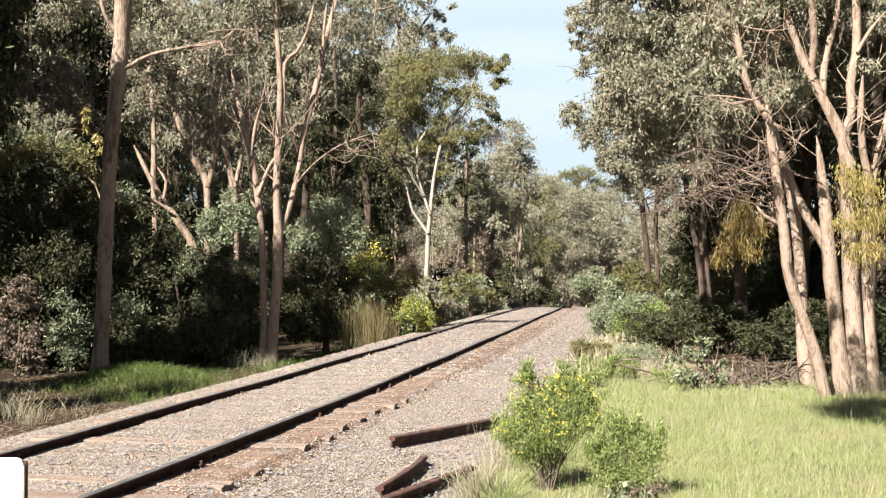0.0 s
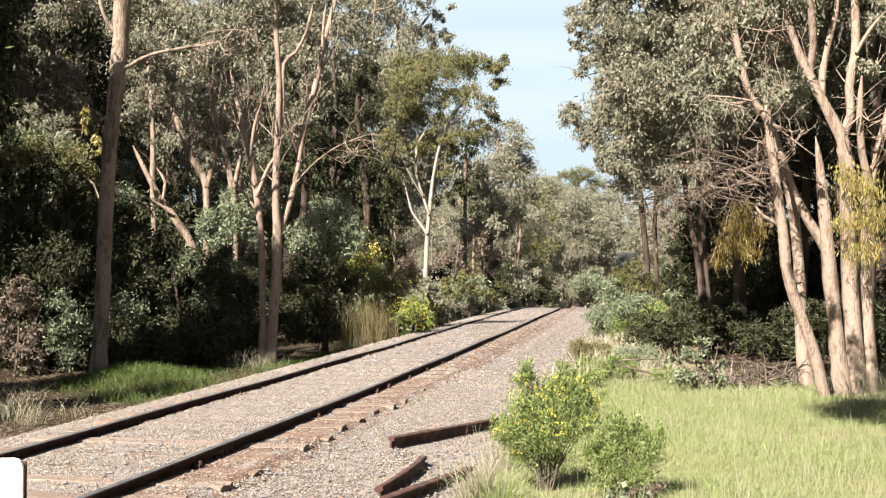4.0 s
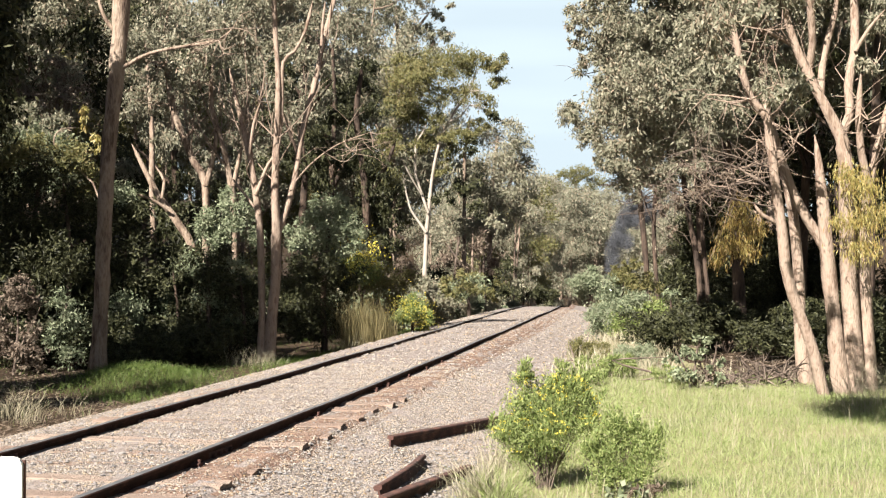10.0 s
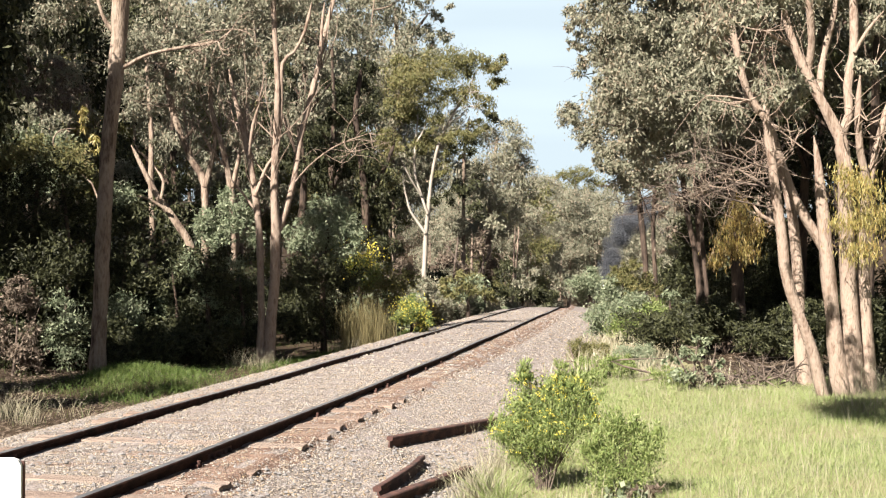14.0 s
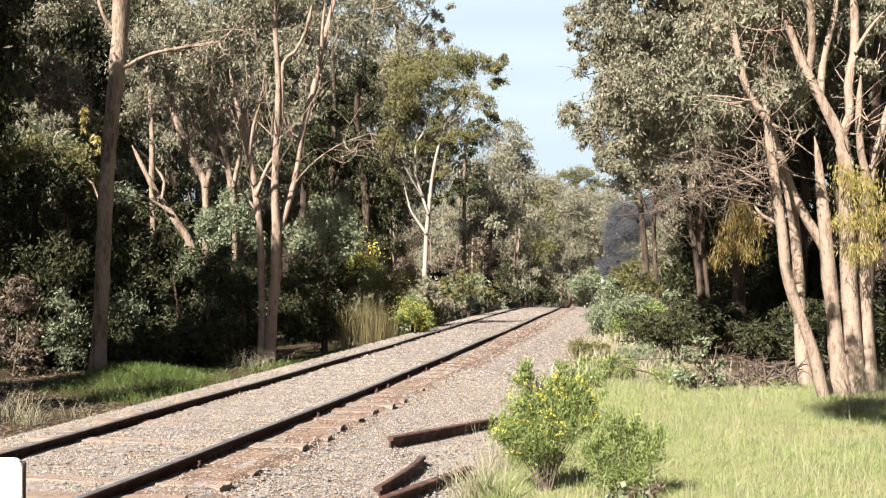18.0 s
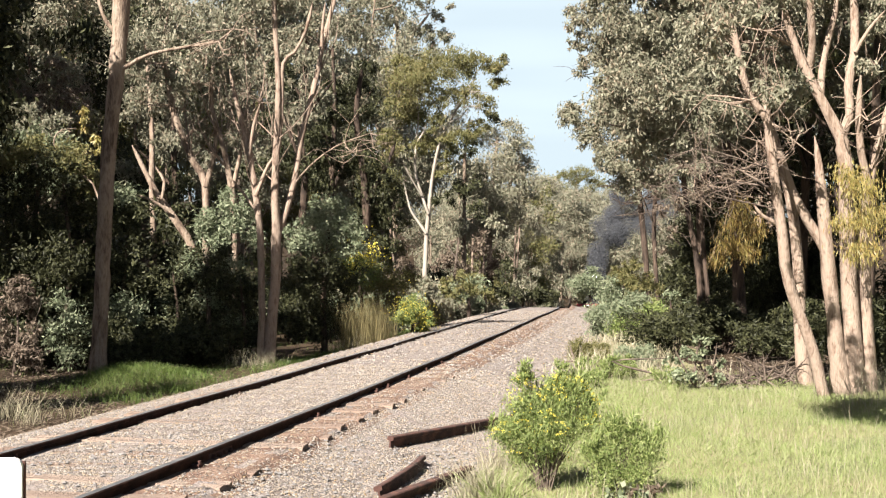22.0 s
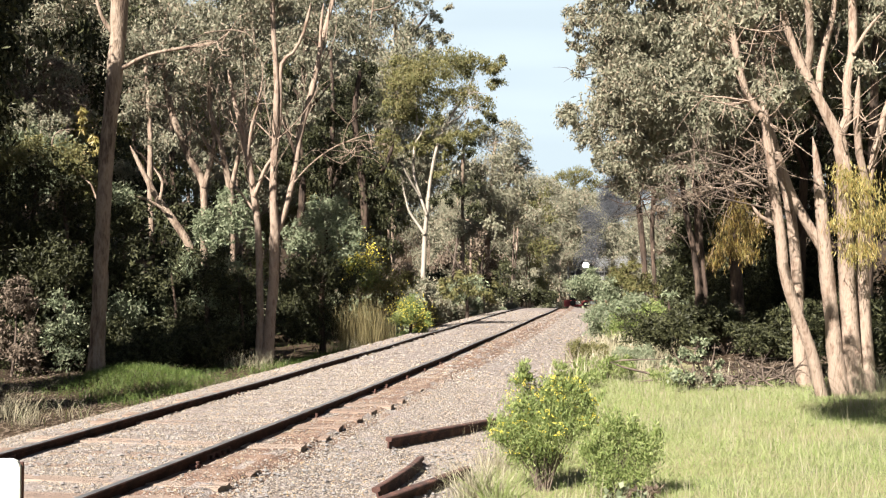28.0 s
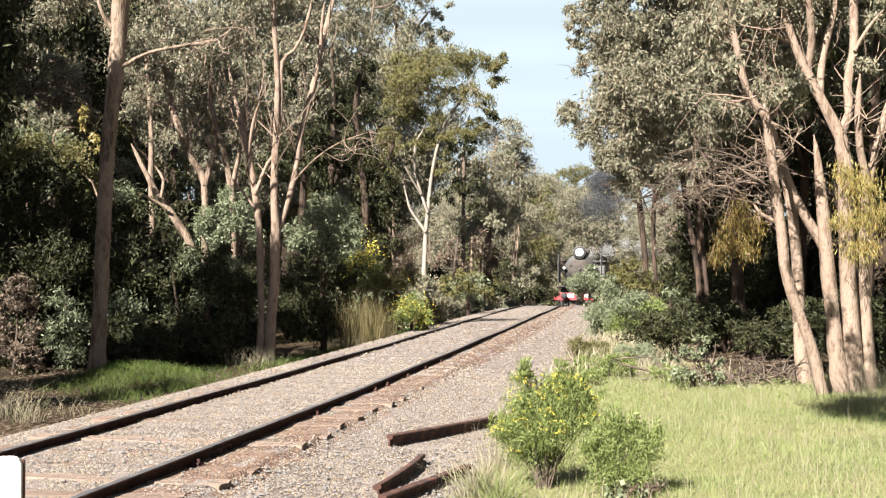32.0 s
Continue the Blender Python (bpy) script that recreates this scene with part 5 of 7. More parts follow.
# main masses darkened, imitating shade behind the forked gum
crown(t, "shade_leaf", 0.2, 0.065, 1.4, (-2.67, 0.09, 12.12, 1.01), (-2.44, 1.04, 10.48, 1.02), (-0.84, -0.43, 9.09, 1), (0.21, 0.95, 11.66, 1.08), (0.91, 0.47, 10.1, 1.01), (1.68, -0.88, 8.6, 0.99), (1.42, 0.76, 12.53, 0.9), (-0.32, 0.24, 10.66, 1.01), (-1.9, 1.03, 8.37, 1.02), (0.25, 0.55, 7.43, 1.07), (2.03, 0.54, 7.43, 0.95), (-0.85, -0.38, 6.46, 1))
crown(t, "gum_leaf", 0.2, 0.065, 1.3, (-0.97, 0.78, 12.83, 1.08), (1.71, 1.04, 14.38, 1.02), (-2.18, 0.87, 13.75, 1.02), (0.6, -0.15, 14.43, 1), (2.93, 0.55, 10.11, 0.89), (2.95, -0.03, 6.49, 0.89), (4.3, -0.72, 6.14, 0.76), (4.59, -0.71, 7.31, 0.64), (3.86, -0.72, 8.18, 0.7))


# ---- the woods beside and behind ----
def thicket(rows, made):
    for x, y, k, turn, size in rows:
        copy_thing(made[k], rest(x, y, -0.05, turn) @ Matrix.Scale(size, 4))


gums = [wild_tree("gum_tree", -15 - 3 * i, 33 + 2.5 * i, "grey-green gum tree in dense bush", "tree", h, 40 + i, bark, leaf, st, low, 3.0, cover=0.75)
        for i, (h, bark, leaf, st, low) in enumerate([(17, "grey_bark", "gum_leaf", 1, 0.3), (19, "pale_bark", "grey_leaf", 2, 0.35), (15, "dark_shade_bark", "shade_leaf", 1, 0.2), (14, "grey_bark", "olive_leaf", 2, 0.25)])]
for i, (x, y, h) in enumerate([(-9.6, 66, 22), (-6.6, 71, 21), (-2.4, 68, 15)]):
    wild_tree("gum_tree", x, y, "tall grey-green gum tree filling the wood's upper gaps", "tree", h, 400 + i, "grey_bark", "gum_leaf", 2, 0.3, 3.2, 0.26, 0.085, 0.9, 22, 1.7)
place = random.Random(5)


def sized(x, y, k, lo, hi):
    return x, y, k, place.uniform(0, 360), place.uniform(lo, hi)


rows = []
for y in range(31, 96, 5):
    xc = on_line(y)[0]
    for k in range(1 if y < 48 else 0, 3):
        x = xc - 9.0 - 0.06 * y - 5.0 * k + place.uniform(-1.6, 1.6)
        # the nearer rows mostly take the leaf darkened for shade
        kinds = (2, 2, 2, 0) if y < 50 else (0, 1, 1, 3)
        rows.append(sized(x, y + place.uniform(-2, 2), place.choice(kinds), *((0.5 + 0.22 * k, 0.66 + 0.2 * k) if y < 78 else (0.65, 0.9))))
thicket(rows, gums)
rows = []
for y in range(27, 92, 6):
    xc = on_line(y)[0]
    for k in range(2):
        x = max(xc + 8.5 - 0.02 * y, 0.20 * y + 3) + 5.0 * k + place.uniform(-1.5, 1.5)
        rows.append(sized(x, y + place.uniform(-2, 2), place.choice((0, 1, 2, 2)), 0.75, 1.0))
thicket(rows, gums)

far = [wild_tree("gum_tree", 9.0 + 8 * i, 190 + 6 * i, "distant olive-grey gum tree on the hillside", "tree", h, 70 + i, "grey_bark", leaf, 2, 0.12, 4.0, 0.38, 0.14, 0.75, 16, 2.2)
       for i, (h, leaf) in enumerate([(16, "grey_leaf"), (18, "gum_leaf"), (15, "grey_leaf")])]
rows = []
for y in range(122, 290, 18):
    for k in range(6):
        x = 0.03 * y + (k - 0.5) * 0.042 * y + place.uniform(-2.5, 2.5)
        if y < 175 and abs(x - line_at(float(y))[0]) < 7:
            continue
        k, yy = place.randrange(3), y + place.uniform(-5, 5)
        low = (1.5 + 0.076 * yy - float(ground_z(x, yy))) / ((16, 18, 15)[k] + 2.0)
        rows.append((x, yy, k, place.uniform(0, 360), min(place.uniform(0.85, 1.15), low)))
thicket(rows, far)
rows = []
for y in range(52, 100, 9):
    for k in range(4):
        rows.append(sized(-17 - 6.5 * k - 0.05 * y + place.uniform(-2, 2), y + place.uniform(-3, 3), place.randrange(3), 0.8, 1.1))
thicket(rows, far)
for y in range(98, 120, 6):
    xc = float(line_at(float(y))[0])
    thicket([sized(xc - 7 - 4 * k + place.uniform(-1, 1), y + place.uniform(-1, 1), place.choice((0, 1, 1, 3)), 0.7, 1.0) for k in range(2)], gums)

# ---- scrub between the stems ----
# these bushes are coloured near-black to imitate deep shade
scrubs = [wild_bush("scrub_bush", -9.0 - 2.4 * i, 31 + i, "scrub bush under gum trees, leaf colour darkened for shade", "bush", h, w, 200 + i, leaf, "dark_shade_bark", 0.18, 0.055, 0.85, 10, 0.2)
          for i, (h, w, leaf) in enumerate([(3.2, 3.4, "shade_leaf"), (2.4, 3.0, "shade_leaf"), (4.2, 3.4, "shade_leaf"), (2.0, 2.6, "shade_leaf")])]
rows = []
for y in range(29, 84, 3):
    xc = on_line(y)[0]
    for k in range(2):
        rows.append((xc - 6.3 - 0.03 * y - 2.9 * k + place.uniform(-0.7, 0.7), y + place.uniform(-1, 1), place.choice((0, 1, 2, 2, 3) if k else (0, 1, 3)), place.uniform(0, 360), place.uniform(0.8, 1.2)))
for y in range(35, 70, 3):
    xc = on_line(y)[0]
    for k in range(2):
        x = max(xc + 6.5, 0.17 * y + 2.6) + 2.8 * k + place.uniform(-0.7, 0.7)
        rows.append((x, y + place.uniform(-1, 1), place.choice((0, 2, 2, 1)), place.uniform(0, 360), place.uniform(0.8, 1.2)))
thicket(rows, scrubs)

pale = [wild_bush("scrub_bush", 0.2 + 0.6 * i, 52 + 4 * i, "grey-green sunlit scrub bush beside the line", "bush", h, w, 230 + i, leaf, "dead_wood", 0.2, 0.06, 1.3, 9, 0.2)
        for i, (h, w, leaf) in enumerate([(2.4, 2.8, "grey_leaf"), (1.8, 2.4, "wattle_leaf"), (3.2, 3.0, "gum_leaf")])]
rows = []
for y in range(40, 104, 4):
    xc = on_line(y)[0]
    rows.append((xc - 4.9 + place.uniform(-0.5, 0.3), y, place.choice((0, 1, 1)), place.uniform(0, 360), place.uniform(0.8, 1.2)))
    rows.append((xc - 7.2 + place.uniform(-0.6, 0.6), y + 1.2, place.choice((0, 2)), place.uniform(0, 360), place.uniform(0.8, 1.2)))
for y in range(104, 190, 8):
    xc = float(line_at(float(y))[0])
    for k in range(2):
        rows.append((xc - 4.5 - 3 * k, y, place.randrange(3), place.uniform(0, 360), place.uniform(0.8, 1.2)))
        rows.append((xc + 4.8 + 3 * k, y, place.randrange(3), place.uniform(0, 360), place.uniform(0.8, 1.2)))
thicket(rows, pale)


# # the understorey on the shaded side
t = plant("wattle_tree", -9.35, 27.5, "dense feathery wattle, leaves darkened for shade under a paler top", "wattle")
trunk(t, "dark_shade_bark", (-0.13, 0, -0.62, 0.092), (-0.09, -0.06, 0.56, 0.078), (-0.12, -0.11, 1.73, 0.065), (-0.05, -0.17, 2.9, 0.052), (0.07, -0.22, 3.94, 0.026))
crown(t, "mistletoe", 0.14, 0.03, 1.2, (1.21, -0.19, 5.31, 0.23), (1.24, 0, 4.81, 0.21), (1.02, 0.08, 5.08, 0.16), (1.37, 0.01, 4.46, 0.13), droop=1.2, name="mistletoe")
trunk(t, "dark_shade_bark", (0.65, 0, -0.62, 0.079), (0.63, -0.01, 0.55, 0.065), (0.73, -0.03, 1.73, 0.052), (0.64, -0.04, 2.91, 0.039), (0.54, -0.05, 3.69, 0.026))
# leaf colours imitate light: dark inner masses, then a paler olive top
crown(t, "shade_leaf", 0.12, 0.035, 1.5, (-0.62, 0.26, 3.85, 0.73), (0.5, -0.32, 3.93, 0.67), (-0.11, -0.07, 2.91, 0.81), (0.81, 0.36, 3.2, 0.6), (-0.58, -0.19, 1.99, 0.81), (0.6, -0.62, 1.85, 0.79), (0.92, 0.43, 0.81, 0.45), (-0.53, 0.39, 0.67, 0.74), (-1.21, -0.25, 2.9, 0.78), (-1.09, -0.24, 1.08, 0.78), (0.51, 0.04, 0.29, 0.52), droop=0.1)
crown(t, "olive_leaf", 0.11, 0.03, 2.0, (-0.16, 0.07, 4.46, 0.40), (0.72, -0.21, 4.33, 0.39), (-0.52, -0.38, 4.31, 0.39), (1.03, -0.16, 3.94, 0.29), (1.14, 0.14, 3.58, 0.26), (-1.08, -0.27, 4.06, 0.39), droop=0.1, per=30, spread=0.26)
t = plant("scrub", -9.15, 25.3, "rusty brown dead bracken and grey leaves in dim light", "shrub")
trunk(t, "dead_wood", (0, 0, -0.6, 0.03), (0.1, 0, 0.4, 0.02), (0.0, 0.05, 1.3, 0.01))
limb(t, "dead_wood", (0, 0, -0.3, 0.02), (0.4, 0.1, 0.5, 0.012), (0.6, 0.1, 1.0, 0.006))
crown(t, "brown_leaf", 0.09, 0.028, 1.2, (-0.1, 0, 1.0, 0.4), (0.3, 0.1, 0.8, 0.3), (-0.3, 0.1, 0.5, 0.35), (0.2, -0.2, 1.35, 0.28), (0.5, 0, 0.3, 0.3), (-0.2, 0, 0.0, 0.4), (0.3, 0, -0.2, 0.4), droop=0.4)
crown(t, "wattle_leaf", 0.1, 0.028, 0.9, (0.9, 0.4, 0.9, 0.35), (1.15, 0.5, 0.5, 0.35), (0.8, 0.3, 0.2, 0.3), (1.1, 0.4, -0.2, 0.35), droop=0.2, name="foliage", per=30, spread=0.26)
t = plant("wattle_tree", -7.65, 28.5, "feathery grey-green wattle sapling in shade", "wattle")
trunk(t, "dark_shade_bark", (0.03, 0, -0.7, 0.054), (0.06, -0.01, 0.52, 0.054), (0, -0.01, 1.61, 0.041), (0.11, -0.02, 2.69, 0.027))
# upper masses coloured as shaded, the paler ones as lit
crown(t, "shade_leaf", 0.12, 0.035, 1.5, (0.15, -0.3, 2.95, 0.4), (0.34, -0.27, 2.28, 0.38), (0.02, -0.32, 1.61, 0.4), (-0.92, -0.09, 1.74, 0.41), (0.49, -0.32, 1.34, 0.4), droop=0.1)
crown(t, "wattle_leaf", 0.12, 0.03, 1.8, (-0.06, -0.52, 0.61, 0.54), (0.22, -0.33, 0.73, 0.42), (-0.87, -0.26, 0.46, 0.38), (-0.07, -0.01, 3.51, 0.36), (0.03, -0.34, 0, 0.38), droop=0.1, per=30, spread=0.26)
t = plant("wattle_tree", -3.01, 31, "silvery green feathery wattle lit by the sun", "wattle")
trunk(t, "dark_shade_bark", (-0.07, 0, -0.45, 0.074), (-0.11, -0.09, 0.74, 0.074), (-0.01, -0.18, 1.91, 0.059), (0.05, -0.26, 2.93, 0.029))
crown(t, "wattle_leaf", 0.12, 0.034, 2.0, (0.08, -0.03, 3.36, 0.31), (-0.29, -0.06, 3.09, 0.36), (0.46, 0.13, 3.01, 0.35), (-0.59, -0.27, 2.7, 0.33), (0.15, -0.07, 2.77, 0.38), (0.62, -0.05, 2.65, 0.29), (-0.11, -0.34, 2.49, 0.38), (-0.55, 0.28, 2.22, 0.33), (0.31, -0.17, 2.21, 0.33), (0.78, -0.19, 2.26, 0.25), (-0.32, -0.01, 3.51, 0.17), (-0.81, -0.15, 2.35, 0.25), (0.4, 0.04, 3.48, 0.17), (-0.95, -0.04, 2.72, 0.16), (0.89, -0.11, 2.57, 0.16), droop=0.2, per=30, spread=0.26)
# lower masses take the darkened leaf, standing for shade
crown(t, "shade_leaf", 0.12, 0.034, 1.5, (-0.22, -0.7, 1.62, 0.63), (0.34, 0.29, 1.47, 0.54), (-0.55, -0.32, 0.89, 0.58), (0.11, 0.45, 0.72, 0.66), (-0.51, -0.04, 0.14, 0.5), (0.4, 0.46, 0.2, 0.45), droop=0.2)
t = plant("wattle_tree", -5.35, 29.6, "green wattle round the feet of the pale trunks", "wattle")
trunk(t, "dark_shade_bark", (0, 0, -0.7, 0.077), (-0.02, -0.04, 0.7, 0.062), (0.05, -0.09, 2.09, 0.046), (0.1, -0.12, 3.17, 0.031))
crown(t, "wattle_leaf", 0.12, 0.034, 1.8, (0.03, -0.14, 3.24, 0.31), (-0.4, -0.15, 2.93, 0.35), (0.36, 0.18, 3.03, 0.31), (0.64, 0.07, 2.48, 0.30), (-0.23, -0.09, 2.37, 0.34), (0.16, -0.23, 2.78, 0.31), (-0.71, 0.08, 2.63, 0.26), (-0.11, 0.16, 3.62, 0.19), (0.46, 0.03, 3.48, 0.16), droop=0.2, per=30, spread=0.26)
# shade below the lit top is put into the leaf colour
crown(t, "shade_leaf", 0.13, 0.036, 1.5, (-0.61, -0.81, 1.62, 0.66), (0.43, -0.7, 1.47, 0.61), (-0.94, -0.67, 0.71, 0.67), (0.1, -0.54, 0.56, 0.67), (-1.39, -0.69, -0.04, 0.61), (-0.33, -0.66, -0.2, 0.61), (0.59, 0.19, 0.07, 0.53), (1.49, 0.45, 0.37, 0.47), (1.75, -0.33, 1.32, 0.46), (-1.69, 0.63, 1.31, 0.57), (-1.23, -0.03, 2.09, 0.46), droop=0.2)
t = plant("wattle_shrub", -2.26, 33, "golden-flowered wattle shrub beside the line", "wattle")
trunk(t, "dark_shade_bark", (0.03, 0, -0.26, 0.063), (0, 0.05, 0.84, 0.047), (0.02, 0.1, 1.79, 0.032))
crown(t, "green_leaf", 0.07, 0.02, 0.6, (-0.25, -0.25, 1.9, 0.4), (0.2, -0.2, 1.6, 0.45), (-0.1, -0.2, 1.3, 0.4), droop=0.1, name="new_growth", per=20, spread=0.3)
crown(t, "olive_leaf", 0.10, 0.03, 1.4, (-0.04, 0.54, 1.71, 0.54), (0.29, 0.43, 1.31, 0.41), (-0.28, -0.42, 1.32, 0.37), (0.79, -0.19, 1.47, 0.41), droop=0.1)
crown(t, "flower", 0.06, 0.05, 0.32, (-0.01, 0.09, 2.07, 0.51), (-0.36, 0.24, 1.88, 0.32), (0.33, -0.22, 2.1, 0.32), (-0.23, -0.11, 1.47, 0.32), droop=0, name="blossom", per=8, spread=0.5)
t = plant("shrub", -0.8, 31, "yellow-green rounded shrub beside the ballast", "shrub")
trunk(t, "dark_shade_bark", (0, 0, 0.07, 0.044), (0, 0.03, 0.58, 0.03))
crown(t, "green_leaf", 0.07, 0.022, 1.9, (-0.21, -0.27, 0.45, 0.29), (0.08, -0.09, 0.59, 0.32), (0.33, -0.1, 0.37, 0.25), (-0.08, 0.1, 0.8, 0.24), (0.22, 0.21, 0.13, 0.21), droop=-0.2)
crown(t, "flower", 0.03, 0.022, 0.22, (-0.07, -0.2, 0.6, 0.4), (0.17, 0.0, 0.43, 0.36), droop=-0.2, name="blossom", per=6, spread=0.5)
t = plant("shrub", -1.36, 34, "brown-tinged scrub beside the line", "shrub")
trunk(t, "dark_shade_bark", (0, 0, 0.01, 0.049), (0, 0.04, 0.98, 0.032))
crown(t, "brown_leaf", 0.10, 0.03, 1.1, (-0.02, 0.44, 1.31, 0.56), (0.32, 0.06, 1.71, 0.45), (-0.35, 0.46, 0.81, 0.46), droop=0.2)
crown(t, "olive_leaf", 0.10, 0.03, 0.9, (0.01, -0.18, 0.99, 0.55), (-0.64, -0.08, 0.66, 0.39), (0.25, -0.25, 1.47, 0.39), droop=0.1)
t = plant("fern_clump", 0.94, 43, "bright green bracken and saplings in sunlight", "fern")
trunk(t, "dark_shade_bark", (0, 0, 0.45, 0.061), (-0.04, 0.03, 1.06, 0.041))
crown(t, "olive_leaf", 0.12, 0.04, 1.2, (-0.61, -0.02, 0.86, 0.41), (-0.01, -0.27, 1.17, 0.49), (0.5, -0.32, 0.96, 0.41), (-0.3, 0.17, 1.47, 0.33), (0.31, 0.08, 1.47, 0.33), (-0.82, 0.17, 1.27, 0.33), (0.82, -0.08, 0.76, 0.29), droop=0.2)
crown(t, "wattle_leaf", 0.16, 0.05, 1.0, (-0.21, -0.02, 1.06, 0.53), (0.4, -0.34, 1.27, 0.41), droop=0.2)
t = plant("scrub", 1.23, 56, "brown dead bracken and thin bare stems", "shrub")
trunk(t, "dead_wood", (-0.8, 0, 0.14, 0.053), (-0.64, 0.06, 2, 0.053), (-0.4, 0.13, 3.88, 0.027))
trunk(t, "dead_wood", (0.8, 0, 0.14, 0.053), (0.69, -0.14, 2, 0.053), (0.84, -0.27, 3.59, 0.027))
limb(t, "dead_wood", (0, 0, 0.14, 0.053), (-0.27, -0.04, 1.74, 0.053), (-1.07, -0.07, 3.07, 0.027))
limb(t, "dead_wood", (0.4, 0, 0.14, 0.053), (0.54, 0.29, 1.74, 0.054), (1.36, 0.57, 3.09, 0.027))
crown(t, "brown_leaf", 0.16, 0.06, 0.9, (-0.8, 0.3, 2.81, 0.7), (0.51, -0.72, 3.05, 0.74), (-0.27, -0.47, 1.74, 0.74), (1.09, 0.57, 2.01, 0.7), (-1.33, 0.18, 2.01, 0.54), droop=0.3)
crown(t, "shade_leaf", 0.2, 0.07, 1.0, (-0.8, 0.53, 1.2, 0.59), (0.82, 0.62, 1.2, 0.7), (1.86, -0.08, 1.74, 0.69), (-1.33, 0.61, 5.24, 0.65), (-0.26, 0.39, 5.77, 0.7), (0.26, -0.23, 4.66, 0.58), droop=0.3)
crown(t, "grey_leaf", 0.2, 0.07, 1.0, (1.06, -0.2, 3.86, 0.64), (-0.28, -0.55, 3.85, 0.53), droop=0.3)
t = plant("shrub", 4.45, 64, "grey-green scrub where the line curves away", "shrub")
trunk(t, "dark_shade_bark", (-0.15, 0, -0.21, 0.061), (0, -0.02, 1.17, 0.061))
crown(t, "shade_leaf", 0.2, 0.07, 1.5, (-0.87, 0.73, 0.55, 0.68), (-0.05, -0.69, 0.72, 0.72), (0.77, 0.1, 0.56, 0.61), (1.32, -0.57, 0.56, 0.6), droop=0.3)
crown(t, "grey_leaf", 0.2, 0.07, 1.0, (-0.5, -0.61, 1.17, 0.6), (0.47, 0.22, 1.32, 0.61), droop=0.3)
t = plant("wattle_shrub", 7.37, 60, "pale silver-green wattle at the edge of the ballast", "wattle")
trunk(t, "dark_shade_bark", (0.11, 0, -0.19, 0.057), (0.05, -0.03, 0.61, 0.057), (-0.01, -0.07, 1.47, 0.029))
crown(t, "wattle_leaf", 0.13, 0.045, 1.9, (-0.12, -0.5, 1.36, 0.52), (-0.61, -0.36, 1.04, 0.49), (0.42, 0.16, 0.96, 0.53), (-0.34, 0.06, 0.64, 0.36), (0.53, -0.33, 0.56, 0.32), (0.1, -0.15, 1.81, 0.26), (-0.83, 0.22, 1.21, 0.23), (0.42, -0.1, 1.47, 0.16), (0.32, 0.02, 1.7, 0.15), (0.51, -0.03, 1.24, 0.20), (0.21, 0.08, 2.04, 0.13), droop=0.1, per=30, spread=0.26)
crown(t, "wattle_leaf", 0.1, 0.035, 2.5, (0.46, 0.04, 1.44, 0.17), (0.38, 0.1, 1.61, 0.14), (0.54, 0.01, 1.27, 0.11), droop=0.1)
# # shrubs on the sunny side
t = plant("shrub", 4.66, 31, "large leafy green shrub beside the ballast", "shrub")
trunk(t, "dark_shade_bark", (0, 0, -0.23, 0.074), (-0.07, 0.05, 0.44, 0.059), (0.09, 0.12, 1.32, 0.03))
trunk(t, "dark_shade_bark", (0.59, 0, -0.23, 0.059), (0.66, -0.03, 0.44, 0.044), (0.73, -0.06, 1.03, 0.029))
crown(t, "green_leaf", 0.09, 0.028, 1.4, (0.44, 0.42, 0.42, 0.43), (0.67, -0.41, 0.52, 0.39), (0.59, -0.03, 0.07, 0.33), (-0.04, -0.28, 0.23, 0.39), (0.93, 0.23, 0.13, 0.28), (1.05, 0.07, 0.66, 0.26), droop=0.1, per=30, spread=0.26)
crown(t, "wattle_leaf", 0.09, 0.028, 1.9, (-0.42, 0.14, 0.43, 0.42), (-0.11, 0.28, 0.88, 0.45), (-0.56, 0.26, 0.06, 0.30), (0.13, -0.14, 0.74, 0.38), (-0.29, 0.06, 1.32, 0.24), (-0.74, -0.02, 0.44, 0.18), (0.4, -0.28, 0.89, 0.29), droop=0.1, per=30, spread=0.26)
crown(t, "olive_leaf", 0.08, 0.024, 1.8, (0.18, 0.24, 1.47, 0.33), (0.3, 0.06, 1.18, 0.3), (0.05, 0.16, 1.72, 0.22), (0.35, -0.1, 1.78, 0.2), (0.6, 0.2, 1.35, 0.28), (0.85, 0.3, 1.1, 0.28), (-0.15, 0.2, 1.45, 0.22), droop=0.1)
t = plant("shrub", 5.54, 29, "arching fern-like shrub with shade-dark leaves and pale fronds", "shrub")
trunk(t, "dark_shade_bark", (0, 0, -0.05, 0.041), (0.04, 0, 0.5, 0.041), (0.01, 0.01, 0.92, 0.028))
# lower leaves coloured dark as if shaded
crown(t, "shade_leaf", 0.12, 0.04, 1.5, (0.06, -0.03, 0.37, 0.33), (0.45, 0.2, 0.29, 0.36), (0.69, -0.34, 0.11, 0.33), (0.19, -0.09, 0.65, 0.25), (1.03, -0.01, -0.05, 0.3), (0.41, -0.34, -0.03, 0.33), droop=0.1)
crown(t, "wattle_leaf", 0.12, 0.03, 1.0, (-0.09, 0.01, 1.08, 0.11), (0.15, 0.06, 1.03, 0.11), (0.37, -0.02, 0.89, 0.11), (0.01, 0.04, 0.92, 0.11), droop=0.3)
t = plant("eucalypt_sapling", 3.88, 18.2, "grey-blue round-leaved eucalypt sapling in the grass", "sapling")
trunk(t, "dead_wood", (0, 0, -0.3, 0.026), (-0.02, 0.01, 0.08, 0.017), (0.04, 0.01, 0.52, 0.009))
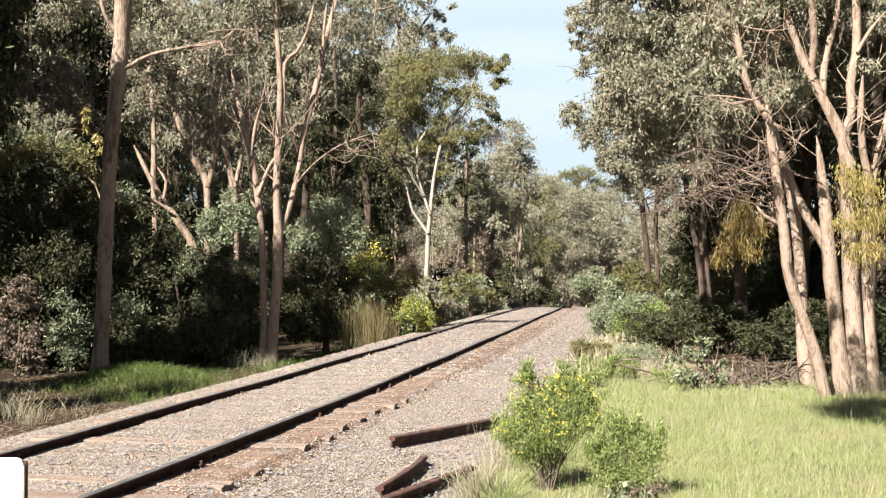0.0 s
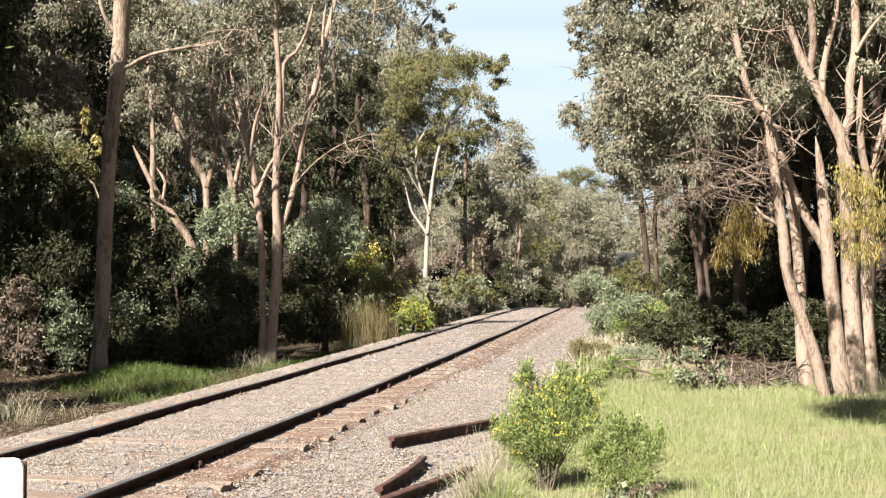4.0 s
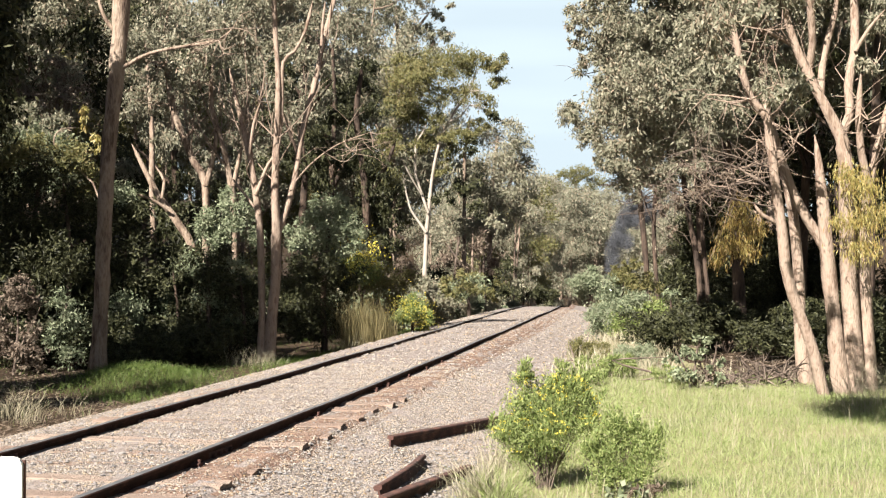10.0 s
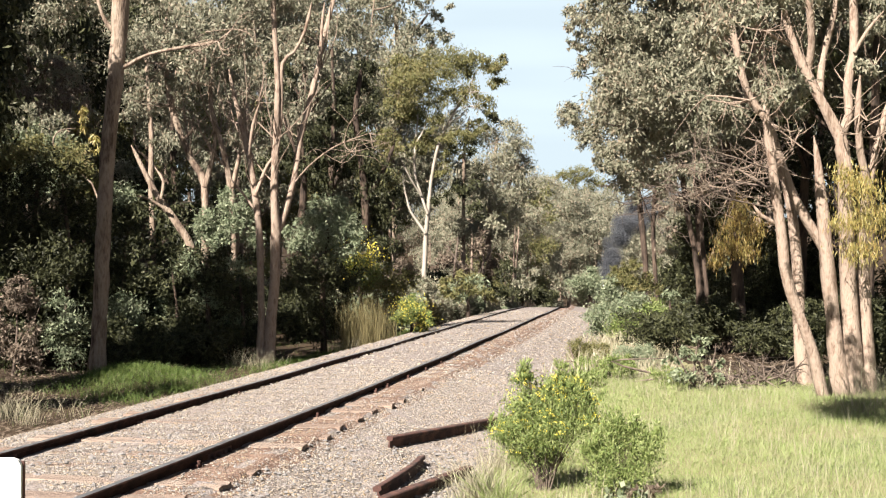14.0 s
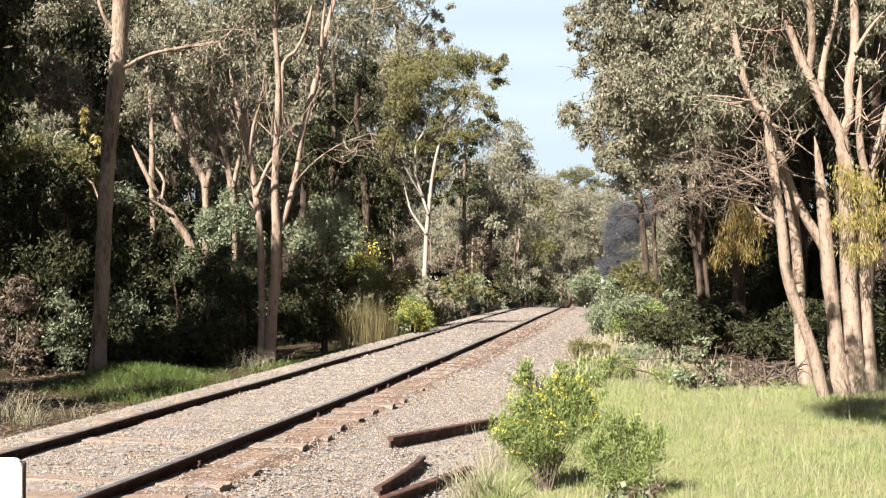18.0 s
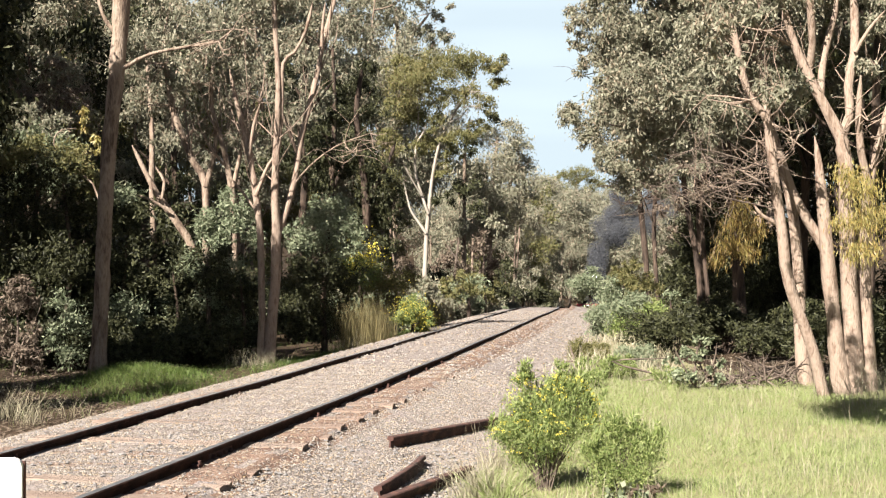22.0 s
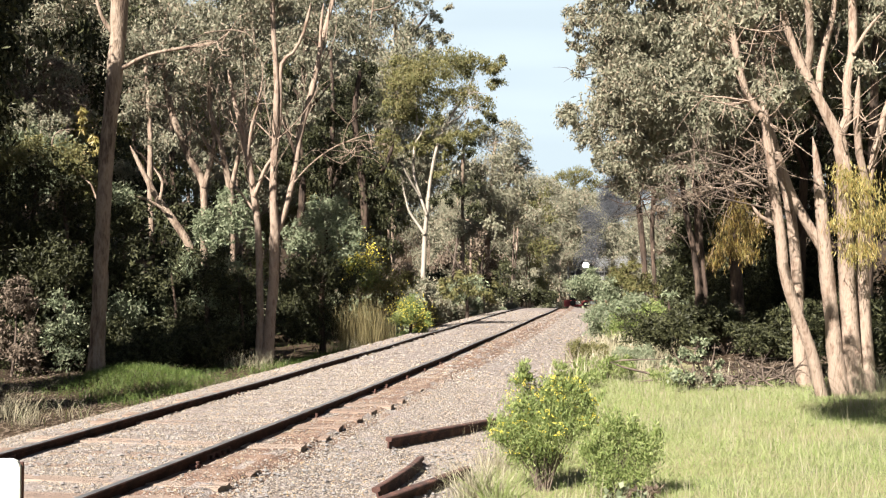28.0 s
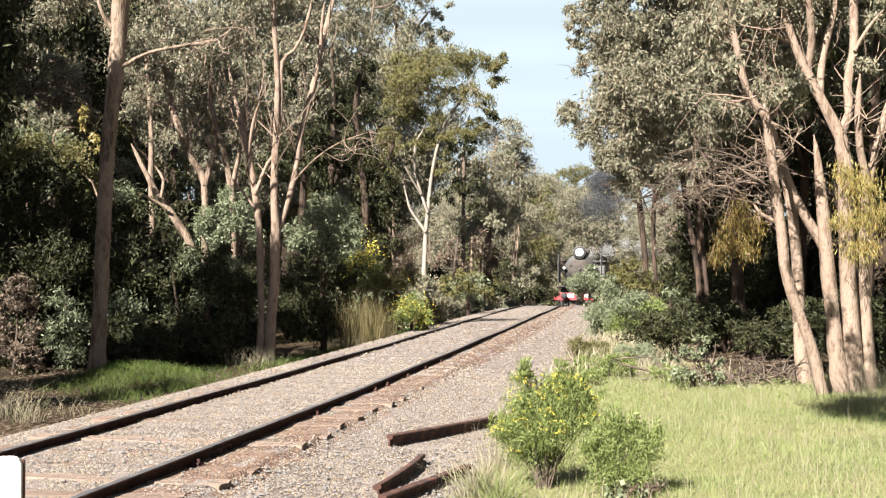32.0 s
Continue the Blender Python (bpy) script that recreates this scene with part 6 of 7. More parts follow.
limb(t, "dead_wood", (0, 0, -0.26, 0.017), (-0.25, -0.1, 0.18, 0.013), (-0.39, -0.16, 0.44, 0.009))
limb(t, "dead_wood", (0, 0, -0.26, 0.017), (0.25, -0.05, 0.17, 0.013), (0.29, -0.09, 0.48, 0.009))
crown(t, "wattle_leaf", 0.055, 0.042, 0.8, (-0.19, 0.23, 0.29, 0.19), (0.14, -0.08, 0.33, 0.21), (-0.07, -0.04, 0.04, 0.22), (-0.31, -0.17, -0.01, 0.17), (0.2, -0.13, -0.03, 0.19), (0.02, -0.09, 0.52, 0.11), (0.36, 0.13, 0.16, 0.12), (-0.4, 0.06, 0.21, 0.1), droop=0.1)
crown(t, "brown_leaf", 0.05, 0.04, 0.5, (0.24, 0.19, 0.07, 0.21), (0.37, 0.16, -0.1, 0.14), droop=0.1)
crown(t, "gum_leaf", 0.055, 0.045, 0.8, (-0.05, 0.07, -0.14, 0.24), (0.28, 0.18, -0.24, 0.18), (0.77, 0.01, -0.22, 0.12), (0.54, -0.02, -0.26, 0.1), droop=0.1)
# scrub among the right-hand stems, leaves darkened to stand for shade
t = plant("shrub", 8.35, 34, "scrub under the gum trees, coloured dark for shade", "shrub")
trunk(t, "dark_shade_bark", (0, 0, -0.25, 0.049), (0.04, 0.04, 0.34, 0.049))
crown(t, "shade_leaf", 0.12, 0.04, 1.5, (0.19, 0.78, 0.31, 0.83), (1.19, 0.8, -0.02, 0.76), (-0.33, -0.02, -0.31, 0.58), (0.78, 0.49, 0.98, 0.76), (1.58, -0.14, 0.34, 0.64), (-0.64, 0.77, 0.64, 0.66), (1.5, 0.72, 1.64, 0.73), (-0.24, -0.32, 1.31, 0.64), droop=0.3)
t = plant("shrub", 10.93, 35, "scrub behind the pale trunks, coloured dark for shade", "shrub")
trunk(t, "dark_shade_bark", (0, 0, -0.26, 0.05), (0.05, 0.04, 0.3, 0.05))
crown(t, "shade_leaf", 0.12, 0.04, 1.5, (-0.18, -0.58, 0.32, 0.75), (0.4, -0.81, 1.31, 0.81), (2, 0.44, 0.29, 0.84), (1.55, -0.33, -0.68, 0.66), (2.51, 0.04, 1.3, 0.83), (-0.09, 0.25, 1.64, 0.74), (0.89, -0.81, 2.61, 0.72), (2.11, 0.29, -0.38, 0.5), droop=0.3)
# high dark masses stand in for the shade of the hollow
crown(t, "shade_leaf", 0.14, 0.045, 1.4, (-0.14, -0.45, 3.12, 0.82), (-0.71, -0.14, 4.13, 0.83), (-1.58, -0.29, 2.46, 0.76), (-3.58, 0.43, 2.48, 0.74), (-3.06, 0.49, 3.33, 0.85), (-2.44, -0.43, 4.11, 0.82), (-1.83, -0.63, 5.23, 0.65), (1.85, -0.4, 4.6, 0.82), (0.94, -0.18, 6.28, 0.83), (1.4, -0.74, 7.18, 0.72), (-0.36, -0.64, 5.23, 0.75), droop=0.5)
t = plant("dead_tree", -7.87, 27, "thin bleached dead sapling among dark wattles", "dead tree")
trunk(t, "grey_bark", (0.13, 0, -0.56, 0.023), (0.08, 0.08, 1.34, 0.023), (-0.02, 0.16, 3.28, 0.023), (-0.34, 0.19, 3.78, 0.019), (-0.76, 0.21, 4.19, 0.019), (-1.04, 0.22, 4.43, 0.016), (-1.07, 0.24, 4.69, 0.016), (-0.9, 0.25, 4.87, 0.012), (-0.56, 0.26, 4.9, 0.008))
t = plant("wattle_tree", -10.03, 29.5, "feathery olive-green wattle top catching the sun", "wattle")
trunk(t, "dark_shade_bark", (0, 0, -0.64, 0.084), (0, 0.09, 2.03, 0.07), (-0.1, 0.14, 3.73, 0.056), (-0.17, 0.18, 4.86, 0.028))
limb(t, "dark_shade_bark", (-0.03, 0, 3.3, 0.042), (0.45, 0.34, 4.17, 0.028), (0.68, 0.51, 4.62, 0.014))
crown(t, "wattle_leaf", 0.12, 0.036, 1.8, (-0.74, 0.49, 4.83, 0.52), (-0.11, 0.33, 5.05, 0.44), (0.51, -0.1, 4.66, 0.41), (0.91, -0.23, 4.23, 0.34), (-0.66, -0.19, 4.12, 0.50), (0.21, -0.03, 4.03, 0.41), (-0.29, 0.02, 3.72, 0.44), droop=0.2, per=30, spread=0.26)
crown(t, "gum_leaf", 0.12, 0.036, 1.2, (-0.44, 0.04, 5.55, 0.42), (0.46, -0.12, 5.32, 0.36), (-0.96, 0.31, 5.3, 0.37), droop=0.4)
t = plant("wattle_tree", -5.58, 28.3, "feathery wattles round the feet of the leaning trunks, darkened for shade", "wattle")
trunk(t, "dark_shade_bark", (0.03, 0, -0.62, 0.054), (0.01, -0.05, 0.8, 0.054), (-0.04, -0.09, 2.01, 0.04))
trunk(t, "dark_shade_bark", (-0.78, 0, -0.62, 0.054), (-0.73, -0.01, 0.53, 0.04), (-0.86, -0.01, 1.61, 0.027))
trunk(t, "dark_shade_bark", (0.89, 0, -0.62, 0.04), (0.82, 0.07, 0.53, 0.041), (0.72, 0.13, 1.47, 0.027))
# dark and pale leaves mixed to imitate shade and sun flecks
crown(t, "shade_leaf", 0.12, 0.035, 1.4, (-0.61, 0.34, 1.61, 0.46), (0.18, -0.24, 1.34, 0.48), (0.72, -0.28, 1.07, 0.45), (-0.35, 0.4, 0.65, 0.55), (0.64, -0.57, 0.35, 0.48), (-0.84, -0.43, 0.48, 0.48), (-1.15, 0.03, 1.34, 0.43), (0.8, 0.03, -0.22, 0.35), (0.07, -0.37, -0.13, 0.45), (-0.71, -0.44, -0.19, 0.4), (0.38, -0.25, 1.94, 0.35), droop=0.1)
crown(t, "wattle_leaf", 0.11, 0.03, 0.9, (-0.6, 0.26, 1.74, 0.41), (0.21, -0.04, 1.07, 0.46), (-1.05, 0.47, 0.79, 0.41), (0.63, 0.28, 0.52, 0.41), (-0.37, 0.46, 0.1, 0.41), (0.66, -0.33, 1.74, 0.29), droop=0.1, per=30, spread=0.26)


# ---- low plants near the camera ----
def flowering_bush(x, y, masses, blooms, label):
    t = plant("flowering_bush" if blooms else "bush", x, y, label, "bush")
    z0 = t.location.z
    stems = []
    for a, b, c, r in masses:
        e = np.array([a, b, c])
        for _ in range(3):
            q = e + rng.standard_normal(3) * r * 0.5
            stems.append(tube([(0.03 * rng.standard_normal(), 0.03 * rng.standard_normal(), -0.03, 0.007), (*(q * np.array([0.45, 0.45, 0.5])), 0.005), (*q, 0.002)], 5, 0.12, 0.0))
    v, f = merged(stems)
    tagged(child("stemwork", mesh_from("stemwork", v, f, M["dead_wood"], True), t), kind="stuff")
    rows = [(a, b, c + z0, r) for a, b, c, r in masses]
    crown(t, "green_leaf", 0.034, 0.0082, 2.2, *rows, droop=-0.7, name="foliage", per=14, spread=0.35)
    shoots = []
    for a, b, c, r in masses:
        if c < 0.4:
            continue
        for _ in range(3):
            q = np.array([a, b, c + 0.5 * r]) + rng.standard_normal(3) * r * np.array([0.7, 0.7, 0.2])
            for k in range(3):
                shoots.append((q[0], q[1], q[2] + z0 + 0.05 * k, 0.028 - 0.006 * k))
    crown(t, "green_leaf", 0.05, 0.010, 1.6, *shoots, droop=-1.2, name="shoot_foliage", per=8, spread=0.5)
    if blooms:
        tops = []
        for a, b, c, r in masses:
            for _ in range(max(3, int(r * 200))):
                d = rng.standard_normal(3)
                d = d / np.linalg.norm(d) * r * (0.95 + 0.45 * rng.random())
                tops.append((a + d[0], b + d[1] - 0.02, c + abs(d[2]) * 1.1, 0.012, 8))
        v, f = leaf_cloud(tops, 0.011, 0.009, -0.3, 8, 0.6)
        tagged(child("blossom", mesh_from("blossom", v, f, M["flower"]), t, "small bright yellow flowers"), kind="stuff")
    return t


flowering_bush(0.87, 10.2, [(-0.17, 0, 0.72, 0.15), (0.03, 0.1, 0.76, 0.17), (0.22, 0, 0.80, 0.14), (0.35, 0.05, 0.72, 0.11), (-0.25, -0.05, 0.50, 0.15), (-0.03, -0.12, 0.50, 0.18), (0.22, 0, 0.55, 0.17),
                            (-0.17, 0, 0.32, 0.13), (0.05, 0.1, 0.27, 0.14), (-0.36, 0, 0.46, 0.09), (-0.20, 0, 0.93, 0.06), (-0.12, 0.05, 0.95, 0.05), (0.10, 0, 0.91, 0.07), (0.27, 0, 0.89, 0.06), (0.38, 0, 0.58, 0.10)], True,
               "green bush with small yellow flowers on the gravel's edge")
flowering_bush(1.45, 9.8, [(-0.15, 0, 0.36, 0.14), (0.04, 0.05, 0.45, 0.16), (0.23, 0, 0.36, 0.13), (-0.10, -0.05, 0.18, 0.13), (0.13, -0.05, 0.18, 0.14), (0.27, 0, 0.46, 0.08), (-0.24, 0, 0.40, 0.08), (-0.05, 0, 0.57, 0.08), (0.13, 0, 0.55, 0.07)], False,
               "low rounded bright green bush in grass")


def grass_tuft(x, y, height, wide, count, mat, label, width=0.006, lean=0.5):
    t = plant("grass_tuft", x, y, label, "grass", "grass tufts")
    r = rng.standard_normal((count, 3)) * wide * 0.35
    r[:, 2] = -0.02
    v, f = blades(r, height, width, lean)
    tagged(child("turf", mesh_from("turf", v, f, M[mat]), t), kind="stuff")
    return t


for x, y, h, w, n, mat in [(0.32, 9.3, 0.34, 0.24, 420, "dry_grass"), (0.42, 9.1, 0.30, 0.2, 300, "grass"), (-0.03, 9.9, 0.12, 0.2, 60, "dry_grass"), (0.55, 11.2, 0.22, 0.3, 200, "dry_grass"),
                           (0.75, 12.6, 0.2, 0.35, 200, "dry_grass"), (-6.6, 18.0, 0.45, 0.4, 130, "dry_grass"), (-6.0, 17.3, 0.4, 0.4, 120, "dry_grass"), (-5.5, 17.9, 0.3, 0.4, 50, "dry_grass"), (-5.2, 20.2, 0.2, 0.7, 260, "lush_grass"), (-5.9, 21.0, 0.2, 0.8, 300, "lush_grass"), (-4.8, 21.6, 0.2, 0.6, 240, "lush_grass"), (-3.95, 26.0, 0.36, 0.6, 120, "dry_grass"),
                           (-4.6, 26.6, 0.36, 0.6, 90, "dry_grass"), (5.4, 15.4, 0.55, 0.9, 160, "dry_grass"), (6.1, 16.4, 0.5, 0.7, 130, "dry_grass"), (-2.2, 30.2, 0.5, 0.7, 300, "dry_grass"), (-1.2, 33.0, 0.4, 0.6, 200, "grass")]:
    grass_tuft(x, y, h, w, n, mat, "tuft of tall pale seeding grass" if mat == "dry_grass" else "tuft of fresh green grass")
for i, (x, y, s) in enumerate([(-2.3, 30.2, 1.0), (-2.05, 30.5, 0.9), (-1.75, 30.0, 1.0), (-1.6, 30.8, 0.85)]):
    t = plant("reed_clump", x, y, "clump of dry straw-coloured broom stems", "reeds", "reed clumps")
    r = rng.standard_normal((300, 3)) * 0.2
    r[:, 2] = -0.02
    v, f = blades(r, 1.15 * s, 0.010, 0.15)
    tagged(child("thatch", mesh_from("thatch", v, f, M["reed"]), t), kind="stuff")

herb = plant("herb", 1.44, 9.3, "low silvery-leaved herb with reddish shoots", "herb")
crown(herb, "wattle_leaf", 0.07, 0.035, 1.0, (-0.05, 0, herb.location.z + 0.10, 0.10), (0.10, 0, herb.location.z + 0.08, 0.09), droop=-0.1, name="foliage")
crown(herb, "brown_leaf", 0.05, 0.02, 0.8, (0.25, 0, herb.location.z + 0.10, 0.10), (0.02, -0.05, herb.location.z + 0.16, 0.06), droop=-0.4, name="red_foliage")
for x, y, h, w, leaf in [(3.0, 20.5, 0.34, 0.9, "green_leaf"), (2.5, 22.0, 0.3, 0.8, "green_leaf"), (3.7, 23.0, 0.42, 1.0, "wattle_leaf"), (3.1, 24.6, 0.4, 0.9, "olive_leaf"), (2.4, 19.0, 0.24, 0.7, "green_leaf"), (3.6, 19.2, 0.3, 0.7, "green_leaf")]:
    wild_bush("weed_clump", x, y, "low grey-green weeds in meadow grass", "weeds", h, w, int(x * 100), leaf, "dead_wood", 0.05, 0.014, 0.9, 8, -0.5, "weed clumps")

for i, (x, y, h, w) in enumerate([(6.95, 60.2, 0.42, 0.8), (7.2, 59.2, 0.42, 0.8), (7.35, 61.0, 0.42, 0.9), (7.8, 62.5, 0.45, 1.0), (8.3, 61.6, 0.5, 1.0), (7.5, 63.4, 0.4, 0.9), (8.6, 63.0, 0.55, 1.1)]):
    wild_bush("weed_clump", x, y, "low dusty weeds on the shoulder of the ballast", "weeds", h, w, 780 + i, ("olive_leaf", "grey_leaf")[i % 2], "dead_wood", 0.08, 0.025, 1.6, 9, -0.2, "weed clumps").location.z += 0.2

# ---- grass ----
def scatter(count, x0, x1, y0, y1, keep):
    p = np.stack([x0 + (x1 - x0) * rng.random(count), y0 + (y1 - y0) * rng.random(count)], 1)
    p = p[keep(p[:, 0], p[:, 1])]
    return np.column_stack([p, ground_z(p[:, 0], p[:, 1]) - 0.01])


def meadow():
    def inside(x, y):
        o = x - line_at(y)[0]
        edge = 2.75 + 0.25 * np.sin(2.3 * y) + 0.3 * rng.random(len(x))
        back = 19.6 + 0.6 * np.sin(1.7 * x) + 0.9 * rng.random(len(x))
        clear = np.minimum(np.hypot(x - 0.87, y - 10.2), np.hypot(x - 1.45, y - 9.8)) > 0.12
        return (o > edge) & ((y < back) | ((o < 5.0) & (y < 58))) & (x < 0.42 * y + 1.2) & clear
    short = scatter(360000, -2, 11, 7, 22, inside)
    v, f = blades(short, 0.072, 0.004, 0.5)
    g = child("meadow_grass", mesh_from("meadow_grass", v, f, M["grass"]))
    tagged(g, "short bright green meadow grass", "grass", kind="stuff")
    tall = scatter(15000, -2, 11, 7, 24, inside)
    wave = np.sin(tall[:, 0] * 1.9 + 1.0) + np.sin(tall[:, 1] * 1.3 + tall[:, 0])
    tall = tall[wave > -0.4]
    v, f = blades(tall, 0.26, 0.0034, 0.2)
    g = child("seeding_grass", mesh_from("seeding_grass", v, f, M["dry_grass"]))
    tagged(g, "thin pale seeding grass stalks over the meadow", "grass", kind="stuff")
    verge = scatter(26000, -1, 12, 20, 58, inside)
    v, f = blades(verge, 0.28, 0.018, 0.4)
    g = child("verge_grass", mesh_from("verge_grass", v, f, M["dry_grass"]))
    tagged(g, "rough straw-coloured grass along the ballast", "grass", kind="stuff")

    def bank(x, y):
        o = x - line_at(y)[0]
        return (o < -3.0) & (o > -10) & (rng.random(len(x)) < 0.012 + 1.5 * np.exp(-((x + 5.9) / 1.0) ** 2 - ((y - 23.4) / 1.3) ** 2) + 0.25 * (y > 25) * np.exp(-((o + 3.8) / 0.4) ** 2))
    green = scatter(420000, -11, 2, 17, 44, bank)
    v, f = blades(green, 0.15, 0.008, 0.6)
    g = child("bank_grass", mesh_from("bank_grass", v, f, M["lush_grass"]))
    tagged(g, "lush green grass on the shaded bank", "grass", kind="stuff")


meadow()

# ---- litter under the gums ----
def fallen_branch(x, y, length, turn, r, label, bark="dead_wood"):
    t = plant("fallen_branch", x, y, label, "branch", "fallen branches")
    pts = [(0, 0, t.location.z + r, r)]
    for k in (0.35, 0.7, 1.0):
        pts.append((length * k * math.cos(radians(turn)) + 0.08 * rng.standard_normal(), length * k * math.sin(radians(turn)) + 0.08 * rng.standard_normal(), t.location.z + r + 0.12 * rng.random(), r * (1.05 - 0.8 * k)))
    limb(t, bark, *pts, name="branch", sides=6)
    mid = pts[2]
    limb(t, bark, mid, (mid[0] + 0.3 * length * rng.standard_normal(), mid[1] + 0.15, mid[2] + 0.25, r * 0.4), (mid[0] + 0.45 * length * rng.standard_normal(), mid[1] + 0.2, mid[2] + 0.3, r * 0.15), name="side_shoot", sides=5)


for x, y, ln, tu, r in [(4.6, 19.0, 1.4, 160, 0.04), (5.0, 19.3, 1.2, 30, 0.035), (4.2, 19.6, 1.6, 15, 0.05), (5.8, 19.4, 1.0, 100, 0.03), (3.3, 22.5, 1.1, 170, 0.035), (5.5, 18.6, 0.9, 60, 0.02)]:
    fallen_branch(x, y, ln, tu, r, "bare fallen branch lying in grass")
def leaf_litter(name, count, x0, x1, y0, y1, keep, label):
    """Fallen leaves and bark flakes lying flat, thicker in drifts."""
    p = scatter(count, x0, x1, y0, y1, keep)
    drift = np.sin(p[:, 0] * 2.1) + np.sin(p[:, 1] * 1.6 + p[:, 0])
    p = p[drift > rng.uniform(-2, 1.2, len(p))]
    n = len(p)
    a = rng.random(n) * 6.28
    d = np.stack([np.cos(a), np.sin(a), rng.uniform(-0.3, 0.3, n)], 1)
    e = np.stack([-np.sin(a), np.cos(a), rng.uniform(-0.3, 0.3, n)], 1)
    ln, wd = 0.05 * (0.5 + rng.random(n))[:, None], 0.016 * (0.5 + rng.random(n))[:, None]
    p = p + np.array([0, 0, 0.025])
    v = np.stack([p - d * ln, p + e * wd, p + d * ln, p - e * wd], 1).reshape(-1, 3)
    tagged(child(name, mesh_from(name, v, np.arange(4 * n).reshape(-1, 4), M["brown_leaf"])), label, "leaf litter", kind="stuff")


leaf_litter("leaf_litter", 26000, -12, -3, 15.5, 30, lambda x, y: x - line_at(y)[0] < -3.4, "dry brown gum leaves on shaded earth")
leaf_litter("leaf_litter", 24000, 3, 12, 19, 31, lambda x, y: (x - line_at(y)[0] > 4.2) & (y > 19.4), "dry brown leaves and bark under the gum trees")
heap = plant("twig_heap", 4.75, 19.2, "heap of dry brown twigs under the gum trees", "twigs")
twigs(heap, "dead_wood", [(0.4 * a, 0.2 * b, heap.location.z + 0.12) for a in (-1, 0, 1, 2) for b in (-1, 1)], 9, 0.55, 0.012)

# ---- sleepers, fixings and loose rails ----
def plank_mesh(seed):
    """A worn timber: a bar of nine stations with ragged edges and split ends."""
    r = random.Random(seed)
    n = 10
    verts, faces = [], []
    for k in range(n):
        x = -1.36 + 2.72 * k / (n - 1) + (r.uniform(-0.04, 0.04) if k in (0, n - 1) else 0)
        for y, z in ((-0.122, -0.13), (0.122, -0.13), (0.122, -0.012), (0.1, 0.0), (0.02, -0.004), (-0.1, 0.0), (-0.122, -0.012)):
            verts.append((x + r.uniform(-0.015, 0.015), y + r.uniform(-0.012, 0.012), z + (r.uniform(-0.014, 0.005) if z > -0.1 else 0)))
    m = 7
    for k in range(n - 1):
        for i in range(m):
            faces.append((k * m + i, k * m + (i + 1) % m, (k + 1) * m + (i + 1) % m, (k + 1) * m + i))
    me = bpy.data.meshes.new("sleeper")
    me.from_pydata(verts, [], faces + [tuple(range(m))[::-1], tuple(range((n - 1) * m, n * m))])
    me.materials.append(M["sleeper"])
    return me


def along(y, o, z, extra=0.0):
    x, zr = line_at(y)
    s = (line_at(y + 0.5)[0] - line_at(y - 0.5)[0])
    c = 1 / math.hypot(1, s)
    return pose(float(x + o * c), float(y - o * s * c), float(zr) + z, 0, 0, -math.degrees(math.atan(s)) + extra)


planks = [plank_mesh(i) for i in range(4)]
y = 2.0
while y < 78:
    child("sleeper", planks[place.randrange(4)], track, m=along(y, 0.05 + place.uniform(-0.05, 0.05), -0.084 + place.uniform(-0.016, 0.01) - 0.05 * min(1, max(0, (y - 15.5) / 4)), place.uniform(-1.5, 1.5)))
    y += 0.665


def fishplate_mesh():
    bm = box(-0.020, -0.28, -0.115, 0.020, 0.28, -0.045, 0.006)
    for k in (-0.2, -0.07, 0.07, 0.2):
        rod((0.015, k, -0.08), (0.05, k, -0.08), 0.022, sides=6, bm=bm)
        rod((-0.05, k, -0.08), (-0.015, k, -0.08), 0.022, sides=6, bm=bm)
    me = bpy.data.meshes.new("fishplate")
    bm.to_mesh(me), bm.free()
    me.materials.append(M["old_rust"])
    return me


plate = fishplate_mesh()
for y in (10.65, 24.0, 38.0):
    child("fishplate", plate, track, "rusty bolted joint plate", along(y, 0.835, 0.0))
for y in (9.9, 23.6, 37.6):
    child("fishplate", plate, track, "rusty bolted joint plate", along(y, -0.835, 0.0))
bm = box(-0.09, -0.05, -0.13, 0.09, 0.05, -0.095, 0.008)
rod((0.075, 0, -0.10), (0.075, 0, -0.07), 0.016, sides=8, bm=bm)
rod((-0.075, 0, -0.10), (-0.075, 0, -0.07), 0.016, sides=8, bm=bm)
clip = bpy.data.meshes.new("rail_clip")
bm.to_mesh(clip), bm.free()
clip.materials.append(M["old_rust"])
for k in range(46):
    for side in (-0.835, 0.835):
        if place.random() < 0.22:
            child("rail_clip", clip, track, m=along(6.7 + 0.665 * k + 0.02, side, 0.024))

half = [(0.0635, 0.0), (0.0635, 0.011), (0.012, 0.028), (0.008, 0.105), (0.034, 0.114), (0.036, 0.142), (0.028, 0.15)]


def old_rail(x0, y0, x1, y1, bow, lean, label, sunk=0.03):
    n = 9
    prof = half + [(-a, b) for a, b in half[::-1]]
    d = Vector((x1 - x0, y1 - y0, 0))
    ln = d.length
    bm = bmesh.new()
    rings = []
    for k in range(n):
        u = k / (n - 1)
        rings.append([bm.verts.new((a + bow * math.sin(math.pi * u), ln * u, b)) for a, b in prof])
    for a, b in zip(rings, rings[1:]):
        for i in range(len(prof)):
            bm.faces.new((a[i], b[i], b[(i + 1) % len(prof)], a[(i + 1) % len(prof)]))
    bm.faces.new(rings[0]), bm.faces.new(rings[-1][::-1])
    bmesh.ops.recalc_face_normals(bm, faces=bm.faces)
    ob = tagged(part("old_rail", bm, M["old_rust"], None), label, "rail", "loose rails")
    za, zb = (float(line_at(b)[1] + ballast_z(a - line_at(b)[0])) for a, b in ((x0, y0), (x1, y1)))
